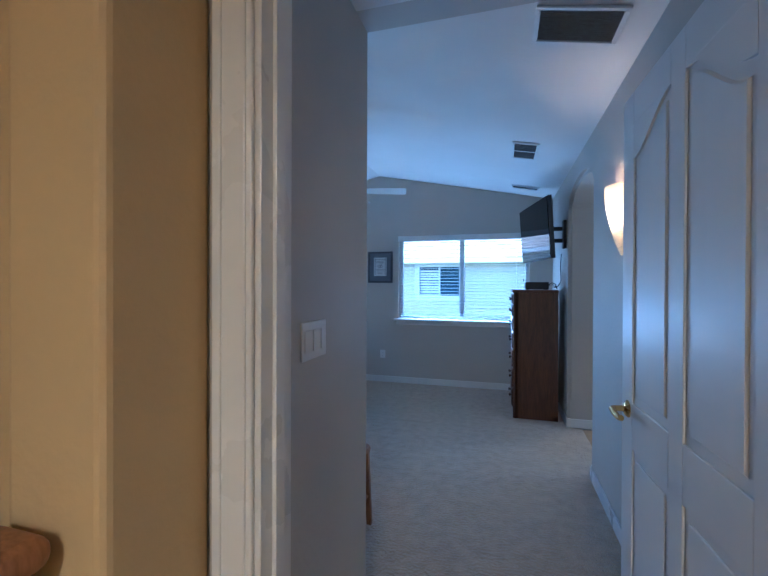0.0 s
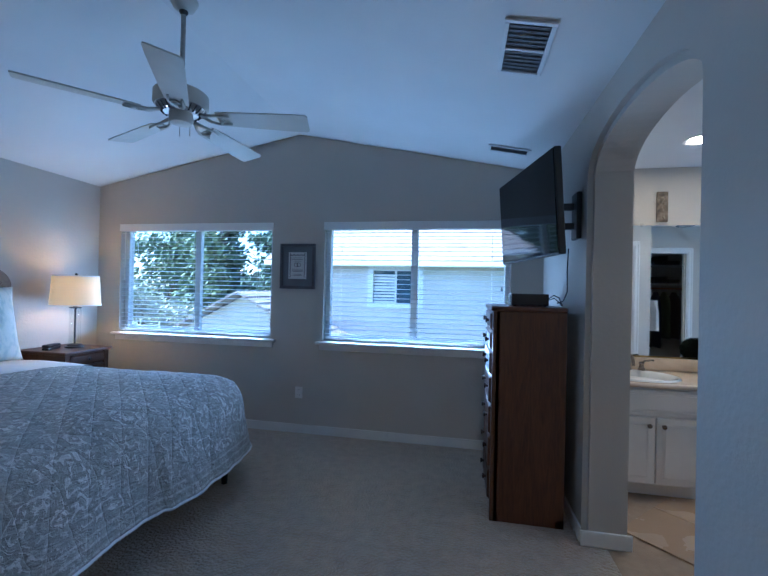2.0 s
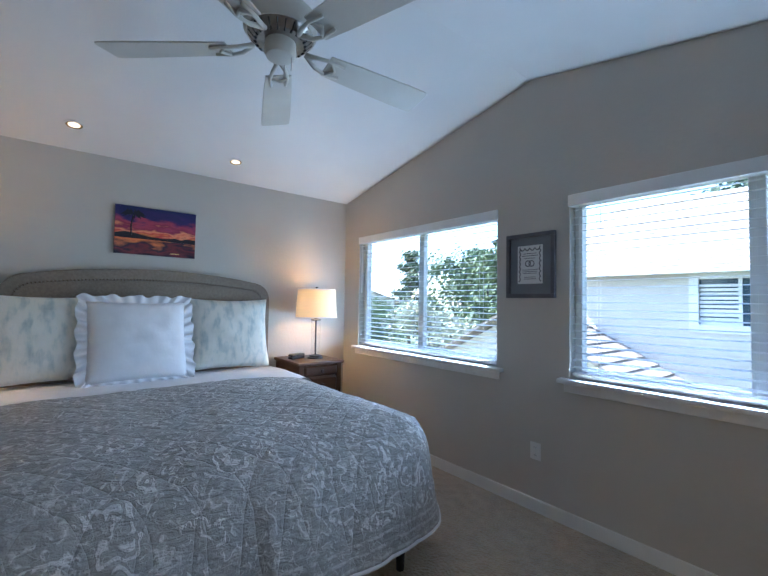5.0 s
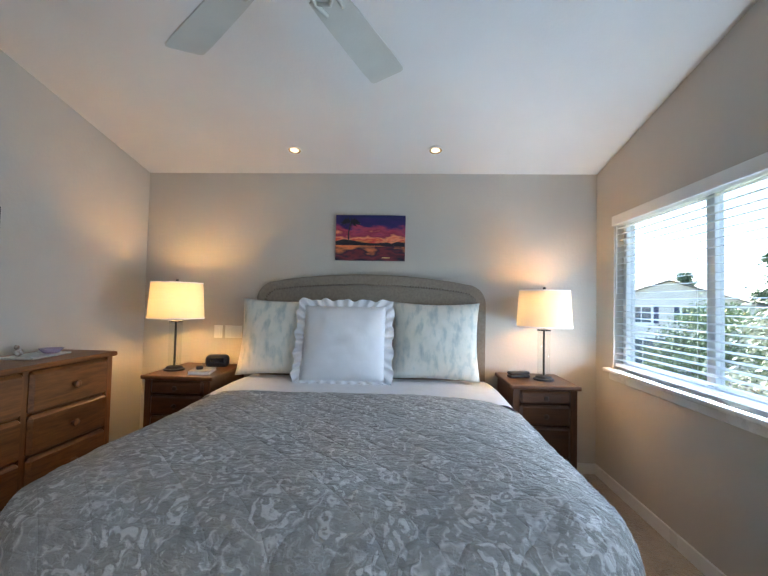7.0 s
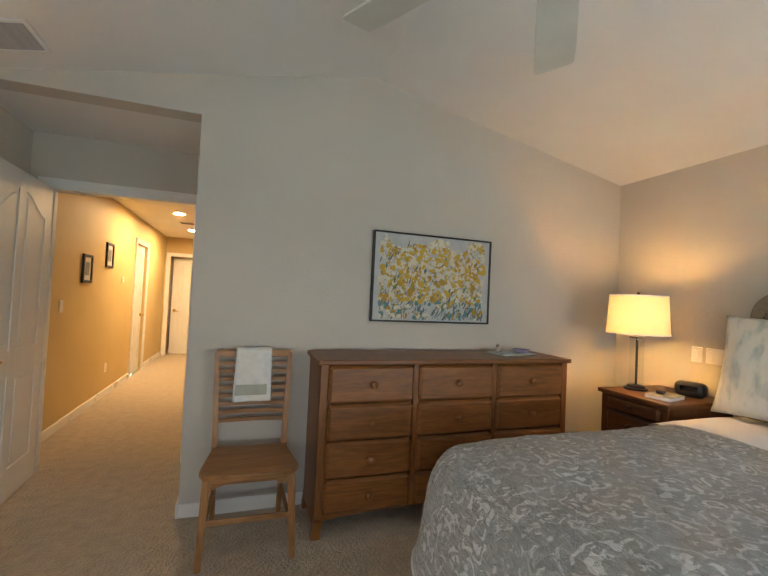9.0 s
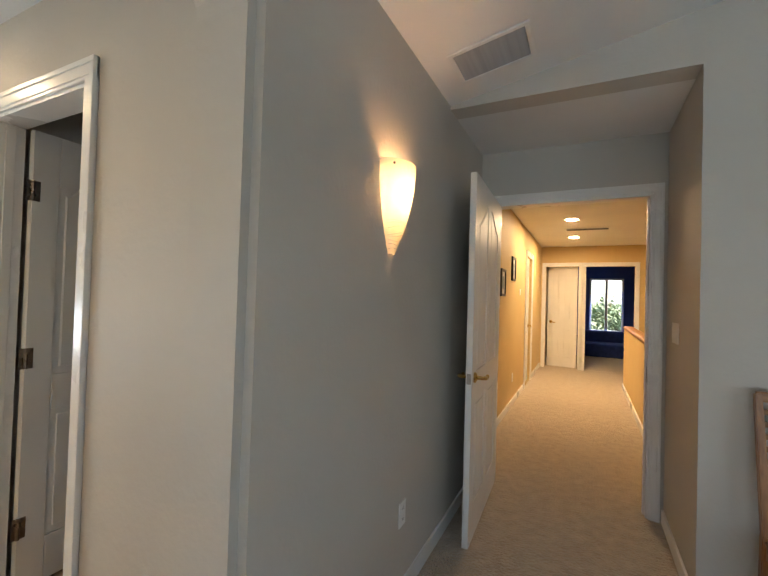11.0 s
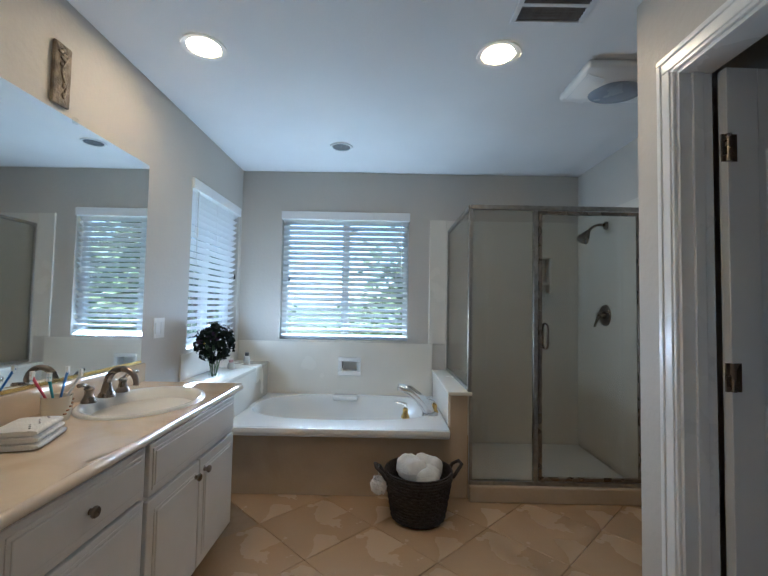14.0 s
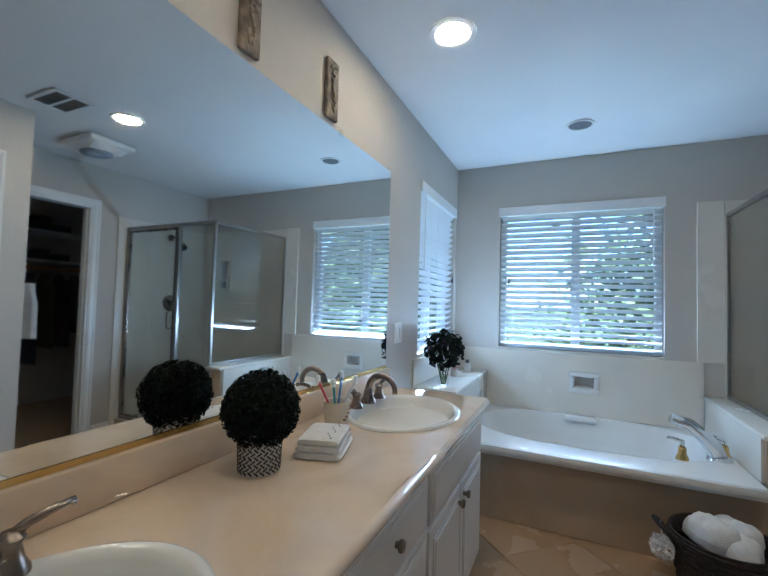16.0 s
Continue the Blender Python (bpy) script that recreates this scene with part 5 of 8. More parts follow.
part("yoke", lathe(bmesh.new(), [(0.0, 2.455), (0.022, 2.455), (0.03, 2.43), (0.0, 2.43)], 18), FANP, fan, smooth=40)
part("motor_housing", lathe(bmesh.new(), [(0.0, 2.432), (0.05, 2.43), (0.115, 2.412), (0.13, 2.40), (0.132, 2.345), (0.122, 2.33), (0.0, 2.33)], 36), FANP, fan, smooth=40)
vents = part("vent_ring", lathe(bmesh.new(), [(0.0, 2.33), (0.118, 2.33), (0.095, 2.305), (0.0, 2.305)], 36), STEEL, fan, smooth=30)
for k in range(24):
    a = 2 * math.pi * k / 24
    part("vent_slot", rod(bmesh.new(), (0.085 * math.cos(a), 0.085 * math.sin(a), 2.299), (0.112 * math.cos(a), 0.112 * math.sin(a), 2.327), 0.004, seg=6), BLACKP, vents)
part("switch_housing", lathe(bmesh.new(), [(0.0, 2.305), (0.055, 2.305), (0.058, 2.27), (0.05, 2.252), (0.03, 2.245), (0.0, 2.244)], 28), FANP, fan, smooth=40)
for s in (-1, 1):
    part("pull_chain", rod(bmesh.new(), (s * 0.03, 0.03, 2.20), (s * 0.03, 0.03, 2.25), 0.0015, seg=5), STEEL, fan)
n = 10
ol = [(0.185, -0.052)] + [(0.30, -0.060), (0.56, -0.070)] + [(0.632 + 0.015 * math.cos(a), -0.055 + 0.015 * math.sin(a)) for a in (-1.57, -0.8, 0.0)] + [(0.632 + 0.015 * math.cos(a), 0.055 + 0.015 * math.sin(a)) for a in (0.0, 0.8, 1.57)] + [(0.56, 0.070), (0.30, 0.060), (0.185, 0.052)]
blade0 = None
for k in range(5):
    m = Matrix.Rotation(radians(14 + 72 * k), 4, 'Z') @ Matrix.Translation((0, 0, 2.288)) @ Matrix.Rotation(radians(0.8), 4, 'Y') @ Matrix.Rotation(radians(-12), 4, 'X')
    if blade0 is None:
        blade0 = part("blade", prism(bmesh.new(), ol, "z", -0.003, 0.003), FANP, fan, "flat cream blade", m=m)
        bm = sweep(bmesh.new(), [(0.10, 0.0, 0.012), (0.145, 0.025, -0.004), (0.19, 0.035, -0.008), (0.25, 0.03, -0.008)], [0.010, 0.008, 0.007, 0.006], 8)
        sweep(bm, [(0.10, 0.0, 0.012), (0.145, -0.025, -0.004), (0.19, -0.035, -0.008), (0.25, -0.03, -0.008)], [0.010, 0.008, 0.007, 0.006], 8)
        sweep(bm, [(0.19, 0.035, -0.008), (0.22, 0.0, -0.01), (0.19, -0.035, -0.008)], 0.006, 8)
        br0 = part("blade_bracket", bm, FANP, blade0, "scrolled metal bracket", smooth="all")
    else:
        b2 = again("blade", blade0, fan, m)
        tagged(b2, "flat cream blade")
        again("blade_bracket", br0, b2)

# chair by the door
CX, CY = -0.885, 2.10
ch = thing("side_chair", "honey-brown wooden chair with a horizontal slat back", "chair", (CX, CY, 0), 0)
ol = []
for i in range(25):
    a = math.pi * i / 24
    ol.append((0.245 * math.cos(a), 0.14 + 0.115 * math.sin(a) ** 0.5 if 0 < i < 24 else 0.14))
ol += [(-0.205, -0.17), (0.205, -0.17)]
part("seat", prism(bmesh.new(), ol, "z", 0.432, 0.460, bev=0.009), OAKX, ch, "saddled wooden seat", smooth=30)


def tapered(bm, foot, head, a, b):
    """A square leg from its foot to its head, a and b wide there."""
    rings = []
    for c, w in ((foot, a), (head, b)):
        rings.append([bm.verts.new((c[0] + sx * w / 2, c[1] + sy * w / 2, c[2])) for sx, sy in ((-1, -1), (1, -1), (1, 1), (-1, 1))])
    bm.faces.new(rings[0][::-1])
    bm.faces.new(rings[1])
    for i in range(4):
        j = (i + 1) % 4
        bm.faces.new((rings[0][i], rings[0][j], rings[1][j], rings[1][i]))
    bmesh.ops.bevel(bm, geom=list(bm.edges), offset=0.004, segments=2, affect='EDGES')
    return bm


for s in (-1, 1):
    part("front_leg", tapered(bmesh.new(), (s * 0.225, 0.220, 0.0), (s * 0.205, 0.195, 0.434), 0.028, 0.040), OAK, ch)
    part("rear_leg", tapered(bmesh.new(), (s * 0.19, -0.235, 0.0), (s * 0.195, -0.175, 0.47), 0.028, 0.036), OAK, ch)
    part("back_post", tapered(bmesh.new(), (s * 0.195, -0.176, 0.455), (s * 0.213, -0.228, 1.005), 0.034, 0.026), OAK, ch)
    part("side_stretcher", rod(bmesh.new(), (s * 0.216, 0.21, 0.17), (s * 0.192, -0.21, 0.19), 0.011), OAK, ch)
    part("side_rail", B(s * 0.19 - 0.01, s * 0.19 + 0.01, -0.165, 0.19, 0.38, 0.433), OAK, ch)
part("front_rail", prism(bmesh.new(), [(-0.19, 0.433), (0.19, 0.433), (0.19, 0.38), (0.12, 0.40), (-0.12, 0.40), (-0.19, 0.38)][::-1], "y", 0.185, 0.205), OAKX, ch)
part("back_rail", B(-0.18, 0.18, -0.185, -0.165, 0.38, 0.433), OAKX, ch)
part("front_stretcher", B(-0.21, 0.21, 0.201, 0.213, 0.205, 0.235, bev=0.003), OAKX, ch)
part("rear_stretcher", rod(bmesh.new(), (-0.192, -0.205, 0.24), (0.192, -0.205, 0.24), 0.010), OAKX, ch)
for k in range(8):
    z = 0.60 + 0.0475 * k
    yb = -0.186 - 0.052 * (z - 0.47) / 0.55
    bm = bmesh.new()
    sheet_rows = []
    nseg = 10
    for i in range(nseg + 1):
        f = 2 * i / nseg - 1
        yy = yb - 0.018 * (1 - f * f)
        sheet_rows.append([(f * 0.20, yy + 0.006, z - 0.011), (f * 0.20, yy + 0.006, z + 0.011), (f * 0.20, yy - 0.006, z + 0.011), (f * 0.20, yy - 0.006, z - 0.011), (f * 0.20, yy + 0.006, z - 0.011)])
    sheet(bm, sheet_rows)
    bmesh.ops.recalc_face_normals(bm, faces=bm.faces)
    part("back_slat", bm, OAKX, ch)
part("crest_rail", B(-0.218, 0.218, -0.245, -0.223, 0.972, 1.012, bev=0.005), OAKX, ch)

ht = thing("hand_towel", "small white towel with a sage band over the chair back", "towel", (CX, CY, 0))


def towel_at(f):
    """Height and depth along the towel, from its rear hem over the crest to its front hem."""
    if f < 0.12:
        return 0.83 + f / 0.12 * 0.19, -0.262
    if f < 0.2:
        g = (f - 0.12) / 0.08
        return 1.018 + 0.006 * math.sin(math.pi * g), -0.262 + 0.055 * g
    g = (f - 0.2) / 0.8
    return 1.018 - 0.30 * g, -0.207 + 0.045 * g


bm = bmesh.new()
rows = []
for i in range(34):
    f = i / 33
    z, y = towel_at(f)
    rows.append([(x + 0.014 * f * (1 if x > 0 else -0.3), y + 0.004 * math.sin(x * 60 + f * 4), z - 0.012 * (x + 0.1) * f) for x in [-0.10 + 0.20 * j / 14 for j in range(15)]])
sheet(bm, rows)
tw = part("cloth", bm, TOWEL, ht, smooth="all")
md = tw.modifiers.new("thick", 'SOLIDIFY')
md.thickness, md.offset = 0.008, 0
rows = []
for f in (0.74, 0.78, 0.82, 0.86, 0.90):
    z, y = towel_at(f)
    rows.append([(x + 0.014 * f * (1 if x > 0 else -0.3), y + 0.0055 + 0.004 * math.sin(x * 60 + f * 4), z - 0.012 * (x + 0.1) * f) for x in [-0.075 + 0.165 * j / 12 for j in range(13)]])
bm = bmesh.new()
sheet(bm, rows)
part("woven_band", bm, mat("sage_band", (0.42, 0.42, 0.36), rough=0.9, bump=0.5, bscale=200), ht)

# small things on the furniture
tr = thing("trinket_tray", "pale tray with a figurine and a lilac dish", "tray", (-2.66, 1.99, 1.005), 8)
part("plate", B(-0.15, 0.15, -0.09, 0.09, 0.0, 0.012, bev=0.005), mat("pale_tray", (0.55, 0.58, 0.55), (0.4, 0.43, 0.4), scale=40, rough=0.3), tr)
fg = thing("figurine", "small white and brown china bird", "figurine", (-2.57, 1.97, 1.017))
bm = ball(bmesh.new(), (0, 0, 0.022), 0.022, 1.1, 0.8, 1)
ball(bm, (0.012, 0, 0.05), 0.013)
part("body", bm, mat("china_bird", (0.62, 0.58, 0.52), (0.20, 0.12, 0.08), scale=60, rough=0.25), fg, smooth="all")
ds = thing("small_dish", "small lilac glass dish on the tray", "dish", (-2.74, 2.0, 1.017))
part("bowl", lathe(bmesh.new(), [(0.0, 0.0), (0.035, 0.0), (0.055, 0.018), (0.06, 0.026), (0.055, 0.026), (0.03, 0.008), (0.0, 0.006)], 24), mat("lilac_glass", (0.40, 0.32, 0.46), rough=0.15), ds, smooth=40)
ck = thing("clock_radio", "black rounded alarm clock radio on the nightstand", "alarm clock", (-3.70, 2.55, 0.80), -70)
part("case", B(-0.09, 0.09, -0.05, 0.05, 0.0, 0.10, bev=0.035, seg=4), BLACKP, ck, smooth=40)
part("display", B(-0.05, 0.05, 0.049, 0.0515, 0.04, 0.075), SCREEN, ck)
bk = thing("book", "thin white-paged paperback lying on the nightstand", "book", (-3.44, 2.56, 0.80), 12)
part("pages", B(-0.10, 0.10, -0.072, 0.072, 0.003, 0.021), PAPER, bk)
part("cover", B(-0.102, 0.102, -0.075, 0.075, 0.021, 0.024), mat("book_cover", (0.12, 0.14, 0.18), (0.4, 0.4, 0.38), scale=20, rough=0.4), bk)
part("cover", B(-0.102, 0.102, -0.075, 0.075, 0.0, 0.003), mat("book_back", (0.5, 0.5, 0.48), rough=0.4), bk)
ph = thing("eyeglass_case", "small black case lying on a book", "case", (-3.45, 2.53, 0.8245), 30)
part("shell", B(-0.05, 0.05, -0.025, 0.025, 0.0, 0.026, bev=0.011, seg=3), BLACKP, ph, smooth=40)
gc = thing("glasses_case", "long black rounded glasses case on the nightstand", "case", (-3.66, 4.95, 0.80), -72)
part("lower_shell", B(-0.085, 0.085, -0.03, 0.03, 0.0, 0.024, bev=0.01, seg=3), BLACKP, gc, smooth=40)
part("lid", B(-0.086, 0.086, -0.031, 0.031, 0.024, 0.05, bev=0.014, seg=3), BLACKP, gc, smooth=40)


# wall sconce, recessed lamps, vents, switches
def sconce(at, label):
    s = thing("wall_sconce", label, "wall lamp", at)
    bm = bmesh.new()
    rows = []
    for i in range(15):
        f = i / 14
        r = 0.118 * (1 - (1 - f) ** 1.9) * 0.8 + 0.022
        rows.append([(-r * 0.80 * math.sin(a), r * math.cos(a) * 1.0, 0.0 + 0.36 * f) for a in [math.pi * j / 22 for j in range(23)]])
    sheet(bm, rows)
    g = part("glass_shade", bm, SCONCEG, s, "frosted half-cone glass with fine lines", smooth="all")
    for k, z in enumerate((0.02, 0.038, 0.055, 0.075, 0.082, 0.105, 0.118, 0.128)):
        f = z / 0.36
        r = 0.118 * (1 - (1 - f) ** 1.9) * 0.8 + 0.0232
        part("etched_line", sweep(bmesh.new(), [(-r * 0.80 * math.sin(a), r * math.cos(a), z + 0.006 * math.sin(a * 2 + k) + 0.01 * (j / 12 - 0.5)) for j, a in [(j, 0.3 + 2.5 * j / 12) for j in range(13)]], 0.0008, 4), STEEL, g)
    part("back_plate", B(-0.012, -0.001, -0.05, 0.05, 0.10, 0.30, bev=0.003), WHITEP, s)
    part("screw", ball(bmesh.new(), (-0.062, 0.113, 0.335), 0.005), PEWTER, s)
    p = new("bulb", bpy.data.lights.new("bulb", 'POINT'))
    p.data.energy, p.data.color, p.data.shadow_soft_size = SCONCE, (1.0, 0.60, 0.32), 0.03
    p.parent = s
    p.matrix_basis = pose(-0.045, 0, 0.24)


sconce((XR, 2.53, 1.525), "lit frosted glass half-cone sconce on the wall")


def can_light(x, y, z, r, lit, label, tiltx=0.0, group="", lens=0.78):
    c = thing("recessed_light", label, "ceiling light", (x, y, z), group=group)
    c.matrix_basis = pose(x, y, z, 0, tiltx, 0)
    part("trim_ring", lathe(bmesh.new(), [(r * 0.80, 0.0), (r * 0.82, -0.006), (r, -0.008), (r * 1.02, -0.001)], 36), WHITEP, c, smooth=50)
    if lit:
        bm = bmesh.new()
        bmesh.ops.create_circle(bm, cap_ends=True, segments=36, radius=r * (lens + 0.02), matrix=Matrix.Translation((0, 0, -0.003)))
        part("lens", bm, lit, c, "glowing lens")
        part("baffle", lathe(bmesh.new(), [(r * 0.82, -0.005), (r * 0.74, -0.0035), (r * lens, -0.0032)], 36), BRASS if lens < 0.7 else WHITEP, c, smooth=50)
    else:
        part("baffle", lathe(bmesh.new(), [(r * 0.8, -0.002), (r * 0.5, -0.001), (0.001, -0.0005)], 36), VENTG, c, "dark unlit reflector", smooth=50)


WARM = glow("warm_lens", (1.0, 0.72, 0.40), CANW)
HALLG = glow("hall_lens", (1.0, 0.70, 0.38), CANH)
COOL = glow("white_lens", (1.0, 0.70, 0.37), CANB)
for y in (3.18, 4.275):
    can_light(-3.54, y, vault(-3.54) - 0.001, 0.058, WARM, "small lit recessed lamp in the sloped ceiling", -math.degrees(math.atan(SLOPE)), "recessed lamps over the bed", lens=0.62)


def grille(name, label, at, w, h, rz, slope, louvres, dark, split=False):
    v = thing(name, label, "air vent", at)
    v.matrix_basis = pose(*at, 0, slope, rz)
    b = 0.022
    for a0, a1, b0, b1 in ((-w / 2, w / 2, -h / 2, -h / 2 + b), (-w / 2, w / 2, h / 2 - b, h / 2), (-w / 2, -w / 2 + b, -h / 2 + b, h / 2 - b), (w / 2 - b, w / 2, -h / 2 + b, h / 2 - b)):
        part("frame_bar", B(a0, a1, b0, b1, -0.012, -0.001, bev=0.003), VENTW, v)
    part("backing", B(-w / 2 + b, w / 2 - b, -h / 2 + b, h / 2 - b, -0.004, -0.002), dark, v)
    if split:
        part("cross_bar", B(-w / 2 + b, w / 2 - b, -0.008, 0.008, -0.010, -0.004), VENTW, v)
    s0 = None
    for k in range(louvres):
        yy = -h / 2 + b + (h - 2 * b) * (k + 0.5) / louvres
        m = pose(0, yy, -0.006, 35, 0, 0)
        if s0 is None:
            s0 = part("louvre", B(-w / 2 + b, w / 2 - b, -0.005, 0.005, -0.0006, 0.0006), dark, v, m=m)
        else:
            again("louvre", s0, v, m)
    return v


SL = math.degrees(math.atan(SLOPE))
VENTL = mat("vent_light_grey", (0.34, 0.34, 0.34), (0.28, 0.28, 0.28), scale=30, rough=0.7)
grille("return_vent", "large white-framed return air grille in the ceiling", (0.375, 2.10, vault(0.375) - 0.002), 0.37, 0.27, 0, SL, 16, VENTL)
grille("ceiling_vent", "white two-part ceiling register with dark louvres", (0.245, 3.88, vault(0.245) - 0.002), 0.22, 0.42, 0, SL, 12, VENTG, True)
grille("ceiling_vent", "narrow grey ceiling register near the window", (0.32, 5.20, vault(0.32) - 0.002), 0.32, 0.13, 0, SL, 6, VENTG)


def plate(name, label, cat, axis, c, out, u0, u1, z0, z1, rockers, dark_slots=False):
    p = thing(name, label, cat)

    def bx(a0, a1, d0, d1, k0, k1, bev=0.0):
        lo, hi = sorted((c + out * d0, c + out * d1))
        return B(lo, hi, a0, a1, k0, k1, bev=bev) if axis == "x" else B(a0, a1, lo, hi, k0, k1, bev=bev)
    part("cover_plate", bx(u0, u1, 0.0005, 0.006, z0, z1, 0.002), WHITEP, p)
    n = max(1, rockers)
    for k in range(n):
        m = u0 + (u1 - u0) * (k + 0.5) / n
        if dark_slots:
            for zz in (0.28, 0.72):
                zc = z0 + (z1 - z0) * zz
                part("socket", bx(m - 0.016, m + 0.016, 0.006, 0.008, zc - 0.014, zc + 0.014, 0.001), WHITEP, p)
                for s in (-1, 1):
                    part("slot", bx(m + s * 0.006 - 0.0012, m + s * 0.006 + 0.0012, 0.008, 0.0084, zc - 0.004, zc + 0.006), BLACKP, p)
        else:
            part("rocker", bx(m - 0.016, m + 0.016, 0.006, 0.010, (z0 + z1) / 2 - 0.033, (z0 + z1) / 2 + 0.033, 0.002), WHITEP, p)
    return p


plate("light_switch", "white three-gang rocker switch plate by the door", "light switch", "x", XE, 1, 1.185, 1.35, 1.135, 1.25, 3)
plate("wall_outlet", "white double wall outlet under the window", "outlet", "y", YW, -1, -1.595, -1.52, 0.335, 0.447, 1, True)
plate("wall_outlet", "white wall plate beside the bed", "outlet", "x", XL, 1, 2.418, 2.49, 1.015, 1.125, 1)
plate("wall_outlet", "white double wall plate beside the bed", "outlet", "x", XL, 1, 2.515, 2.665, 1.018, 1.125, 2)
plate("wall_outlet", "white wall outlet low by the entry", "outlet", "x", XR, -1, 2.30, 2.37, 0.33, 0.44, 1, True)


# ---- bathroom ----
ZC = 0.81
van = thing("vanity_cabinet", "long white bathroom cabinet with raised-panel doors and drawers", "bathroom cabinet")
X0, X1, YF = 0.93, 3.005, 5.02
part("body", B(X0, X1, YF + 0.02, YM - 0.002, 0.10, ZC - 0.035), CABW, van)
part("toe_kick", B(X0, X1, YF + 0.08, YM - 0.01, 0.0, 0.10), CABW, van)
part("face_frame", wallmesh("y", YF, YF + 0.02, X0, X1, 0.10, ZC - 0.035), CABW, van)


def front(x0, x1, z0, z1, parent, name):
    d = part(name, B(x0, x1, YF - 0.018, YF, z0, z1, bev=0.004), CABW, parent)
    w = 0.05 if name == "door" else 0.03
    part("raised_field", B(x0 + w, x1 - w, YF - 0.024, YF - 0.016, z0 + w, z1 - w, bev=0.006), CABW, d)
    for a0, a1, b0, b1 in ((x0 + w - 0.012, x1 - w + 0.012, z1 - w, z1 - w + 0.012), (x0 + w - 0.012, x1 - w + 0.012, z0 + w - 0.012, z0 + w), (x0 + w - 0.012, x0 + w, z0 + w, z1 - w), (x1 - w, x1 - w + 0.012, z0 + w, z1 - w)):
        part("moulding", B(a0, a1, YF - 0.0215, YF - 0.017, b0, b1, bev=0.002), CABW, d)
    return d


def cab_knob(d, x, z):
    part("knob", knob(bmesh.new(), (x, YF - 0.018, z), 0.016, 0.028, (0, -1, 0)), PEWTER, d, "dark pewter knob", smooth=50)


zt, zm = ZC - 0.05, 0.575
for a, b in ((2.225, 2.985), (0.95, 1.665)):
    front(a, b, zm + 0.01, zt, van, "false_front")
    m = (a + b) / 2
    d = front(a, m - 0.004, 0.115, zm - 0.005, van, "door")
    cab_knob(d, m - 0.045, zm - 0.06)
    d = front(m + 0.004, b, 0.115, zm - 0.005, van, "door")
    cab_knob(d, m + 0.045, zm - 0.06)
for z0, z1 in ((0.60, zt), (0.36, 0.59), (0.115, 0.35)):
    d = front(1.69, 2.20, z0, z1, van, "drawer")
    cab_knob(d, 1.945, (z0 + z1) / 2)

ct = thing("vanity_counter", "glossy cream cultured marble counter with a backsplash", "counter", (0, 0, ZC))
SINKS = ((2.60, 5.245), (1.26, 5.225))
RXS, RYS = 0.262, 0.205


def counter_top():
    bm = bmesh.new()
    x0, x1, y0, y1 = X0, 3.045, 4.985, YM - 0.002
    n = 48
    cuts = [x0, (SINKS[0][0] + SINKS[1][0]) / 2, x1]
    order = sorted(SINKS)
    for (cx, cy), a, b in zip(order, cuts, cuts[1:]):
        inner, outer = [], []
        for i in range(n):
            t = 2 * math.pi * i / n + math.pi / n
            c, s = math.cos(t), math.sin(t)
            inner.append(bm.verts.new((cx + RXS * c, cy + RYS * s, 0)))
            k = min(((b - cx) if c > 0 else (cx - a)) / max(abs(c), 1e-6), ((y1 - cy) if s > 0 else (cy - y0)) / max(abs(s), 1e-6))
            outer.append(bm.verts.new((cx + k * c, cy + k * s, 0)))
        for i in range(n):
            j = (i + 1) % n
            bm.faces.new((inner[i], inner[j], outer[j], outer[i]))
        for px, py in ((a, y0), (b, y0), (a, y1), (b, y1)):
            near = sorted(outer, key=lambda v: (v.co.x - px) ** 2 + (v.co.y - py) ** 2)[:2]
            bm.faces.new((bm.verts.new((px, py, 0)), near[0], near[1]))
    bmesh.ops.recalc_face_normals(bm, faces=bm.faces)
    if bm.faces[0].normal.z < 0:
        bmesh.ops.reverse_faces(bm, faces=bm.faces)
    return bm


part("slab", counter_top(), COUNTER, ct)
bm = sweep(bmesh.new(), [(X0, 4.990, -0.018), (3.028, 4.990, -0.018), (3.044, 5.006, -0.018), (3.044, YM - 0.003, -0.018)], 0.018, 14)
part("front_edge", bm, COUNTER, ct, smooth=50)
part("underside", wallmesh("y", 4.99, 5.05, X0, 3.04, -0.035, -0.004), COUNTER, ct)
bm = B(X0, 3.045, YM - 0.024, YM - 0.002, 0.0005, 0.10, bev=0.006)
part("backsplash", bm, COUNTER, ct, smooth=40)


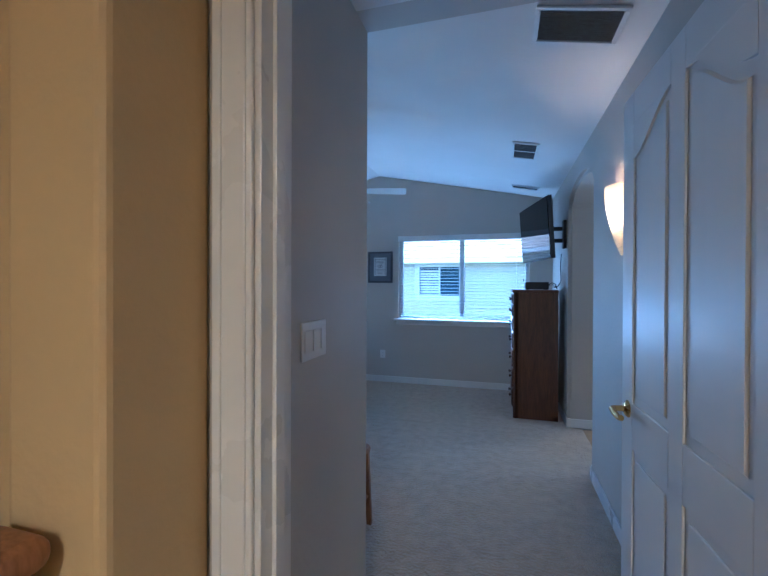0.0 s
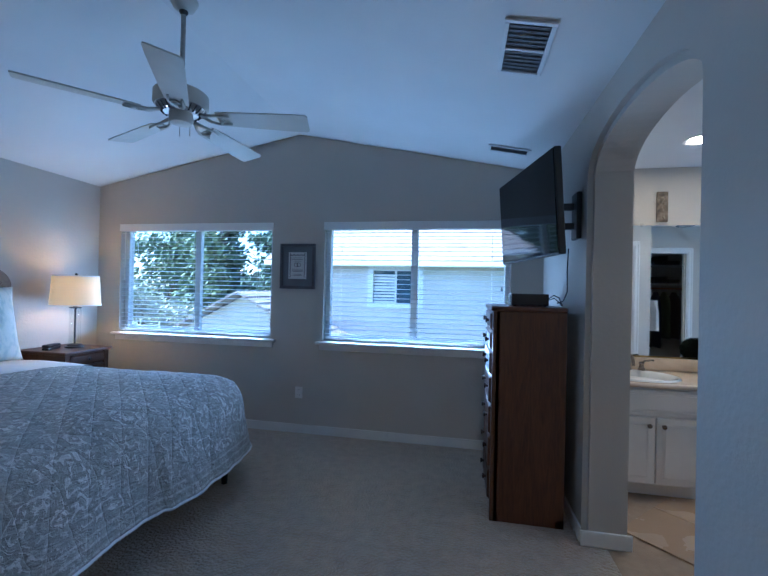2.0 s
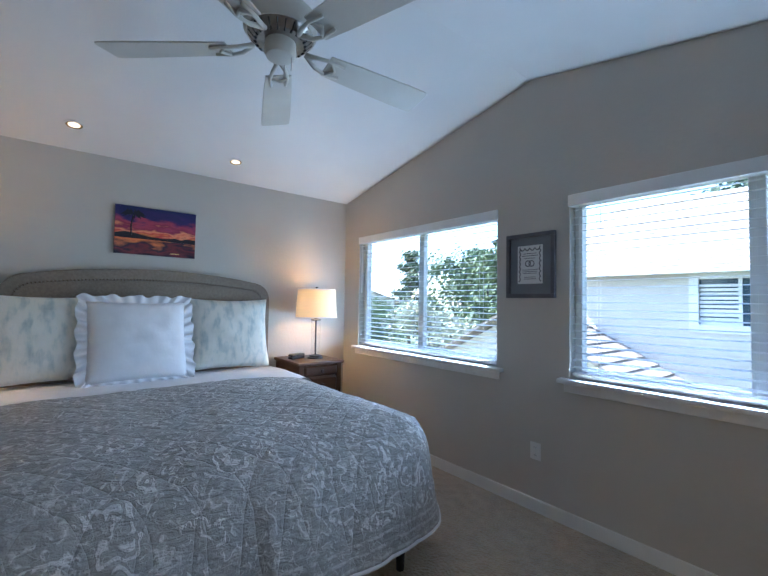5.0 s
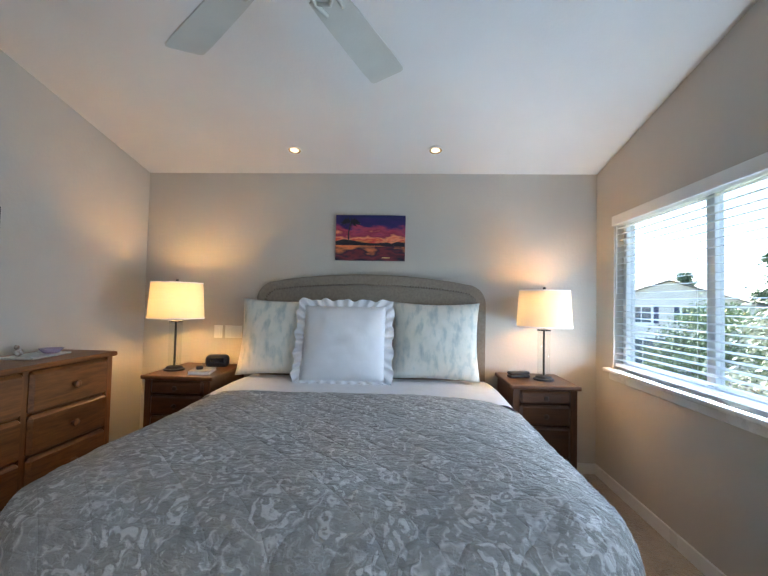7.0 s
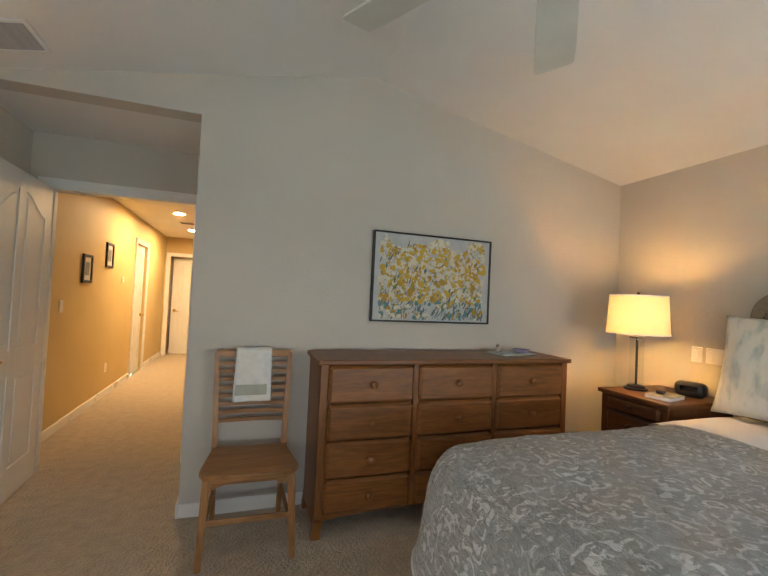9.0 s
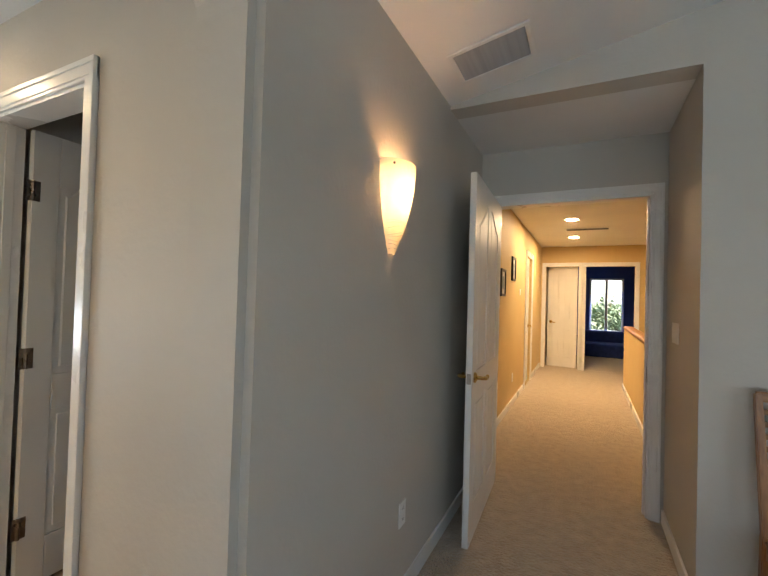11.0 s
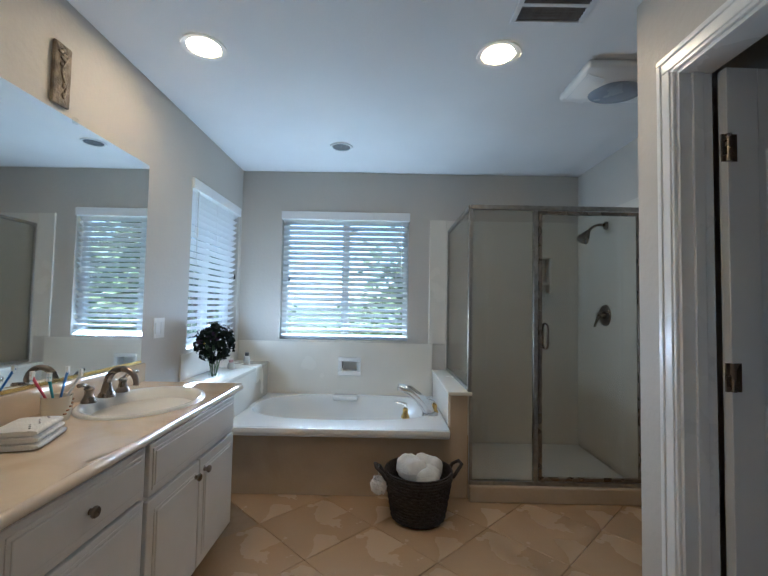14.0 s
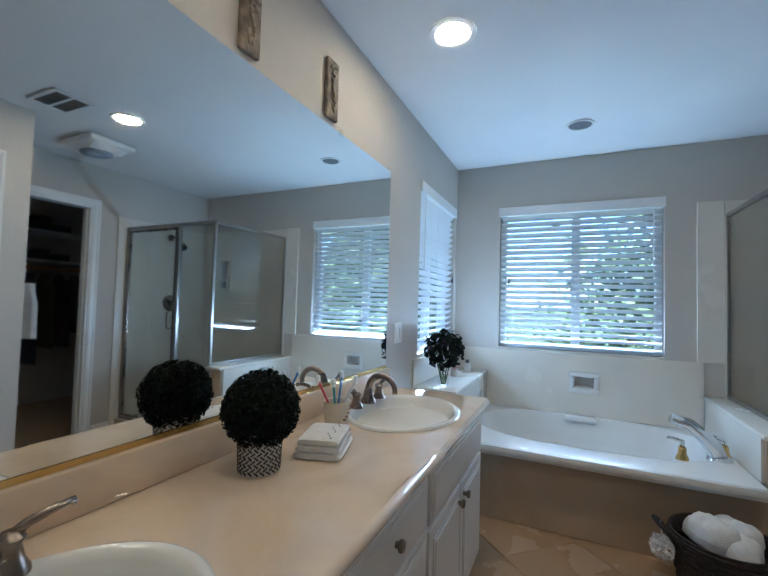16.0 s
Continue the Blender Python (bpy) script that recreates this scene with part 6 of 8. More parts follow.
def basin(cx, cy, label):
    s = thing("sink_basin", label, "sink", (cx, cy, ZC), group="twin vanity sinks")
    prof = [(1.10, 0.001), (1.09, 0.009), (1.05, 0.013), (1.0, 0.010), (0.955, -0.004), (0.88, -0.04), (0.74, -0.09), (0.5, -0.125), (0.2, -0.14), (0.085, -0.142)]
    part("bowl", lathe(bmesh.new(), [(r * RXS, z) for r, z in prof], 56, sy=RYS / RXS), TUBW, s, "oval self-rimming bowl", smooth=60)
    part("drain", lathe(bmesh.new(), [(0.0, -0.139), (0.022, -0.1395), (0.027, -0.142)], 20), PEWTER, s, smooth=50)
    f = thing("faucet", "bronze-nickel widespread faucet with two lever handles", "faucet", (cx - 0.0, cy + 0.165, ZC), group="vanity faucets")
    part("spout_base", lathe(bmesh.new(), [(0.033, 0.018), (0.032, 0.028), (0.022, 0.045), (0.017, 0.075), (0.0, 0.08)], 24), PEWTER, f, smooth=50)
    pts = []
    for i in range(17):
        t = math.pi * 1.04 * i / 16
        pts.append((0, -0.062 + 0.062 * math.cos(t), 0.075 + 0.062 * math.sin(t)))
    part("spout", sweep(bmesh.new(), [(0, 0, 0.05)] + pts, [0.016] + [0.015 - 0.004 * i / 16 for i in range(17)], 14), PEWTER, f, smooth="all")
    for sx in (-1, 1):
        h = part("handle", lathe(bmesh.new(), [(0.028, 0.018), (0.027, 0.026), (0.019, 0.04), (0.015, 0.062), (0.02, 0.072), (0.012, 0.082), (0.0, 0.083)], 22, at=(sx * 0.105, 0.0, 0)), PEWTER, f, smooth=50)
        part("lever", sweep(bmesh.new(), [(sx * 0.105, 0, 0.074), (sx * 0.125, -0.004, 0.088), (sx * 0.16, -0.012, 0.098), (sx * 0.185, -0.016, 0.099)], [0.009, 0.008, 0.007, 0.008], 10), PEWTER, h, smooth="all")


basin(*SINKS[0], "cream oval sink set into the counter by the window")
basin(*SINKS[1], "cream oval sink set into the counter by the archway")

mr = thing("vanity_mirror", "large frameless wall mirror above the vanity", "mirror")
part("glass", B(X0 + 0.03, 3.02, YM - 0.008, YM - 0.002, 0.925, 1.975), MIRROR, mr)
part("bottom_channel", B(X0 + 0.03, 3.02, YM - 0.012, YM - 0.002, 0.9115, 0.9245), BRASS, mr, "thin brass channel")
for x in (1.4, 2.49):
    part("clip", B(x - 0.012, x + 0.012, YM - 0.014, YM - 0.002, 1.965, 1.99, bev=0.003), CLEARG, mr)

PLQ = mat("carved_plaque", (0.30, 0.24, 0.16), (0.10, 0.075, 0.05), scale=22, rough=0.55, bump=0.6, bscale=90)
PLQ2 = mat("plaque_figure", (0.36, 0.30, 0.20), (0.14, 0.11, 0.08), scale=60, rough=0.5)
for x in (1.545, 1.985 - 0.045, 2.395 + 0.01):
    pq = thing("wall_plaque", "narrow carved brown plaque above the mirror", "wall plaque", (x, YM, 2.0), group="plaques above the mirror")
    part("board", B(-0.042, 0.042, -0.018, -0.001, 0.0, 0.245, bev=0.006), PLQ, pq)
    rg = random.Random(int(x * 100))
    bm = bmesh.new()
    sweep(bm, [(0.012 * math.sin(i * 0.7), -0.022, 0.04 + 0.17 * i / 12) for i in range(13)], 0.005, 6)
    for k in range(7):
        z = 0.12 + 0.10 * rg.random()
        ball(bm, (rg.uniform(-0.024, 0.024), -0.022, z), 0.010, 1.2, 0.5, 0.8, 8, 6)
    for k in range(4):
        ball(bm, (rg.uniform(-0.015, 0.015), -0.022, 0.03 + 0.05 * rg.random()), 0.009, 0.8, 0.5, 1.4, 8, 6)
    part("relief", bm, PLQ2, pq, "raised floral relief", smooth="all")

plate("wall_outlet", "white outlet and switch plate beside the mirror", "outlet", "y", YM, -1, 3.135, 3.245, 1.03, 1.145, 2)

# topiary, towels, cup, vase
tp = thing("potted_topiary", "round dark green topiary in a black and white woven pot", "potted plant", (1.875, 5.36, ZC))
tp.scale = (0.84, 0.84, 0.84)
POTW = mat("pot_white", (0.62, 0.60, 0.57), (0.56, 0.54, 0.51), rough=0.6)
part("pot", lathe(bmesh.new(), [(0.0, 0.0), (0.062, 0.0), (0.068, 0.115), (0.066, 0.125), (0.055, 0.12), (0.0, 0.10)], 28), POTW, tp, "round pot with woven pattern", smooth=50)
bm = bmesh.new()
for r_ in range(10):
    for k in range(22):
        a = 2 * math.pi * (k + 0.5 * (r_ % 2)) / 22
        z = 0.006 + 0.0115 * r_
        R_ = 0.0625 + 0.006 * z / 0.115 + 0.0006
        m = Matrix.Translation((R_ * math.cos(a), R_ * math.sin(a), z + 0.004)) @ Matrix.Rotation(a, 4, 'Z') @ Matrix.Rotation(0.7 if r_ % 2 else -0.7, 4, 'X') @ Matrix.Diagonal((0.0022, 0.0165, 0.0045, 1))
        bmesh.ops.create_cube(bm, size=1, matrix=m)
tagged(part("weave", bm, BLACKP, tp, "black woven pattern"), kind="stuff")


def leaf_ball(c, R_, n, size, seed, squash=1.0):
    rg = random.Random(seed)
    bm = bmesh.new()
    for i in range(n):
        z = rg.uniform(-1, 1)
        a = rg.uniform(0, 2 * math.pi)
        rr = math.sqrt(1 - z * z)
        d = Vector((rr * math.cos(a), rr * math.sin(a), z))
        p = Vector(c) + d * R_ * rg.uniform(0.72, 1.04) * Vector((1, 1, squash)).length / math.sqrt(3)
        q = (d + Vector((rg.uniform(-0.8, 0.8), rg.uniform(-0.8, 0.8), rg.uniform(-0.8, 0.8)))).normalized()
        t = q.orthogonal().normalized()
        b = q.cross(t)
        s = size * rg.uniform(0.7, 1.3)
        vs = [bm.verts.new(p + v) for v in (-t * s * 0.3, b * s * 0.45 + q * s * 0.1, t * s * 0.7, -b * s * 0.45 + q * s * 0.1)]
        bm.faces.new(vs)
    return bm


part("foliage", leaf_ball((0, 0, 0.188), 0.116, 7000, 0.0135, 3), GREEN, tp, "dense dark leaf ball")
part("core", ball(bmesh.new(), (0, 0, 0.188), 0.088), GREEN, tp, smooth="all")

ft = thing("folded_hand_towel", "folded white hand towel with small dark embroidery", "towel", (2.08, 5.29, ZC), 18)
for k in range(3):
    bm = bmesh.new()
    rows = []
    for i in range(13):
        f = 2 * i / 12 - 1
        ring = []
        for j in range(25):
            a = 2 * math.pi * j / 24
            c_, s_ = math.copysign(abs(math.cos(a)) ** 0.35, math.cos(a)), math.copysign(abs(math.sin(a)) ** 0.8, math.sin(a))
            puff = 1 + 0.10 * noise.noise((f * 2.2, a, k * 3.0))
            ring.append((f * (0.092 - 0.004 * k), (0.070 - 0.004 * k) * c_ * (1 - 0.05 * f ** 6), 0.0105 + 0.0185 * k + 0.0105 * s_ * puff * (1 - 0.35 * f ** 8)))
        rows.append(ring)
    vs = sheet(bm, rows)
    for e in (vs[0], vs[-1]):
        bm.faces.new(e[:-1])
    part("fold", bm, TOWEL, ft, smooth=60)
for k in range(8):
    part("stitch", B(-0.07 + 0.019 * k, -0.064 + 0.019 * k, -0.035 + 0.008 * (k % 3), -0.031 + 0.008 * (k % 3), 0.0565, 0.0590), INK, ft)

cp = thing("toothbrush_cup", "cream ceramic tumbler with a leaf design holding toothbrushes", "cup", (2.315, 5.395, ZC))
part("tumbler", lathe(bmesh.new(), [(0.0, 0.0), (0.040, 0.0), (0.046, 0.04), (0.046, 0.082), (0.048, 0.086), (0.043, 0.084), (0.037, 0.01), (0.0, 0.008)], 26), mat("cream_ceramic", (0.70, 0.65, 0.54), rough=0.2), cp, smooth=50)
bm = bmesh.new()
for k in range(5):
    ball(bm, (0.0445 * math.cos(-1.9 + 0.22 * k), 0.0445 * math.sin(-1.9 + 0.22 * k), 0.025 + 0.011 * k), 0.007, 1, 1, 0.6, 8, 5)
part("leaf_design", bm, OAK, cp, smooth="all")
for k, (col, dx, dy) in enumerate((((0.02, 0.12, 0.4), 0.03, 0.01), ((0.5, 0.03, 0.05), -0.02, 0.02), ((0.6, 0.6, 0.6), 0.01, -0.025), ((0.03, 0.3, 0.35), -0.03, -0.012))):
    m_ = mat("brush_plastic", col, rough=0.3)
    tb = thing("toothbrush", "plastic toothbrush standing in the tumbler", "toothbrush", (2.315, 5.395, ZC), group="toothbrushes in the tumbler")
    part("stem", sweep(bmesh.new(), [(dx * 0.2, dy * 0.2, 0.01), (dx * 1.25, dy * 1.25, 0.088), (dx * 2.6, dy * 2.6, 0.165)], [0.005, 0.004, 0.005], 8), m_, tb, smooth="all")
    part("bristles", B(dx * 2.5 - 0.006, dx * 2.5 + 0.006, dy * 2.5 - 0.005, dy * 2.5 + 0.005, 0.15, 0.178), WHITEP, tb)

# bathtub and its deck
tub = thing("bathtub", "white oval drop-in bathtub with a wide rim", "bathtub", (0, 0, 0))
TX, TY, TRX, TRY = 4.01, 4.53, 0.385, 0.68
ZD = 0.455


def deck():
    bm = bmesh.new()
    x0, x1, y0, y1 = 3.455, XB - 0.012, 3.80, 5.245
    n = 60
    rings = []
    for f, z, ex in ((None, ZD, 0), (1.04, ZD + 0.012, 2.6), (1.0, ZD + 0.008, 2.6), (0.965, ZD - 0.03, 2.6), (0.90, ZD - 0.16, 2.5), (0.82, ZD - 0.30, 2.4), (0.66, ZD - 0.36, 2.3), (0.3, ZD - 0.37, 2.0)):
        ring = []
        for i in range(n):
            t = 2 * math.pi * (i + 0.5) / n
            c, s = math.cos(t), math.sin(t)
            if f is None:
                k = min(((x1 - TX) if c > 0 else (TX - x0)) / max(abs(c), 1e-6), ((y1 - TY) if s > 0 else (TY - y0)) / max(abs(s), 1e-6))
                ring.append(bm.verts.new((TX + k * c, TY + k * s, z)))
            else:
                cc = math.copysign(abs(c) ** (2 / ex), c)
                ss = math.copysign(abs(s) ** (2 / ex), s)
                ring.append(bm.verts.new((TX + TRX * f * cc, TY + TRY * f * ss, z)))
        rings.append(ring)
    for a, b in zip(rings, rings[1:]):
        for i in range(n):
            j = (i + 1) % n
            bm.faces.new((a[i], a[j], b[j], b[i]))
    bm.faces.new(rings[-1])
    for px, py in ((x0, y0), (x1, y0), (x0, y1), (x1, y1)):
        near = sorted(rings[0], key=lambda v: (v.co.x - px) ** 2 + (v.co.y - py) ** 2)[:2]
        bm.faces.new((bm.verts.new((px, py, ZD)), near[0], near[1]))
    bmesh.ops.recalc_face_normals(bm, faces=bm.faces)
    return bm


part("shell", deck(), TUBW, tub, smooth=40)
part("rim_edge", B(3.435, 3.475, 3.80, 5.245, ZD - 0.035, ZD + 0.003, bev=0.009), TUBW, tub, smooth=40)
part("under_lip", B(3.46, 3.52, 3.80, 5.245, ZD - 0.055, ZD - 0.035, bev=0.004), TUBW, tub)
part("headrest", B(XB - 0.13, XB - 0.03, 4.45, 4.66, ZD - 0.03, ZD + 0.012, bev=0.012), TUBW, tub, smooth=40)

ap = structure("tub_apron", B(3.55, 3.57, 3.665, 5.245, 0.0, ZD - 0.0555), GROUT, "sandy travertine apron below the tub", "tub surround")
part("slab", B(3.542, 3.552, 3.70, 5.243, 0.002, ZD - 0.057, bev=0.002), APRON, ap)
structure("tub_deck_base", B(3.57, XB, 3.80, 5.245, 0.0, 0.06), GROUT, "plain base under the tub", "tub surround")

lg = thing("tub_ledge", "glossy almond ledge beside the tub below the window", "ledge")
part("ledge_top", B(3.44, XB - 0.012, 5.243, YM - 0.004, 0.705, 0.735, bev=0.006), SURR, lg, smooth=40)
part("ledge_front", B(3.46, XB - 0.012, 5.25, 5.27, 0.0, 0.705), SURR, lg)
part("ledge_end", B(3.445, 3.465, 5.25, YM - 0.004, 0.0, 0.705), SURR, lg)
part("splash_panel", B(3.445, XB - 0.013, YM - 0.012, YM - 0.002, 0.735, 0.905, bev=0.003), SURR, lg)

wp_ = thing("tub_wall_panel", "almond cultured marble panel around the tub wall", "wall panel")
part("lower_panel", wallmesh("x", XB - 0.012, XB - 0.001, 3.80, YM - 0.013, ZD, 0.912, [SOAP]), SURR, wp_)
part("side_strip", B(XB - 0.012, XB - 0.001, 3.685, 3.835, 0.913, 2.02, bev=0.003), SURR, wp_)
sd = thing("soap_dish", "white recessed ceramic soap dish in the tub wall", "soap dish", (XB - 0.012, 4.53, 0.70))
for a0, a1, b0, b1 in ((-0.10, 0.10, 0.045, 0.08), (-0.10, 0.10, -0.08, -0.045), (-0.10, -0.065, -0.045, 0.045), (0.065, 0.10, -0.045, 0.045)):
    part("rim", B(-0.014, -0.001, a0, a1, b0, b1, bev=0.004), TUBW, sd, smooth=40)
part("recess", B(0.075, 0.09, -0.08, 0.08, -0.06, 0.06), TUBW, sd)
part("tray", B(-0.018, 0.075, -0.0645, 0.0645, -0.0445, -0.036, bev=0.003), TUBW, sd)

py = thing("pony_wall", "low travertine-tiled wall between tub and shower", "half wall")
part("body", B(3.555, XB - 0.013, 3.672, 3.785, 0.0, 0.665), APRON, py)
part("cap", B(3.505, XB - 0.013, 3.648, 3.805, 0.665, 0.69, bev=0.008), SURR, py, "almond marble cap", smooth=40)
part("tub_side_panel", B(3.56, XB - 0.013, 3.785, 3.797, ZD, 0.665), SURR, py)
part("end_tile", B(3.540, 3.555, 3.672, 3.785, 0.0, 0.665, bev=0.002), APRON, py)

tf = thing("tub_faucet", "chrome waterfall tub spout with brass-trimmed handles", "faucet", (3.775, 3.965, ZD))
tf.scale = (1.3, 1.3, 1.3)
part("spout_body", sweep(bmesh.new(), [(0.03, -0.06, 0.0), (0.02, -0.04, 0.05), (0.0, 0.0, 0.10), (-0.025, 0.06, 0.15), (-0.045, 0.12, 0.168)], [0.034, 0.032, 0.028, 0.026, 0.020], 16), CHROME, tf, smooth="all")
part("flange", lathe(bmesh.new(), [(0.045, 0.0), (0.043, 0.012), (0.034, 0.02), (0.0, 0.02)], 24, at=(0.03, -0.06, 0.001)), CHROME, tf, smooth=50)
for x, y in ((-0.03, 0.08), (0.08, -0.09)):
    h = part("handle", lathe(bmesh.new(), [(0.024, 0.0), (0.023, 0.01), (0.015, 0.025), (0.015, 0.05), (0.0, 0.055)], 20, at=(x, y, 0.001)), BRASS, tf, "brass handle base", smooth=50)
    part("lever", sweep(bmesh.new(), [(x, y, 0.05), (x, y, 0.075), (x - 0.01, y + 0.03, 0.085), (x - 0.02, y + 0.055, 0.09)], [0.011, 0.009, 0.007, 0.006], 10), CHROME, h, smooth="all")

vs_ = thing("flower_vase", "clear glass vase of dark roses and greenery on the ledge", "vase of flowers", (3.60, 5.37, 0.735))
g = part("vase", lathe(bmesh.new(), [(0.0, 0.004), (0.032, 0.004), (0.036, 0.02), (0.030, 0.08), (0.042, 0.16)], 26), CLEARG, vs_, "clear glass vase", smooth=60)
g.visible_shadow = False
for k in range(9):
    a = k * 0.7
    part("stem", rod(bmesh.new(), (0.012 * math.cos(a), 0.012 * math.sin(a), 0.01), (0.06 * math.cos(a + 0.5), 0.06 * math.sin(a + 0.5), 0.22), 0.0028, seg=6), LEAF, vs_)
ROSE = mat("dark_rose", (0.030, 0.012, 0.030), (0.06, 0.02, 0.05), scale=30, rough=0.7)
YEL = mat("yellow_bloom", (0.60, 0.42, 0.04), rough=0.7)
rg = random.Random(8)
for k in range(11):
    a, r = rg.uniform(0, 6.28), rg.uniform(0.0, 0.12)
    c = (r * math.cos(a), r * math.sin(a), 0.255 + 0.045 * rg.random() - r * 0.25)
    bm = bmesh.new()
    for q_ in range(3):
        lathe(bm, [(0.004 + 0.006 * q_, -0.012), (0.012 + 0.006 * q_, 0.0), (0.010 + 0.007 * q_, 0.016 - 0.004 * q_)], 9, at=c)
    part("flower", bm, YEL if k == 4 else ROSE, vs_, "yellow bloom" if k == 4 else "dark purple rose", smooth="all")
part("foliage", leaf_ball((0, 0, 0.235), 0.128, 460, 0.036, 12), GREEN, vs_, "mixed green leaves")
for k, (x, y, h, lab, mm) in enumerate(((3.98, 5.40, 0.07, "small pink-capped jar on the ledge", "jar"), (4.22, 5.36, 0.10, "small clear bottle on the ledge", "bottle"))):
    o = thing("small_" + mm, lab, mm, (x, y, 0.735))
    part("body", lathe(bmesh.new(), [(0.0, 0.0), (0.024, 0.0), (0.028, h * 0.3), (0.02, h * 0.7), (0.0, h * 0.72)], 18), mat("frost_" + mm, (0.55, 0.52, 0.48), rough=0.2), o, smooth=50)
    part("cap", lathe(bmesh.new(), [(0.015, h * 0.72), (0.018, h), (0.0, h)], 16), mat("cap_" + mm, (0.5, 0.3, 0.3) if k == 0 else (0.08, 0.07, 0.06), rough=0.3), o, smooth=50)

# shower
SX, SY0, SY1, ZT = 3.53, 2.515, 3.665, 1.925
sh = thing("shower_enclosure", "clear glass shower with a brushed nickel frame", "shower")
part("curb", B(SX - 0.045, SX + 0.05, YC + 0.001, SY1 + 0.003, 0.0, 0.10, bev=0.008), APRON, sh, "travertine curb")
part("base", B(SX + 0.05, XB - 0.013, YC + 0.013, SY1 - 0.004, 0.0, 0.06, bev=0.004), TUBW, sh, "white shower pan")
part("back_panel", wallmesh("x", XB - 0.012, XB - 0.001, YC + 0.001, 3.684, 0.06, ZT + 0.09, [NICHE]), SURR, sh, "almond wall panel")
part("side_panel", B(SX - 0.06, XB - 0.013, YC + 0.001, YC + 0.012, 0.10, ZT + 0.09), SURR, sh, "almond wall panel")
part("corner_cap", B(SX - 0.10, SX - 0.061, YC + 0.001, YC + 0.016, 0.0, ZT + 0.09, bev=0.004), SURR, sh)


def bar(x0, x1, y0, y1, z0, z1, name="frame_bar"):
    return part(name, B(x0, x1, y0, y1, z0, z1, bev=0.003), STEEL, sh)


hx = 0.016
YP = 3.235
bar(SX - hx, SX + hx, SY0, SY1, ZT - 0.03, ZT, "top_rail")
bar(SX - hx, SX + hx, SY0, SY1, 0.10, 0.125, "bottom_rail")
bar(SX - hx, SX + hx, SY0, SY0 + 0.028, 0.125, ZT - 0.03, "wall_post")
bar(SX - hx, SX + hx, YP - 0.014, YP + 0.014, 0.125, ZT - 0.03, "centre_post")
bar(SX - 0.012, SX + 0.012, SY1 - 0.012, SY1 + 0.012, 0.69, ZT - 0.03, "corner_post")
bar(SX - 0.012, SX + 0.012, SY1 - 0.022, SY1 - 0.001, 0.125, 0.66, "corner_post")
bar(SX, XB - 0.013, SY1 - 0.010, SY1 + 0.014, ZT - 0.026, ZT, "side_top_rail")
bar(SX, XB - 0.013, SY1 - 0.010, SY1 + 0.014, 0.691, 0.712, "side_bottom_rail")
bar(XB - 0.03, XB - 0.013, SY1 - 0.008, SY1 + 0.012, 0.712, ZT - 0.026, "side_wall_post")
part("fixed_pane", B(SX - 0.003, SX + 0.003, YP + 0.014, SY1 - 0.012, 0.125, ZT - 0.03), SHGLASS, sh, "clear fixed glass").visible_shadow = False
part("side_pane", B(SX + 0.012, XB - 0.03, SY1 - 0.001, SY1 + 0.005, 0.712, ZT - 0.026), SHGLASS, sh, "clear side glass").visible_shadow = False
dp = part("shower_door", B(SX - 0.008, SX - 0.002, SY0 + 0.045, YP - 0.04, 0.15, ZT - 0.055), SHGLASS, sh, "clear glass swing door")
dp.visible_shadow = False
for y0, y1, z0, z1 in ((SY0 + 0.032, YP - 0.018, ZT - 0.058, ZT - 0.036), (SY0 + 0.032, YP - 0.018, 0.130, 0.152), (SY0 + 0.032, SY0 + 0.048, 0.152, ZT - 0.058), (YP - 0.042, YP - 0.02, 0.152, ZT - 0.058)):
    part("door_frame", B(SX - 0.014, SX + 0.008, y0, y1, z0, z1, bev=0.003), PEWTER, dp)
for s in (-1, 1):
    part("pull_handle", sweep(bmesh.new(), [(SX, YP - 0.066, 0.98), (SX + s * 0.035, YP - 0.066, 0.985), (SX + s * 0.045, YP - 0.066, 1.0), (SX + s * 0.045, YP - 0.066, 1.12), (SX + s * 0.035, YP - 0.066, 1.135), (SX, YP - 0.066, 1.14)], 0.008, 10), PEWTER, dp, "bronze D-shaped pull", smooth="all")
part("drain_stop", B(SX - 0.02, SX + 0.01, YP - 0.06, YP - 0.03, 0.126, 0.15), PEWTER, sh)

hd_ = thing("shower_fixture", "dark bronze shower head on a curved arm", "shower head", (3.99, YC + 0.012, 1.90))
part("wall_flange", rod(bmesh.new(), (0, 0, 0), (0, 0.012, 0), 0.035, 0.028, 22), PEWTER, hd_)
part("arm", sweep(bmesh.new(), [(0, 0.0, 0), (0, 0.06, 0.005), (0, 0.11, -0.015), (0, 0.145, -0.055)], 0.011, 12), PEWTER, hd_, smooth="all")
part("bell", rod(bmesh.new(), (0, 0.14, -0.05), (0, 0.185, -0.115), 0.018, 0.048, 22), PEWTER, hd_)
part("rose", rod(bmesh.new(), (0, 0.185, -0.115), (0, 0.192, -0.125), 0.048, 0.044, 22), PEWTER, hd_)
vl = thing("shower_valve", "dark bronze round shower valve with a lever", "shower valve", (4.01, YC + 0.012, 1.20))
part("escutcheon", rod(bmesh.new(), (0, 0, 0), (0, 0.012, 0), 0.085, 0.075, 30), PEWTER, vl)
part("hub", rod(bmesh.new(), (0, 0.01, 0), (0, 0.06, 0), 0.03, 0.024, 20), PEWTER, vl)
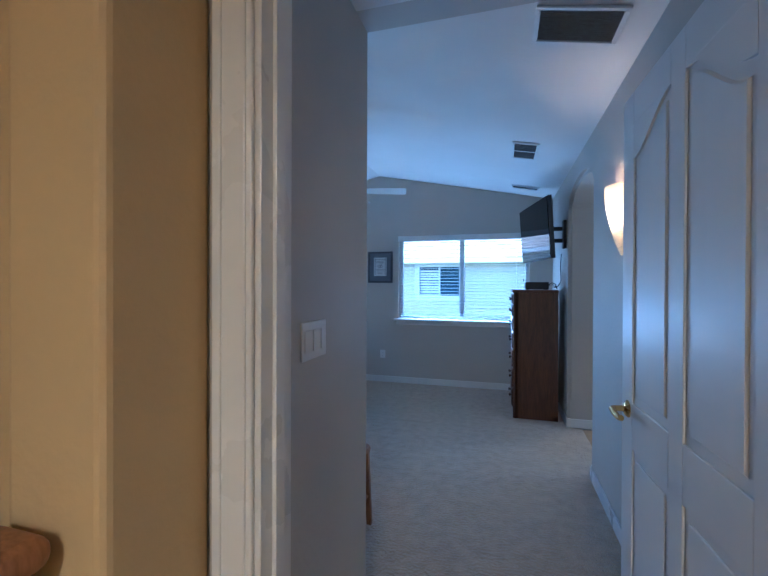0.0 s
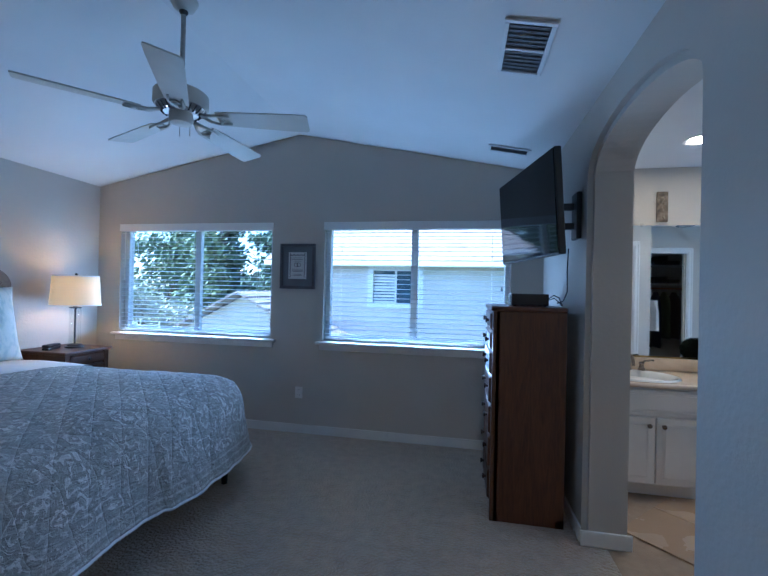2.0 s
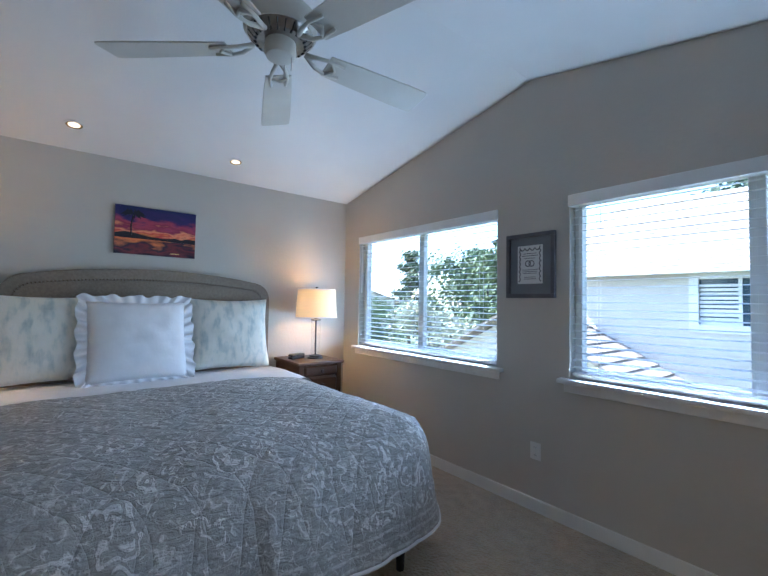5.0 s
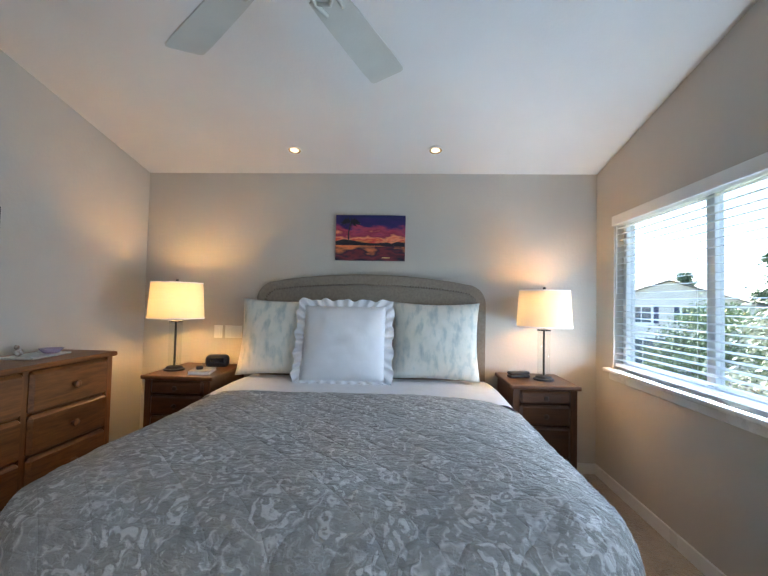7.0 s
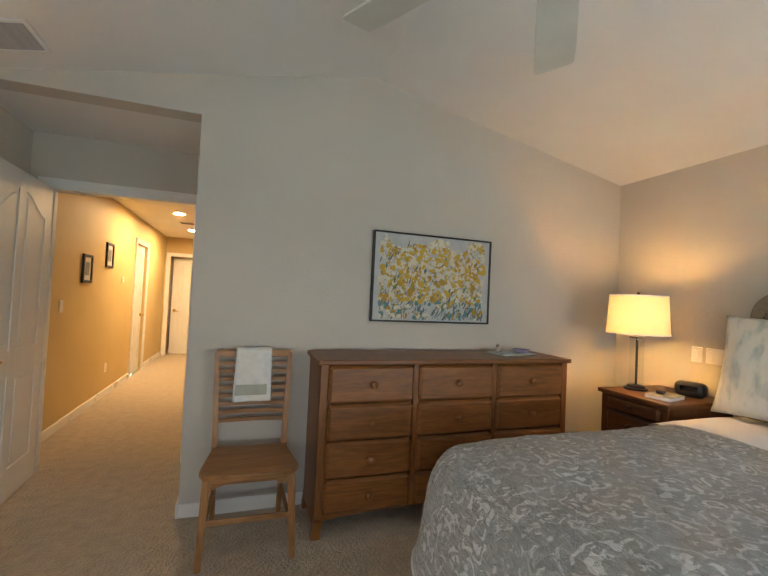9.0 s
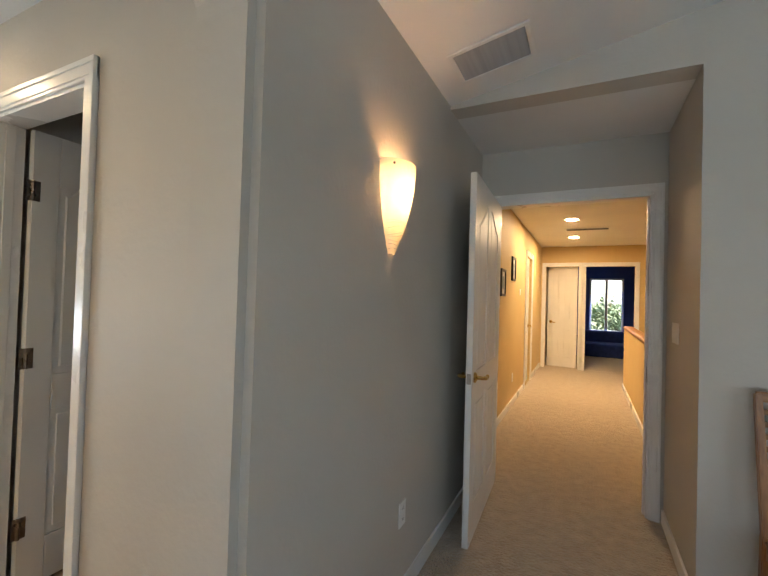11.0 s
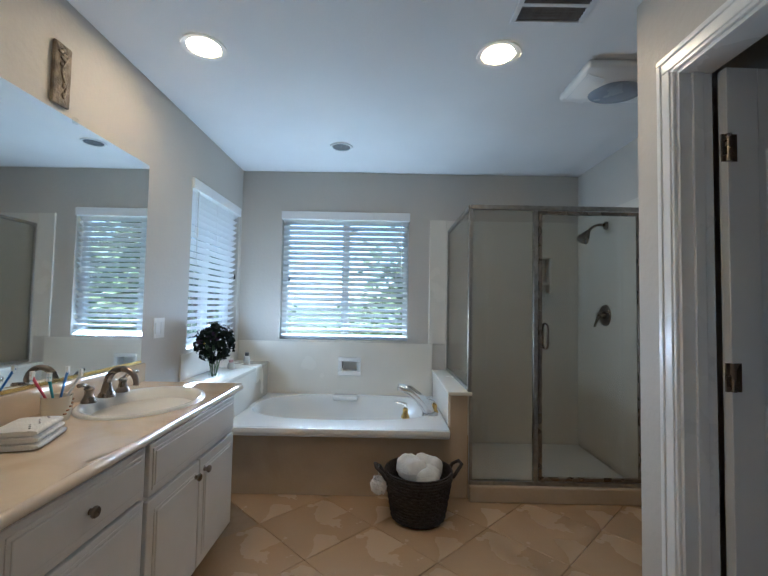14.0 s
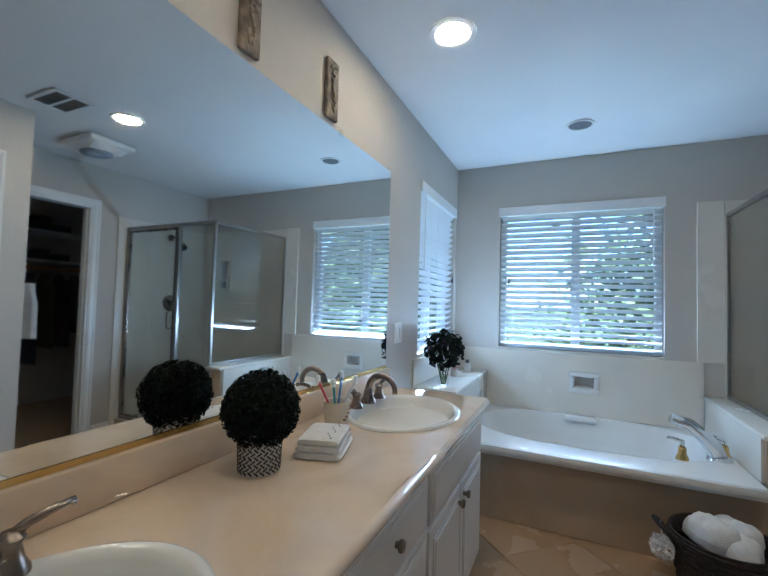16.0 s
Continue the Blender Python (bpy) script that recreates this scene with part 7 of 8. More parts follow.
part("lever", sweep(bmesh.new(), [(0, 0.055, 0), (-0.01, 0.065, -0.03), (-0.012, 0.085, -0.075), (-0.012, 0.09, -0.09)], [0.014, 0.011, 0.009, 0.01], 10), PEWTER, vl, smooth="all")
nc = thing("shower_shelf", "moulded almond soap niche in the shower wall", "soap niche", (XB - 0.012, 2.82, 1.54))
for a0, a1, b0, b1 in ((-0.085, 0.085, 0.15, 0.19), (-0.085, 0.085, -0.19, -0.155), (-0.085, -0.055, -0.155, 0.15), (0.055, 0.085, -0.155, 0.15), (-0.055, 0.055, -0.085, -0.065)):
    part("rim", B(-0.02, -0.001, a0, a1, b0, b1, bev=0.005), SURR, nc, smooth=40)
part("recess", B(0.08, 0.095, -0.07, 0.07, -0.17, 0.165), SURR, nc)

# laundry basket with rolled towels
bk_ = thing("laundry_basket", "dark woven basket with two loop handles on the floor", "basket", (3.30, 4.01, 0.0), 8)
bk_.scale = (1.0, 1.0, 0.82)
prof = [(0.0, 0.004), (0.135, 0.0), (0.150, 0.02), (0.178, 0.17), (0.196, 0.335), (0.200, 0.345), (0.190, 0.345), (0.170, 0.17), (0.14, 0.03), (0.0, 0.025)]
part("body", lathe(bmesh.new(), prof, 44), WICKER, bk_, "coarse dark weave", smooth=50)
for k in range(15):
    z = 0.022 + 0.0215 * k
    R_ = 0.151 + (z - 0.02) * 0.147
    part("woven_band", sweep(bmesh.new(), [((R_ + 0.003 * math.sin(a * 22 + k * math.pi)) * math.cos(a), (R_ + 0.003 * math.sin(a * 22 + k * math.pi)) * math.sin(a), z) for a in [2 * math.pi * j / 88 for j in range(89)]], 0.009, 5, caps=False), WICKER, bk_, smooth="all")
for s in (-1, 1):
    part("handle", sweep(bmesh.new(), [(-0.05, s * 0.195, 0.29), (-0.052, s * 0.225, 0.345), (-0.03, s * 0.255, 0.375), (0.03, s * 0.255, 0.375), (0.052, s * 0.225, 0.345), (0.05, s * 0.195, 0.29)], 0.011, 10), WICKER, bk_, "wrapped loop handle", smooth="all")
for k, (x, y, z, rz, r) in enumerate(((-0.03, 0.045, 0.290, 25, 0.070), (0.04, -0.055, 0.275, 60, 0.066), (-0.06, -0.05, 0.255, -20, 0.06), (0.07, 0.04, 0.245, 40, 0.055))):
    rt = thing("rolled_towel", "white towel rolled up in the basket", "towel", (3.30 + x, 4.01 + y, z), rz, group="towels in the basket")
    bm = bmesh.new()
    rows = []
    for i in range(13):
        f = 2 * i / 12 - 1
        rr = r * (1 - abs(f) ** 5) ** 0.45 + 0.002
        rows.append([(f * 0.095, rr * math.cos(a) * (1 + 0.20 * noise.noise((f * 4 + k, math.cos(a) * 2, math.sin(a) * 2))), rr * math.sin(a) * (1 + 0.22 * noise.noise((f * 4, math.cos(a) * 2 + k, math.sin(a) * 2)))) for a in [2 * math.pi * j / 24 for j in range(25)]])
    sheet(bm, rows)
    part("roll", bm, TOWEL, rt, smooth="all")
sg = thing("bath_pouf", "white mesh bath pouf hanging on the basket side", "bath sponge", (3.24, 4.245, 0.205))
part("mesh_ball", leaf_ball((0, 0, 0), 0.042, 420, 0.028, 4), TOWEL, sg)
part("cord", rod(bmesh.new(), (0.0, 0.0, 0.03), (0.03, 0.0, 0.105), 0.002, seg=6), TOWEL, sg)

# ceiling fixtures
# the third lamp is unseen, added above the near sink to light the counter
for x, y, lit in ((2.70, 5.10, COOL), (2.715, 3.715, COOL), (1.50, 4.90, COOL)):
    can_light(x, y, 2.439, 0.10, lit, "round lit recessed ceiling lamp", group="recessed bathroom lamps")
can_light(3.87, 4.58, 2.439, 0.085, None, "round unlit recessed ceiling lamp above the tub")
grille("ceiling_vent", "white ceiling register with dark louvres in the bathroom", (2.39, 3.58, 2.438), 0.30, 0.22, 90, 0, 10, VENTG, True)
ef = thing("exhaust_fan", "white domed ceiling exhaust fan with a grey lens", "exhaust fan", (2.90, 3.06, 2.44))
part("housing", B(-0.17, 0.17, -0.22, 0.22, -0.045, -0.001, bev=0.02, seg=3), WHITEP, ef, smooth=40)
bm = bmesh.new()
rows = [[(0.16 * u, 0.21 * v, -0.045 - 0.045 * (1 - u * u) * (1 - v ** 4)) for v in [2 * j / 12 - 1 for j in range(13)]] for u in [2 * i / 12 - 1 for i in range(13)]]
sheet(bm, rows)
part("cover", bm, WHITEP, ef, "curved white cover", smooth="all")
part("lens", lathe(bmesh.new(), [(0.0, -0.097), (0.06, -0.095), (0.10, -0.085), (0.105, -0.075)], 30, sy=1.3), mat("grey_lens", (0.30, 0.34, 0.40), rough=0.25), ef, "grey-blue oval lens", smooth=60)
for k in range(9):
    y = 0.115 + 0.010 * k
    part("louvre", B(-0.12, 0.12, y, y + 0.004, -0.082 + 0.0035 * k, -0.074 + 0.0035 * k), VENTW, ef)

# closet seen through its doorway
for z in (1.62, 1.95):
    shf = thing("closet_shelf", "white closet shelf stacked with dark things", "shelf", (0, 0, z))
    part("board", B(2.42, XB - 0.02, 0.74, 1.12, 0.0, 0.02, bev=0.003), TRIM, shf)
    rg = random.Random(int(z * 10))
    for k in range(7):
        x = 2.5 + 0.2 * k
        st = thing("folded_clothes", "stack of folded dark clothes on the closet shelf", "clothes", (x, 0.93, z + 0.02), group="clothes on the shelves")
        h = rg.uniform(0.05, 0.16)
        n_ = 3
        for q_ in range(n_):
            part("garment", B(-0.085, 0.085, -0.14, 0.14, h * q_ / n_, h * (q_ + 1) / n_ - 0.002, bev=0.012), DARKCL, st)
rdc = thing("closet_rod", "wooden closet rod holding hangers", "closet rod", (0, 0, 1.55))
part("pole", rod(bmesh.new(), (2.41, 1.0, 0), (XB - 0.02, 1.0, 0), 0.016), OAK, rdc)
rg = random.Random(21)
CL = [DARKCL, mat("navy_cloth", (0.02, 0.025, 0.05), rough=0.95), mat("olive_cloth", (0.05, 0.055, 0.02), rough=0.95), mat("brown_cloth", (0.06, 0.035, 0.025), rough=0.95), mat("grey_cloth", (0.12, 0.12, 0.125), rough=0.95)]
for k in range(13):
    x = 2.52 + 0.15 * k
    gm = thing("hanging_garment", "dark garment hanging from the closet rod", "clothes", (x, 1.0, 1.55), group="clothes on the rod")
    part("hanger", sweep(bmesh.new(), [(0, 0, 0.03), (0, 0.02, 0.02), (0, 0.015, -0.02), (0, 0.0, -0.04), (0, 0.2, -0.12), (0, -0.2, -0.12), (0, 0, -0.04)], 0.003, 6), STEEL, gm)
    L_ = rg.uniform(0.55, 1.1)
    rows = []
    for i in range(9):
        f = i / 8
        wd = 0.05 + 0.17 * min(1, f * 6) + 0.03 * f
        rows.append([(0.022 * math.cos(a) * (1 + 0.5 * math.sin(3 * a + k)), wd * math.sin(a), -0.06 - L_ * f) for a in [2 * math.pi * j / 20 for j in range(21)]])
    bm = bmesh.new()
    sheet(bm, rows)
    part("cloth", bm, CL[k % 5], gm, smooth="all")
rb = thing("white_robe", "white terry robe hanging from a rail inside the closet", "robe", (2.91, 2.15, 1.335))
part("rail", rod(bmesh.new(), (-0.505, 0, 0.0), (0.06, 0, 0.0), 0.008), STEEL, rb, "steel rail")
bm = bmesh.new()
rows = []
for i in range(12):
    f = i / 11
    wd = 0.04 + 0.10 * min(1, f * 3)
    rows.append([((0.045 + 0.02 * f) * math.cos(a) * (1 + 0.3 * math.sin(4 * a + 2)), wd * math.sin(a), 0.01 - 0.47 * f) for a in [2 * math.pi * j / 26 for j in range(27)]])
sheet(bm, rows)
part("cloth", bm, TOWEL, rb, smooth="all")


# ---- hallway ----
for y, z, h in ((-0.55, 1.535, 0.30), (-1.26, 1.735, 0.30)):
    t, bx = framed("hall_picture", "small black-framed picture with a white mat in the hallway", "picture", "x", 0.78, -1, y - 0.13, y + 0.13, z - h / 2, z + h / 2, 0.022, 0.03, BLACKP)
    part("mat_board", bx(y - 0.10, y + 0.10, 0.004, 0.01, z - h / 2 + 0.03, z + h / 2 - 0.03), PAPER, t)
    part("image", bx(y - 0.055, y + 0.055, 0.0105, 0.012, z - 0.07, z + 0.07), mat("small_print", (0.25, 0.3, 0.3), (0.1, 0.12, 0.15), scale=40, rough=0.3), t)
plate("light_switch", "white light switch in the hallway", "light switch", "x", 0.78, -1, -0.03, 0.05, 1.10, 1.215, 1)
plate("wall_outlet", "white outlet low in the hallway", "outlet", "x", 0.78, -1, -1.43, -1.355, 0.30, 0.41, 1, True)
plate("thermostat", "small white thermostat in the hallway", "thermostat", "x", 0.78, -1, -1.95, -1.85, 1.42, 1.50, 1)
for x, y in ((0.14, -1.9), (0.15, -3.55)):
    can_light(x, y, 2.439, 0.085, HALLG, "round lit recessed ceiling lamp in the hallway", group="hallway lamps")
grille("ceiling_vent", "long white slotted return grille in the hall ceiling", (-0.05, -2.7, 2.438), 0.60, 0.22, 0, 0, 10, VENTG)
hw = thing("stair_half_wall", "golden tan half wall with a wooden cap along the stairs", "half wall")
part("body", B(-0.70, -0.60, -3.4, 0.56, 0.0, 0.93), HALLP, hw)
part("wood_cap", B(-0.725, -0.588, -3.43, 0.585, 0.93, 0.985, bev=0.026, seg=4), OAK, hw, "honey oak cap rail", smooth=40)
part("skirting", B(-0.60, -0.586, -3.4, 0.56, 0.0, 0.085, bev=0.003), TRIM, hw)
structure("floor_blue_room", B(-3.2, 0.78, -8.3, -4.95, 0.0, 0.004), CARPET, "pale carpet of the far blue room", "carpet")
bb = thing("blue_sofa", "low deep blue upholstered sofa below the far window", "sofa", (-0.45, -7.6, 0.0))
SOFA = mat("blue_fabric", (0.015, 0.04, 0.22), (0.01, 0.03, 0.16), scale=10, rough=0.9, bump=0.4, bscale=60)
part("seat", B(-0.55, 0.55, -0.40, 0.40, 0.0, 0.32, bev=0.06, seg=3), SOFA, bb, smooth=40)
part("backrest", B(-0.55, 0.55, -0.55, -0.33, 0.0, 0.60, bev=0.07, seg=3), SOFA, bb, smooth=40)
for s in (-1, 1):
    part("armrest", B(s * 0.58 - 0.09, s * 0.58 + 0.09, -0.5, 0.42, 0.0, 0.45, bev=0.06, seg=3), SOFA, bb, smooth=40)
window("window_5", "y", -8.3, (-0.95, -0.15, 0.55, 1.98), "white window in the far blue room", out=-1)
bs = thing("bookcase", "tall dark bookcase half full of books past the stairs", "bookcase", (-2.9, -0.9, 0))
part("back_panel", B(-0.02, 0.0, -0.6, 0.6, 0.0, 1.9), OAK, bs)
for y in (-0.6, 0.58):
    part("side_panel", B(0.0, 0.28, y, y + 0.02, 0.0, 1.9), OAK, bs)
for z in (0.05, 0.45, 0.85, 1.25, 1.65):
    part("shelf_board", B(0.0, 0.28, -0.58, 0.58, z, z + 0.02), OAK, bs)
rg = random.Random(4)
BKM = [mat("spine_" + str(k), c, rough=0.5) for k, c in enumerate(((0.3, 0.05, 0.04), (0.05, 0.1, 0.25), (0.4, 0.35, 0.25), (0.05, 0.05, 0.06), (0.1, 0.2, 0.1)))]
for z in (0.07, 0.47, 0.87, 1.27):
    y = -0.56
    while y < 0.3:
        w_, h_ = rg.uniform(0.02, 0.05), rg.uniform(0.2, 0.3)
        o = tagged(link("shelf_book", B(-2.88, -2.68, -0.9 + y, -0.9 + y + w_, z, z + h_, bev=0.003), BKM[rg.randrange(5)]), "upright hardback book on the bookcase shelf", "book", "books on the bookcase")
        y += w_ + 0.002

# ---- outdoors ----
GRASS = mat("lawn", (0.07, 0.10, 0.035), (0.12, 0.13, 0.06), scale=0.8, rough=0.95, bump=0.6, bscale=12, bdist=0.05)
ASPH = mat("asphalt", (0.10, 0.10, 0.10), (0.07, 0.07, 0.07), scale=3, rough=0.9, bump=0.4, bscale=60)
CONC = mat("driveway_concrete", (0.45, 0.43, 0.40), (0.38, 0.36, 0.34), scale=1.5, rough=0.85, bump=0.2, bscale=40)
STUC = mat("cream_siding", (0.62, 0.58, 0.50), (0.58, 0.54, 0.46), scale=1.2, rough=0.85, bump=0.2, bscale=30)
ROOF = mat("tan_shingles", (0.27, 0.235, 0.195), (0.19, 0.165, 0.14), scale=6, rough=0.9, bump=0.5, bscale=25, fine=0.12)
GARB = mat("blue_bin", (0.03, 0.16, 0.24), rough=0.5)
DKG = mat("dark_pane", (0.05, 0.08, 0.10), rough=0.08, rvar=0.02)
GZ = -3.0
bm = bmesh.new()
bmesh.ops.create_grid(bm, x_segments=2, y_segments=2, size=900, matrix=Matrix.Translation((0, 0, GZ)))
structure("ground", bm, GRASS, "grassy ground spreading to the horizon", "ground")
structure("road", B(-30, -23, -60, 120, GZ - 0.05, GZ + 0.01), ASPH, "grey asphalt street past the houses", "road")
structure("pavement", B(-22.9, -7.0, 8.0, 13.5, GZ - 0.05, GZ + 0.02), CONC, "pale concrete driveway beside the house", "driveway")


def house(at, rz, w, d, h, rise, label, windows, over=0.45, ridge="x"):
    """A house: walls with real openings on its front, clapboards, gable roof with courses; front at local y = 0."""
    e = thing("house", label, "house", at, rz)
    holes = [(a, b, c, f) for a, b, c, f, s in windows]
    part("wall", wallmesh("y", 0.0, 0.2, 0, w, 0, h, holes), STUC, e)
    part("wall", wallmesh("y", d - 0.2, d, 0, w, 0, h), STUC, e)
    for x in (0, w - 0.2):
        if ridge == "x":
            bm = prism(bmesh.new(), [(0.2, 0), (d - 0.2, 0), (d - 0.2, h), (d / 2, h + rise * 0.94), (0.2, h)], "x", x, x + 0.2)
            part("gable_wall", bm, STUC, e)
        else:
            part("wall", wallmesh("x", x, x + 0.2, 0.2, d - 0.2, 0, h), STUC, e)
    if ridge != "x":
        part("gable_wall", prism(bmesh.new(), [(0, h), (w, h), (w / 2, h + rise * 0.96)], "y", 0.0, 0.2), STUC, e)
        part("gable_wall", prism(bmesh.new(), [(0, h), (w, h), (w / 2, h + rise * 0.96)], "y", d - 0.2, d), STUC, e)
    n = int(h / 0.2)
    lap = None
    for k in range(n):
        z = k * 0.2
        for a, b in spans(0.0, w, [(q[0] - 0.16, q[1] + 0.16) for q in holes if q[2] - 0.16 < z + 0.2 and q[3] + 0.16 > z]):
            bm = prism(bmesh.new(), [(-0.022, z), (0.0, z), (0.0, z + 0.2), (-0.006, z + 0.2)], "x", a, b)
            part("clapboard", bm, STUC, e)
    half = (d if ridge == "x" else w) / 2
    L_ = math.hypot(half + over, rise * (half + over) / half)
    rows = int(L_ / 0.32)
    for s in (-1, 1):
        bm = bmesh.new()
        for k in range(rows):
            f0, f1 = k / rows, (k + 1.12) / rows
            def pt(f, up):
                return (half + s * (half + over) * (1 - f), h + rise - rise * (half + over) / half * (1 - f) + up)
            a0, z0 = pt(f0, 0.075)
            a1, z1 = pt(min(f1, 1.0), 0.045)
            b0, y0_ = pt(f0, 0.0)
            b1, y1_ = pt(min(f1, 1.0), 0.0)
            if ridge == "x":
                prism(bm, [(a0, z0), (a1, z1), (b1, y1_), (b0, y0_)], "x", -over, w + over)
            else:
                prism(bm, [(a0, z0), (a1, z1), (b1, y1_), (b0, y0_)], "y", -over, d + over)
        r = part("roof", bm, ROOF, e, "tan shingle roof slope")
        zf = h - rise * over / half
        if ridge == "x":
            y = half + s * (half + over)
            part("gutter", B(-over, w + over, y - 0.06, y + 0.06, zf - 0.12, zf + 0.02, bev=0.01), TRIM, r)
        else:
            x = half + s * (half + over)
            part("gutter", B(x - 0.06, x + 0.06, -over, d + over, zf - 0.12, zf + 0.02, bev=0.01), TRIM, r)
    for a, b, c, f, shut in windows:
        wdw = part("window", wallmesh("y", -0.05, 0.03, a - 0.17, b + 0.17, c - 0.17, f + 0.17, [(a, b, c, f)]), TRIM, e, "white-trimmed window")
        part("pane", B(a, b, 0.08, 0.09, c, f), DKG, wdw)
        part("mullion", B((a + b) / 2 - 0.03, (a + b) / 2 + 0.03, 0.04, 0.08, c, f), TRIM, wdw)
        if shut == "louvre":
            for k in range(int((f - c) / 0.09)):
                part("louvre", B(a, (a + b) / 2 - 0.03, 0.045, 0.07, c + 0.09 * k, c + 0.09 * k + 0.06), TRIM, wdw)
        elif shut:
            for u in (a - 0.45, b + 0.13):
                part("shutter", B(u, u + 0.32, -0.05, -0.005, c - 0.05, f + 0.05), mat("navy_shutter", (0.03, 0.04, 0.09), rough=0.6), wdw)
    return e


def spans(a, b, cuts):
    """What is left of the stretch a to b when the cuts are taken out."""
    out, x = [], a
    for c, d in sorted(cuts):
        if c > x:
            out.append((x, min(c, b)))
        x = max(x, d)
    if x < b:
        out.append((x, b))
    return [(p, q) for p, q in out if q - p > 0.05]


house((-5.6, 14.0, GZ), 0, 13.0, 9.0, 5.47, 2.4, "cream-sided neighbouring house with a tan shingle roof", [(2.92, 4.28, 4.02, 5.00, "louvre"), (8.6, 9.8, 4.3, 5.3, "")])
house((-8.6, 12.0, GZ), 0, 5.6, 1.9, 2.75, 1.50, "low cream gabled wing with a pale shingle roof", [(2.0, 3.5, 0.9, 1.8, "")], ridge="y")
house((-32.4, 18.7, GZ), 58, 9.0, 8.0, 4.7, 1.6, "pale two-storey house across the street with blue shutters", [(2.2, 3.4, 3.3, 4.4, "s"), (5.2, 6.4, 3.3, 4.4, "s"), (1.2, 4.6, 0.1, 2.2, "")], ridge="y")
bn = thing("wheelie_bin", "teal plastic wheelie bin beside the neighbour's wall", "rubbish bin", (-3.6, 13.2, GZ))
part("body", prism(bmesh.new(), [(-0.25, 0.05), (0.25, 0.05), (0.3, 1.0), (-0.3, 1.0)], "y", -0.3, 0.3, bev=0.02), GARB, bn)
part("lid", B(-0.32, 0.32, -0.33, 0.33, 1.0, 1.06, bev=0.02), GARB, bn)

BARK = mat("bark", (0.10, 0.07, 0.05), (0.06, 0.045, 0.035), scale=8, rough=0.95, bump=0.8, bscale=25)
FOL = [mat("foliage_a", (0.07, 0.11, 0.05), (0.10, 0.14, 0.06), scale=3, rough=0.8, fine=0.2), mat("foliage_b", (0.09, 0.13, 0.055), (0.14, 0.18, 0.08), scale=3, rough=0.8, fine=0.2), mat("foliage_c", (0.05, 0.085, 0.05), (0.075, 0.11, 0.06), scale=3, rough=0.8, fine=0.2), mat("pale_foliage", (0.34, 0.34, 0.27), (0.20, 0.24, 0.14), scale=5, rough=0.8, fine=0.2)]


def tree(at, h, r, seed, kind, material, label):
    """A tapered trunk with limbs and a crown of leaf clumps with gaps."""
    rg = random.Random(seed)
    t = thing("tree", label, "tree", at)
    bm = sweep(bmesh.new(), [(0.05 * h * noise.noise((k * 0.4 + seed, 0, 0)), 0.05 * h * noise.noise((0, k * 0.4 + seed, 0)), h * 0.9 * k / 8) for k in range(9)], [0.035 * h * (1 - k / 9.5) * (0.6 if kind == "cone" else 0.9) for k in range(9)], 9)
    n = 40 if kind == "cone" else 26
    ends = []
    for k in range(n):
        f = rg.uniform(0.12, 0.95) if kind == "cone" else rg.uniform(0.3, 0.85)
        a = rg.uniform(0, 6.283)
        if kind == "cone":
            L_ = r * (1.02 - f) * rg.uniform(0.75, 1.1) + 0.15
            e = Vector((L_ * math.cos(a), L_ * math.sin(a), h * f - 0.12 * L_))
        else:
            th = rg.uniform(-0.5, 1.4)
            e = Vector((r * math.cos(a) * math.cos(th), r * math.sin(a) * math.cos(th), h * 0.62 + 0.36 * h * math.sin(th))) * rg.uniform(0.8, 1.05)
        s = Vector((0, 0, min(h * f, e.z) * (0.98 if kind == "cone" else 0.75)))
        sweep(bm, [s, (s + e) / 2 + Vector((0, 0, 0.03 * h)), e], [0.009 * h, 0.006 * h, 0.002 * h], 5)
        ends.append((s, e))
    part("trunk", bm, BARK, t, smooth="all")
    bm = bmesh.new()
    for s, e in ends:
        m = 150 if kind == "cone" else 330
        for q_ in range(m):
            f = rg.random() ** 0.6 if kind == "cone" else 1.0
            c = s + (e - s) * f
            sp = 0.05 * h if kind == "cone" else 0.13 * h
            c = c + Vector((rg.gauss(0, 1), rg.gauss(0, 1), rg.gauss(0, 0.7))) * sp * 0.6
            d = Vector((rg.uniform(-1, 1), rg.uniform(-1, 1), rg.uniform(-1, 1))).normalized()
            u = d.orthogonal().normalized()
            v = d.cross(u)
            k = 0.0145 * h * rg.uniform(0.7, 1.4)
            bm.faces.new([bm.verts.new(c + w_) for w_ in (-u * k, v * k * 0.6, u * k * 1.3, -v * k * 0.6)])
    part("crown", bm, material, t, "many small leaves with gaps between")
    return t


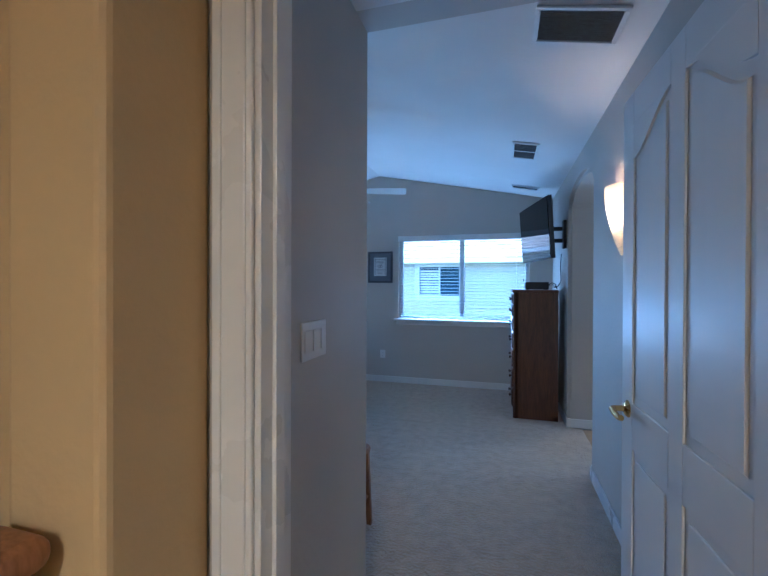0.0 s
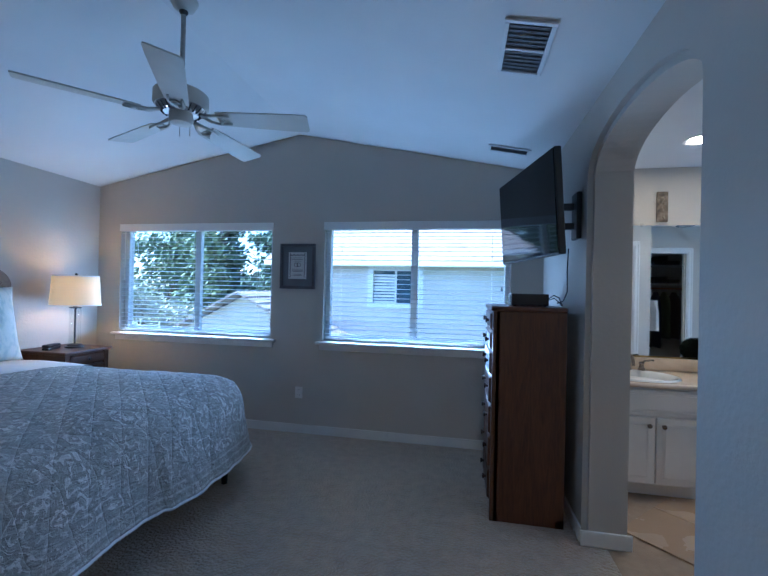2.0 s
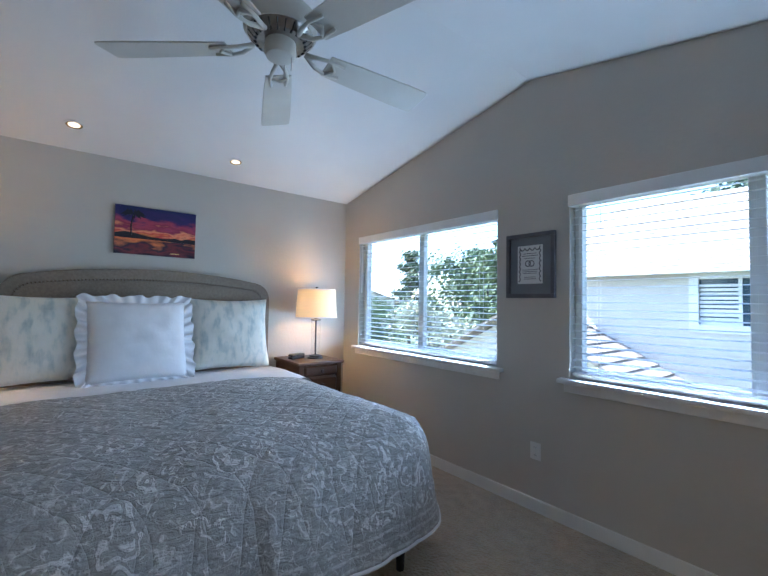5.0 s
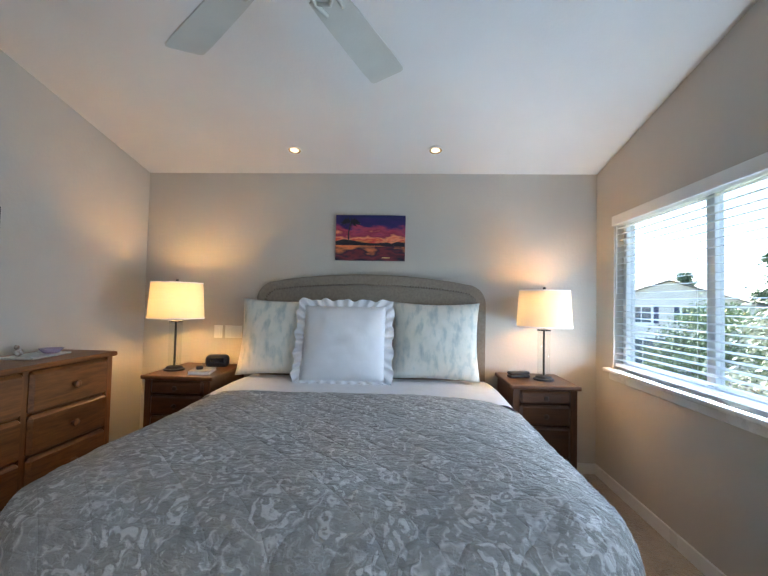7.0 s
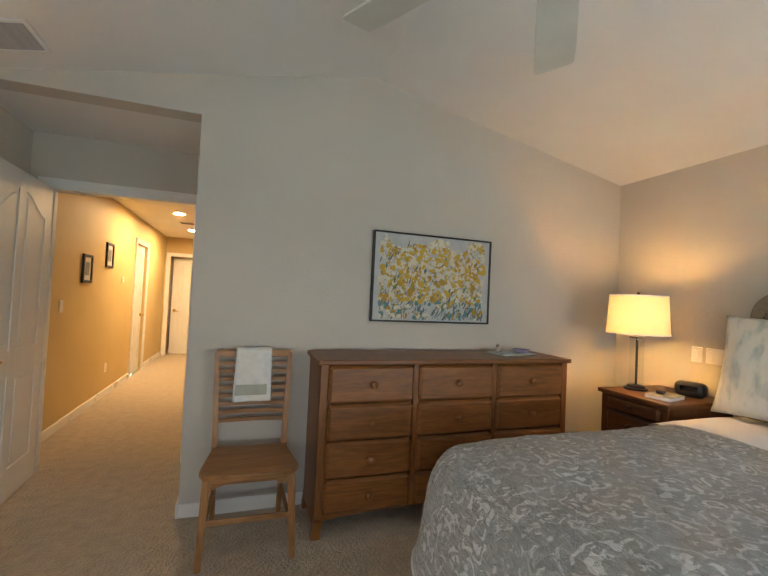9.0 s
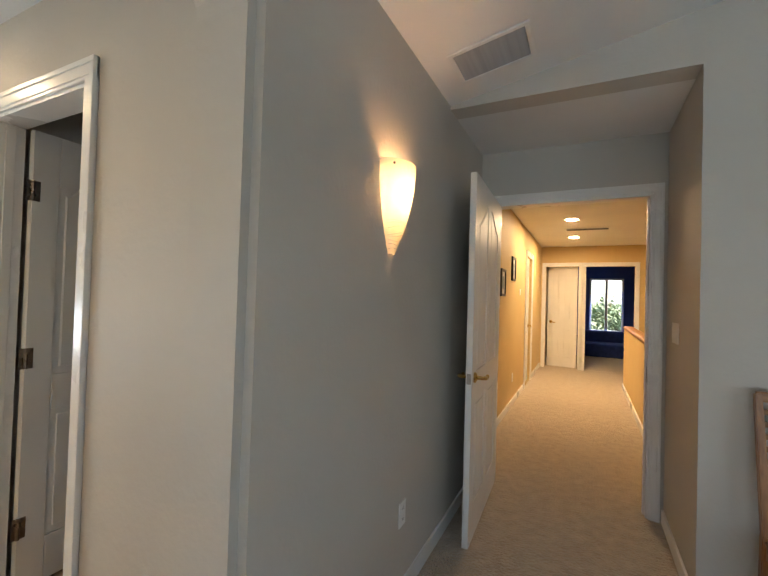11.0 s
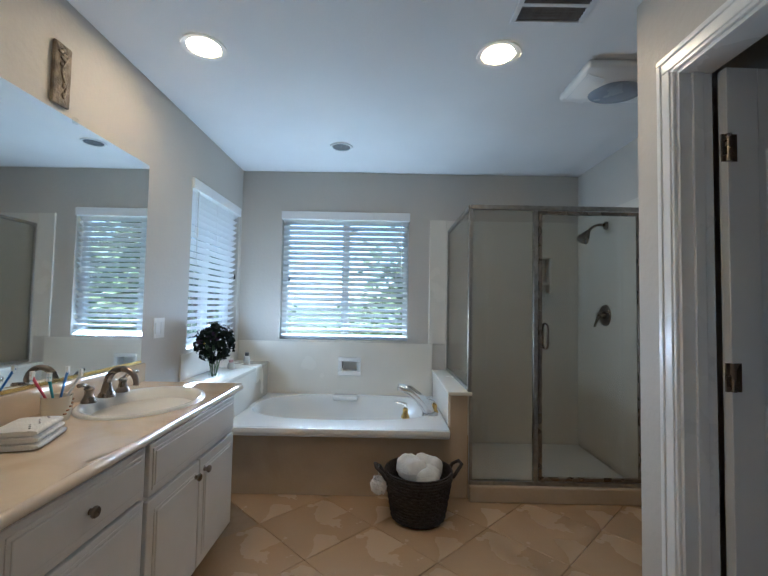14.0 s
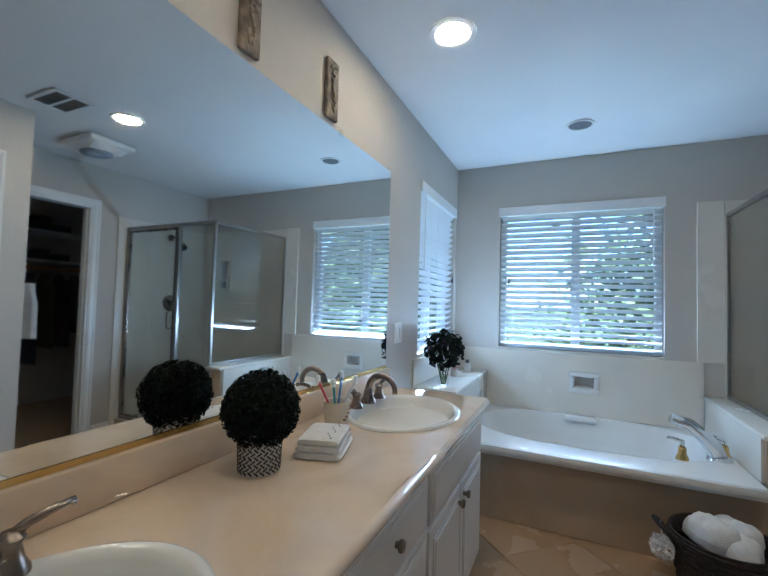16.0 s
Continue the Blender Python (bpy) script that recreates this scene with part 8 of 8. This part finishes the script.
TREES = [((-9.5, 21, GZ), 8.5, 2.4, 1, "cone", 2), ((-14, 24, GZ), 11.5, 3.0, 2, "cone", 0), ((-11.5, 18.5, GZ), 7.2, 2.0, 3, "cone", 1), ((-16, 22, GZ), 7, 2.8, 4, "round", 1), ((-24, 33, GZ), 10, 3.2, 5, "cone", 0),
         ((-17, 15.5, GZ), 3.4, 1.6, 6, "round", 0), ((-24, 21.5, GZ), 4.6, 2.0, 7, "round", 1), ((-52, 38, GZ), 9, 3.0, 8, "cone", 2), ((-55, 26, GZ), 8, 4.0, 9, "round", 0), ((-33, 33, GZ), 10.5, 4.6, 10, "cone", 0),
         ((-2.5, 27, GZ), 10.5, 4.0, 11, "round", 2), ((6, 28, GZ), 10.0, 4.0, 12, "round", 0), ((10.5, 2.2, GZ), 7.0, 1.8, 13, "round", 1), ((10.0, 2.5, GZ), 7.0, 2.2, 14, "cone", 0), ((14.5, 10.2, GZ), 6.0, 2.2, 15, "round", 2), ((5.0, 12.0, GZ), 5.0, 1.6, 16, "round", 0),
         ((-19.5, 11.0, GZ), 3.0, 1.6, 17, "round", 1), ((-33, 7, GZ), 6.5, 2.6, 18, "round", 0), ((-2, -16, GZ), 4.6, 2.2, 19, "round", 1), ((-10.6, 13.8, GZ), 4.2, 1.6, 20, "round", 3)]
for at, h, r, sd, kd, mi in TREES:
    tree(at, h, r, sd, kd, FOL[mi], "tall dark green conifer in the garden" if kd == "cone" else "pale cream shrub with an open rounded crown" if mi == 3 else "leafy green garden tree with a rounded open crown")

# ---- bathroom floor tiles ----
fb = bpy.data.objects["floor_bath"]
S_ = 0.455
bm0 = B(-S_ / 2 + 0.0012, S_ / 2 - 0.0012, -S_ / 2 + 0.0012, S_ / 2 - 0.0012, -0.012, 0.0, bev=0.002, seg=1)
tile0 = None
c45 = math.sqrt(0.5)
for i in range(-12, 13):
    for j in range(-12, 13):
        x, y = 2.55 + (i - j) * S_ * c45, 3.95 + (i + j) * S_ * c45
        if 0.99 < x < 3.66 and 2.35 < y < 5.2:
            m = pose(x, y, 0, 0, 0, 45)
            if tile0 is None:
                tile0 = part("tile", bm0, TRAV, fb, m=m)
            else:
                again("tile", tile0, fb, m)
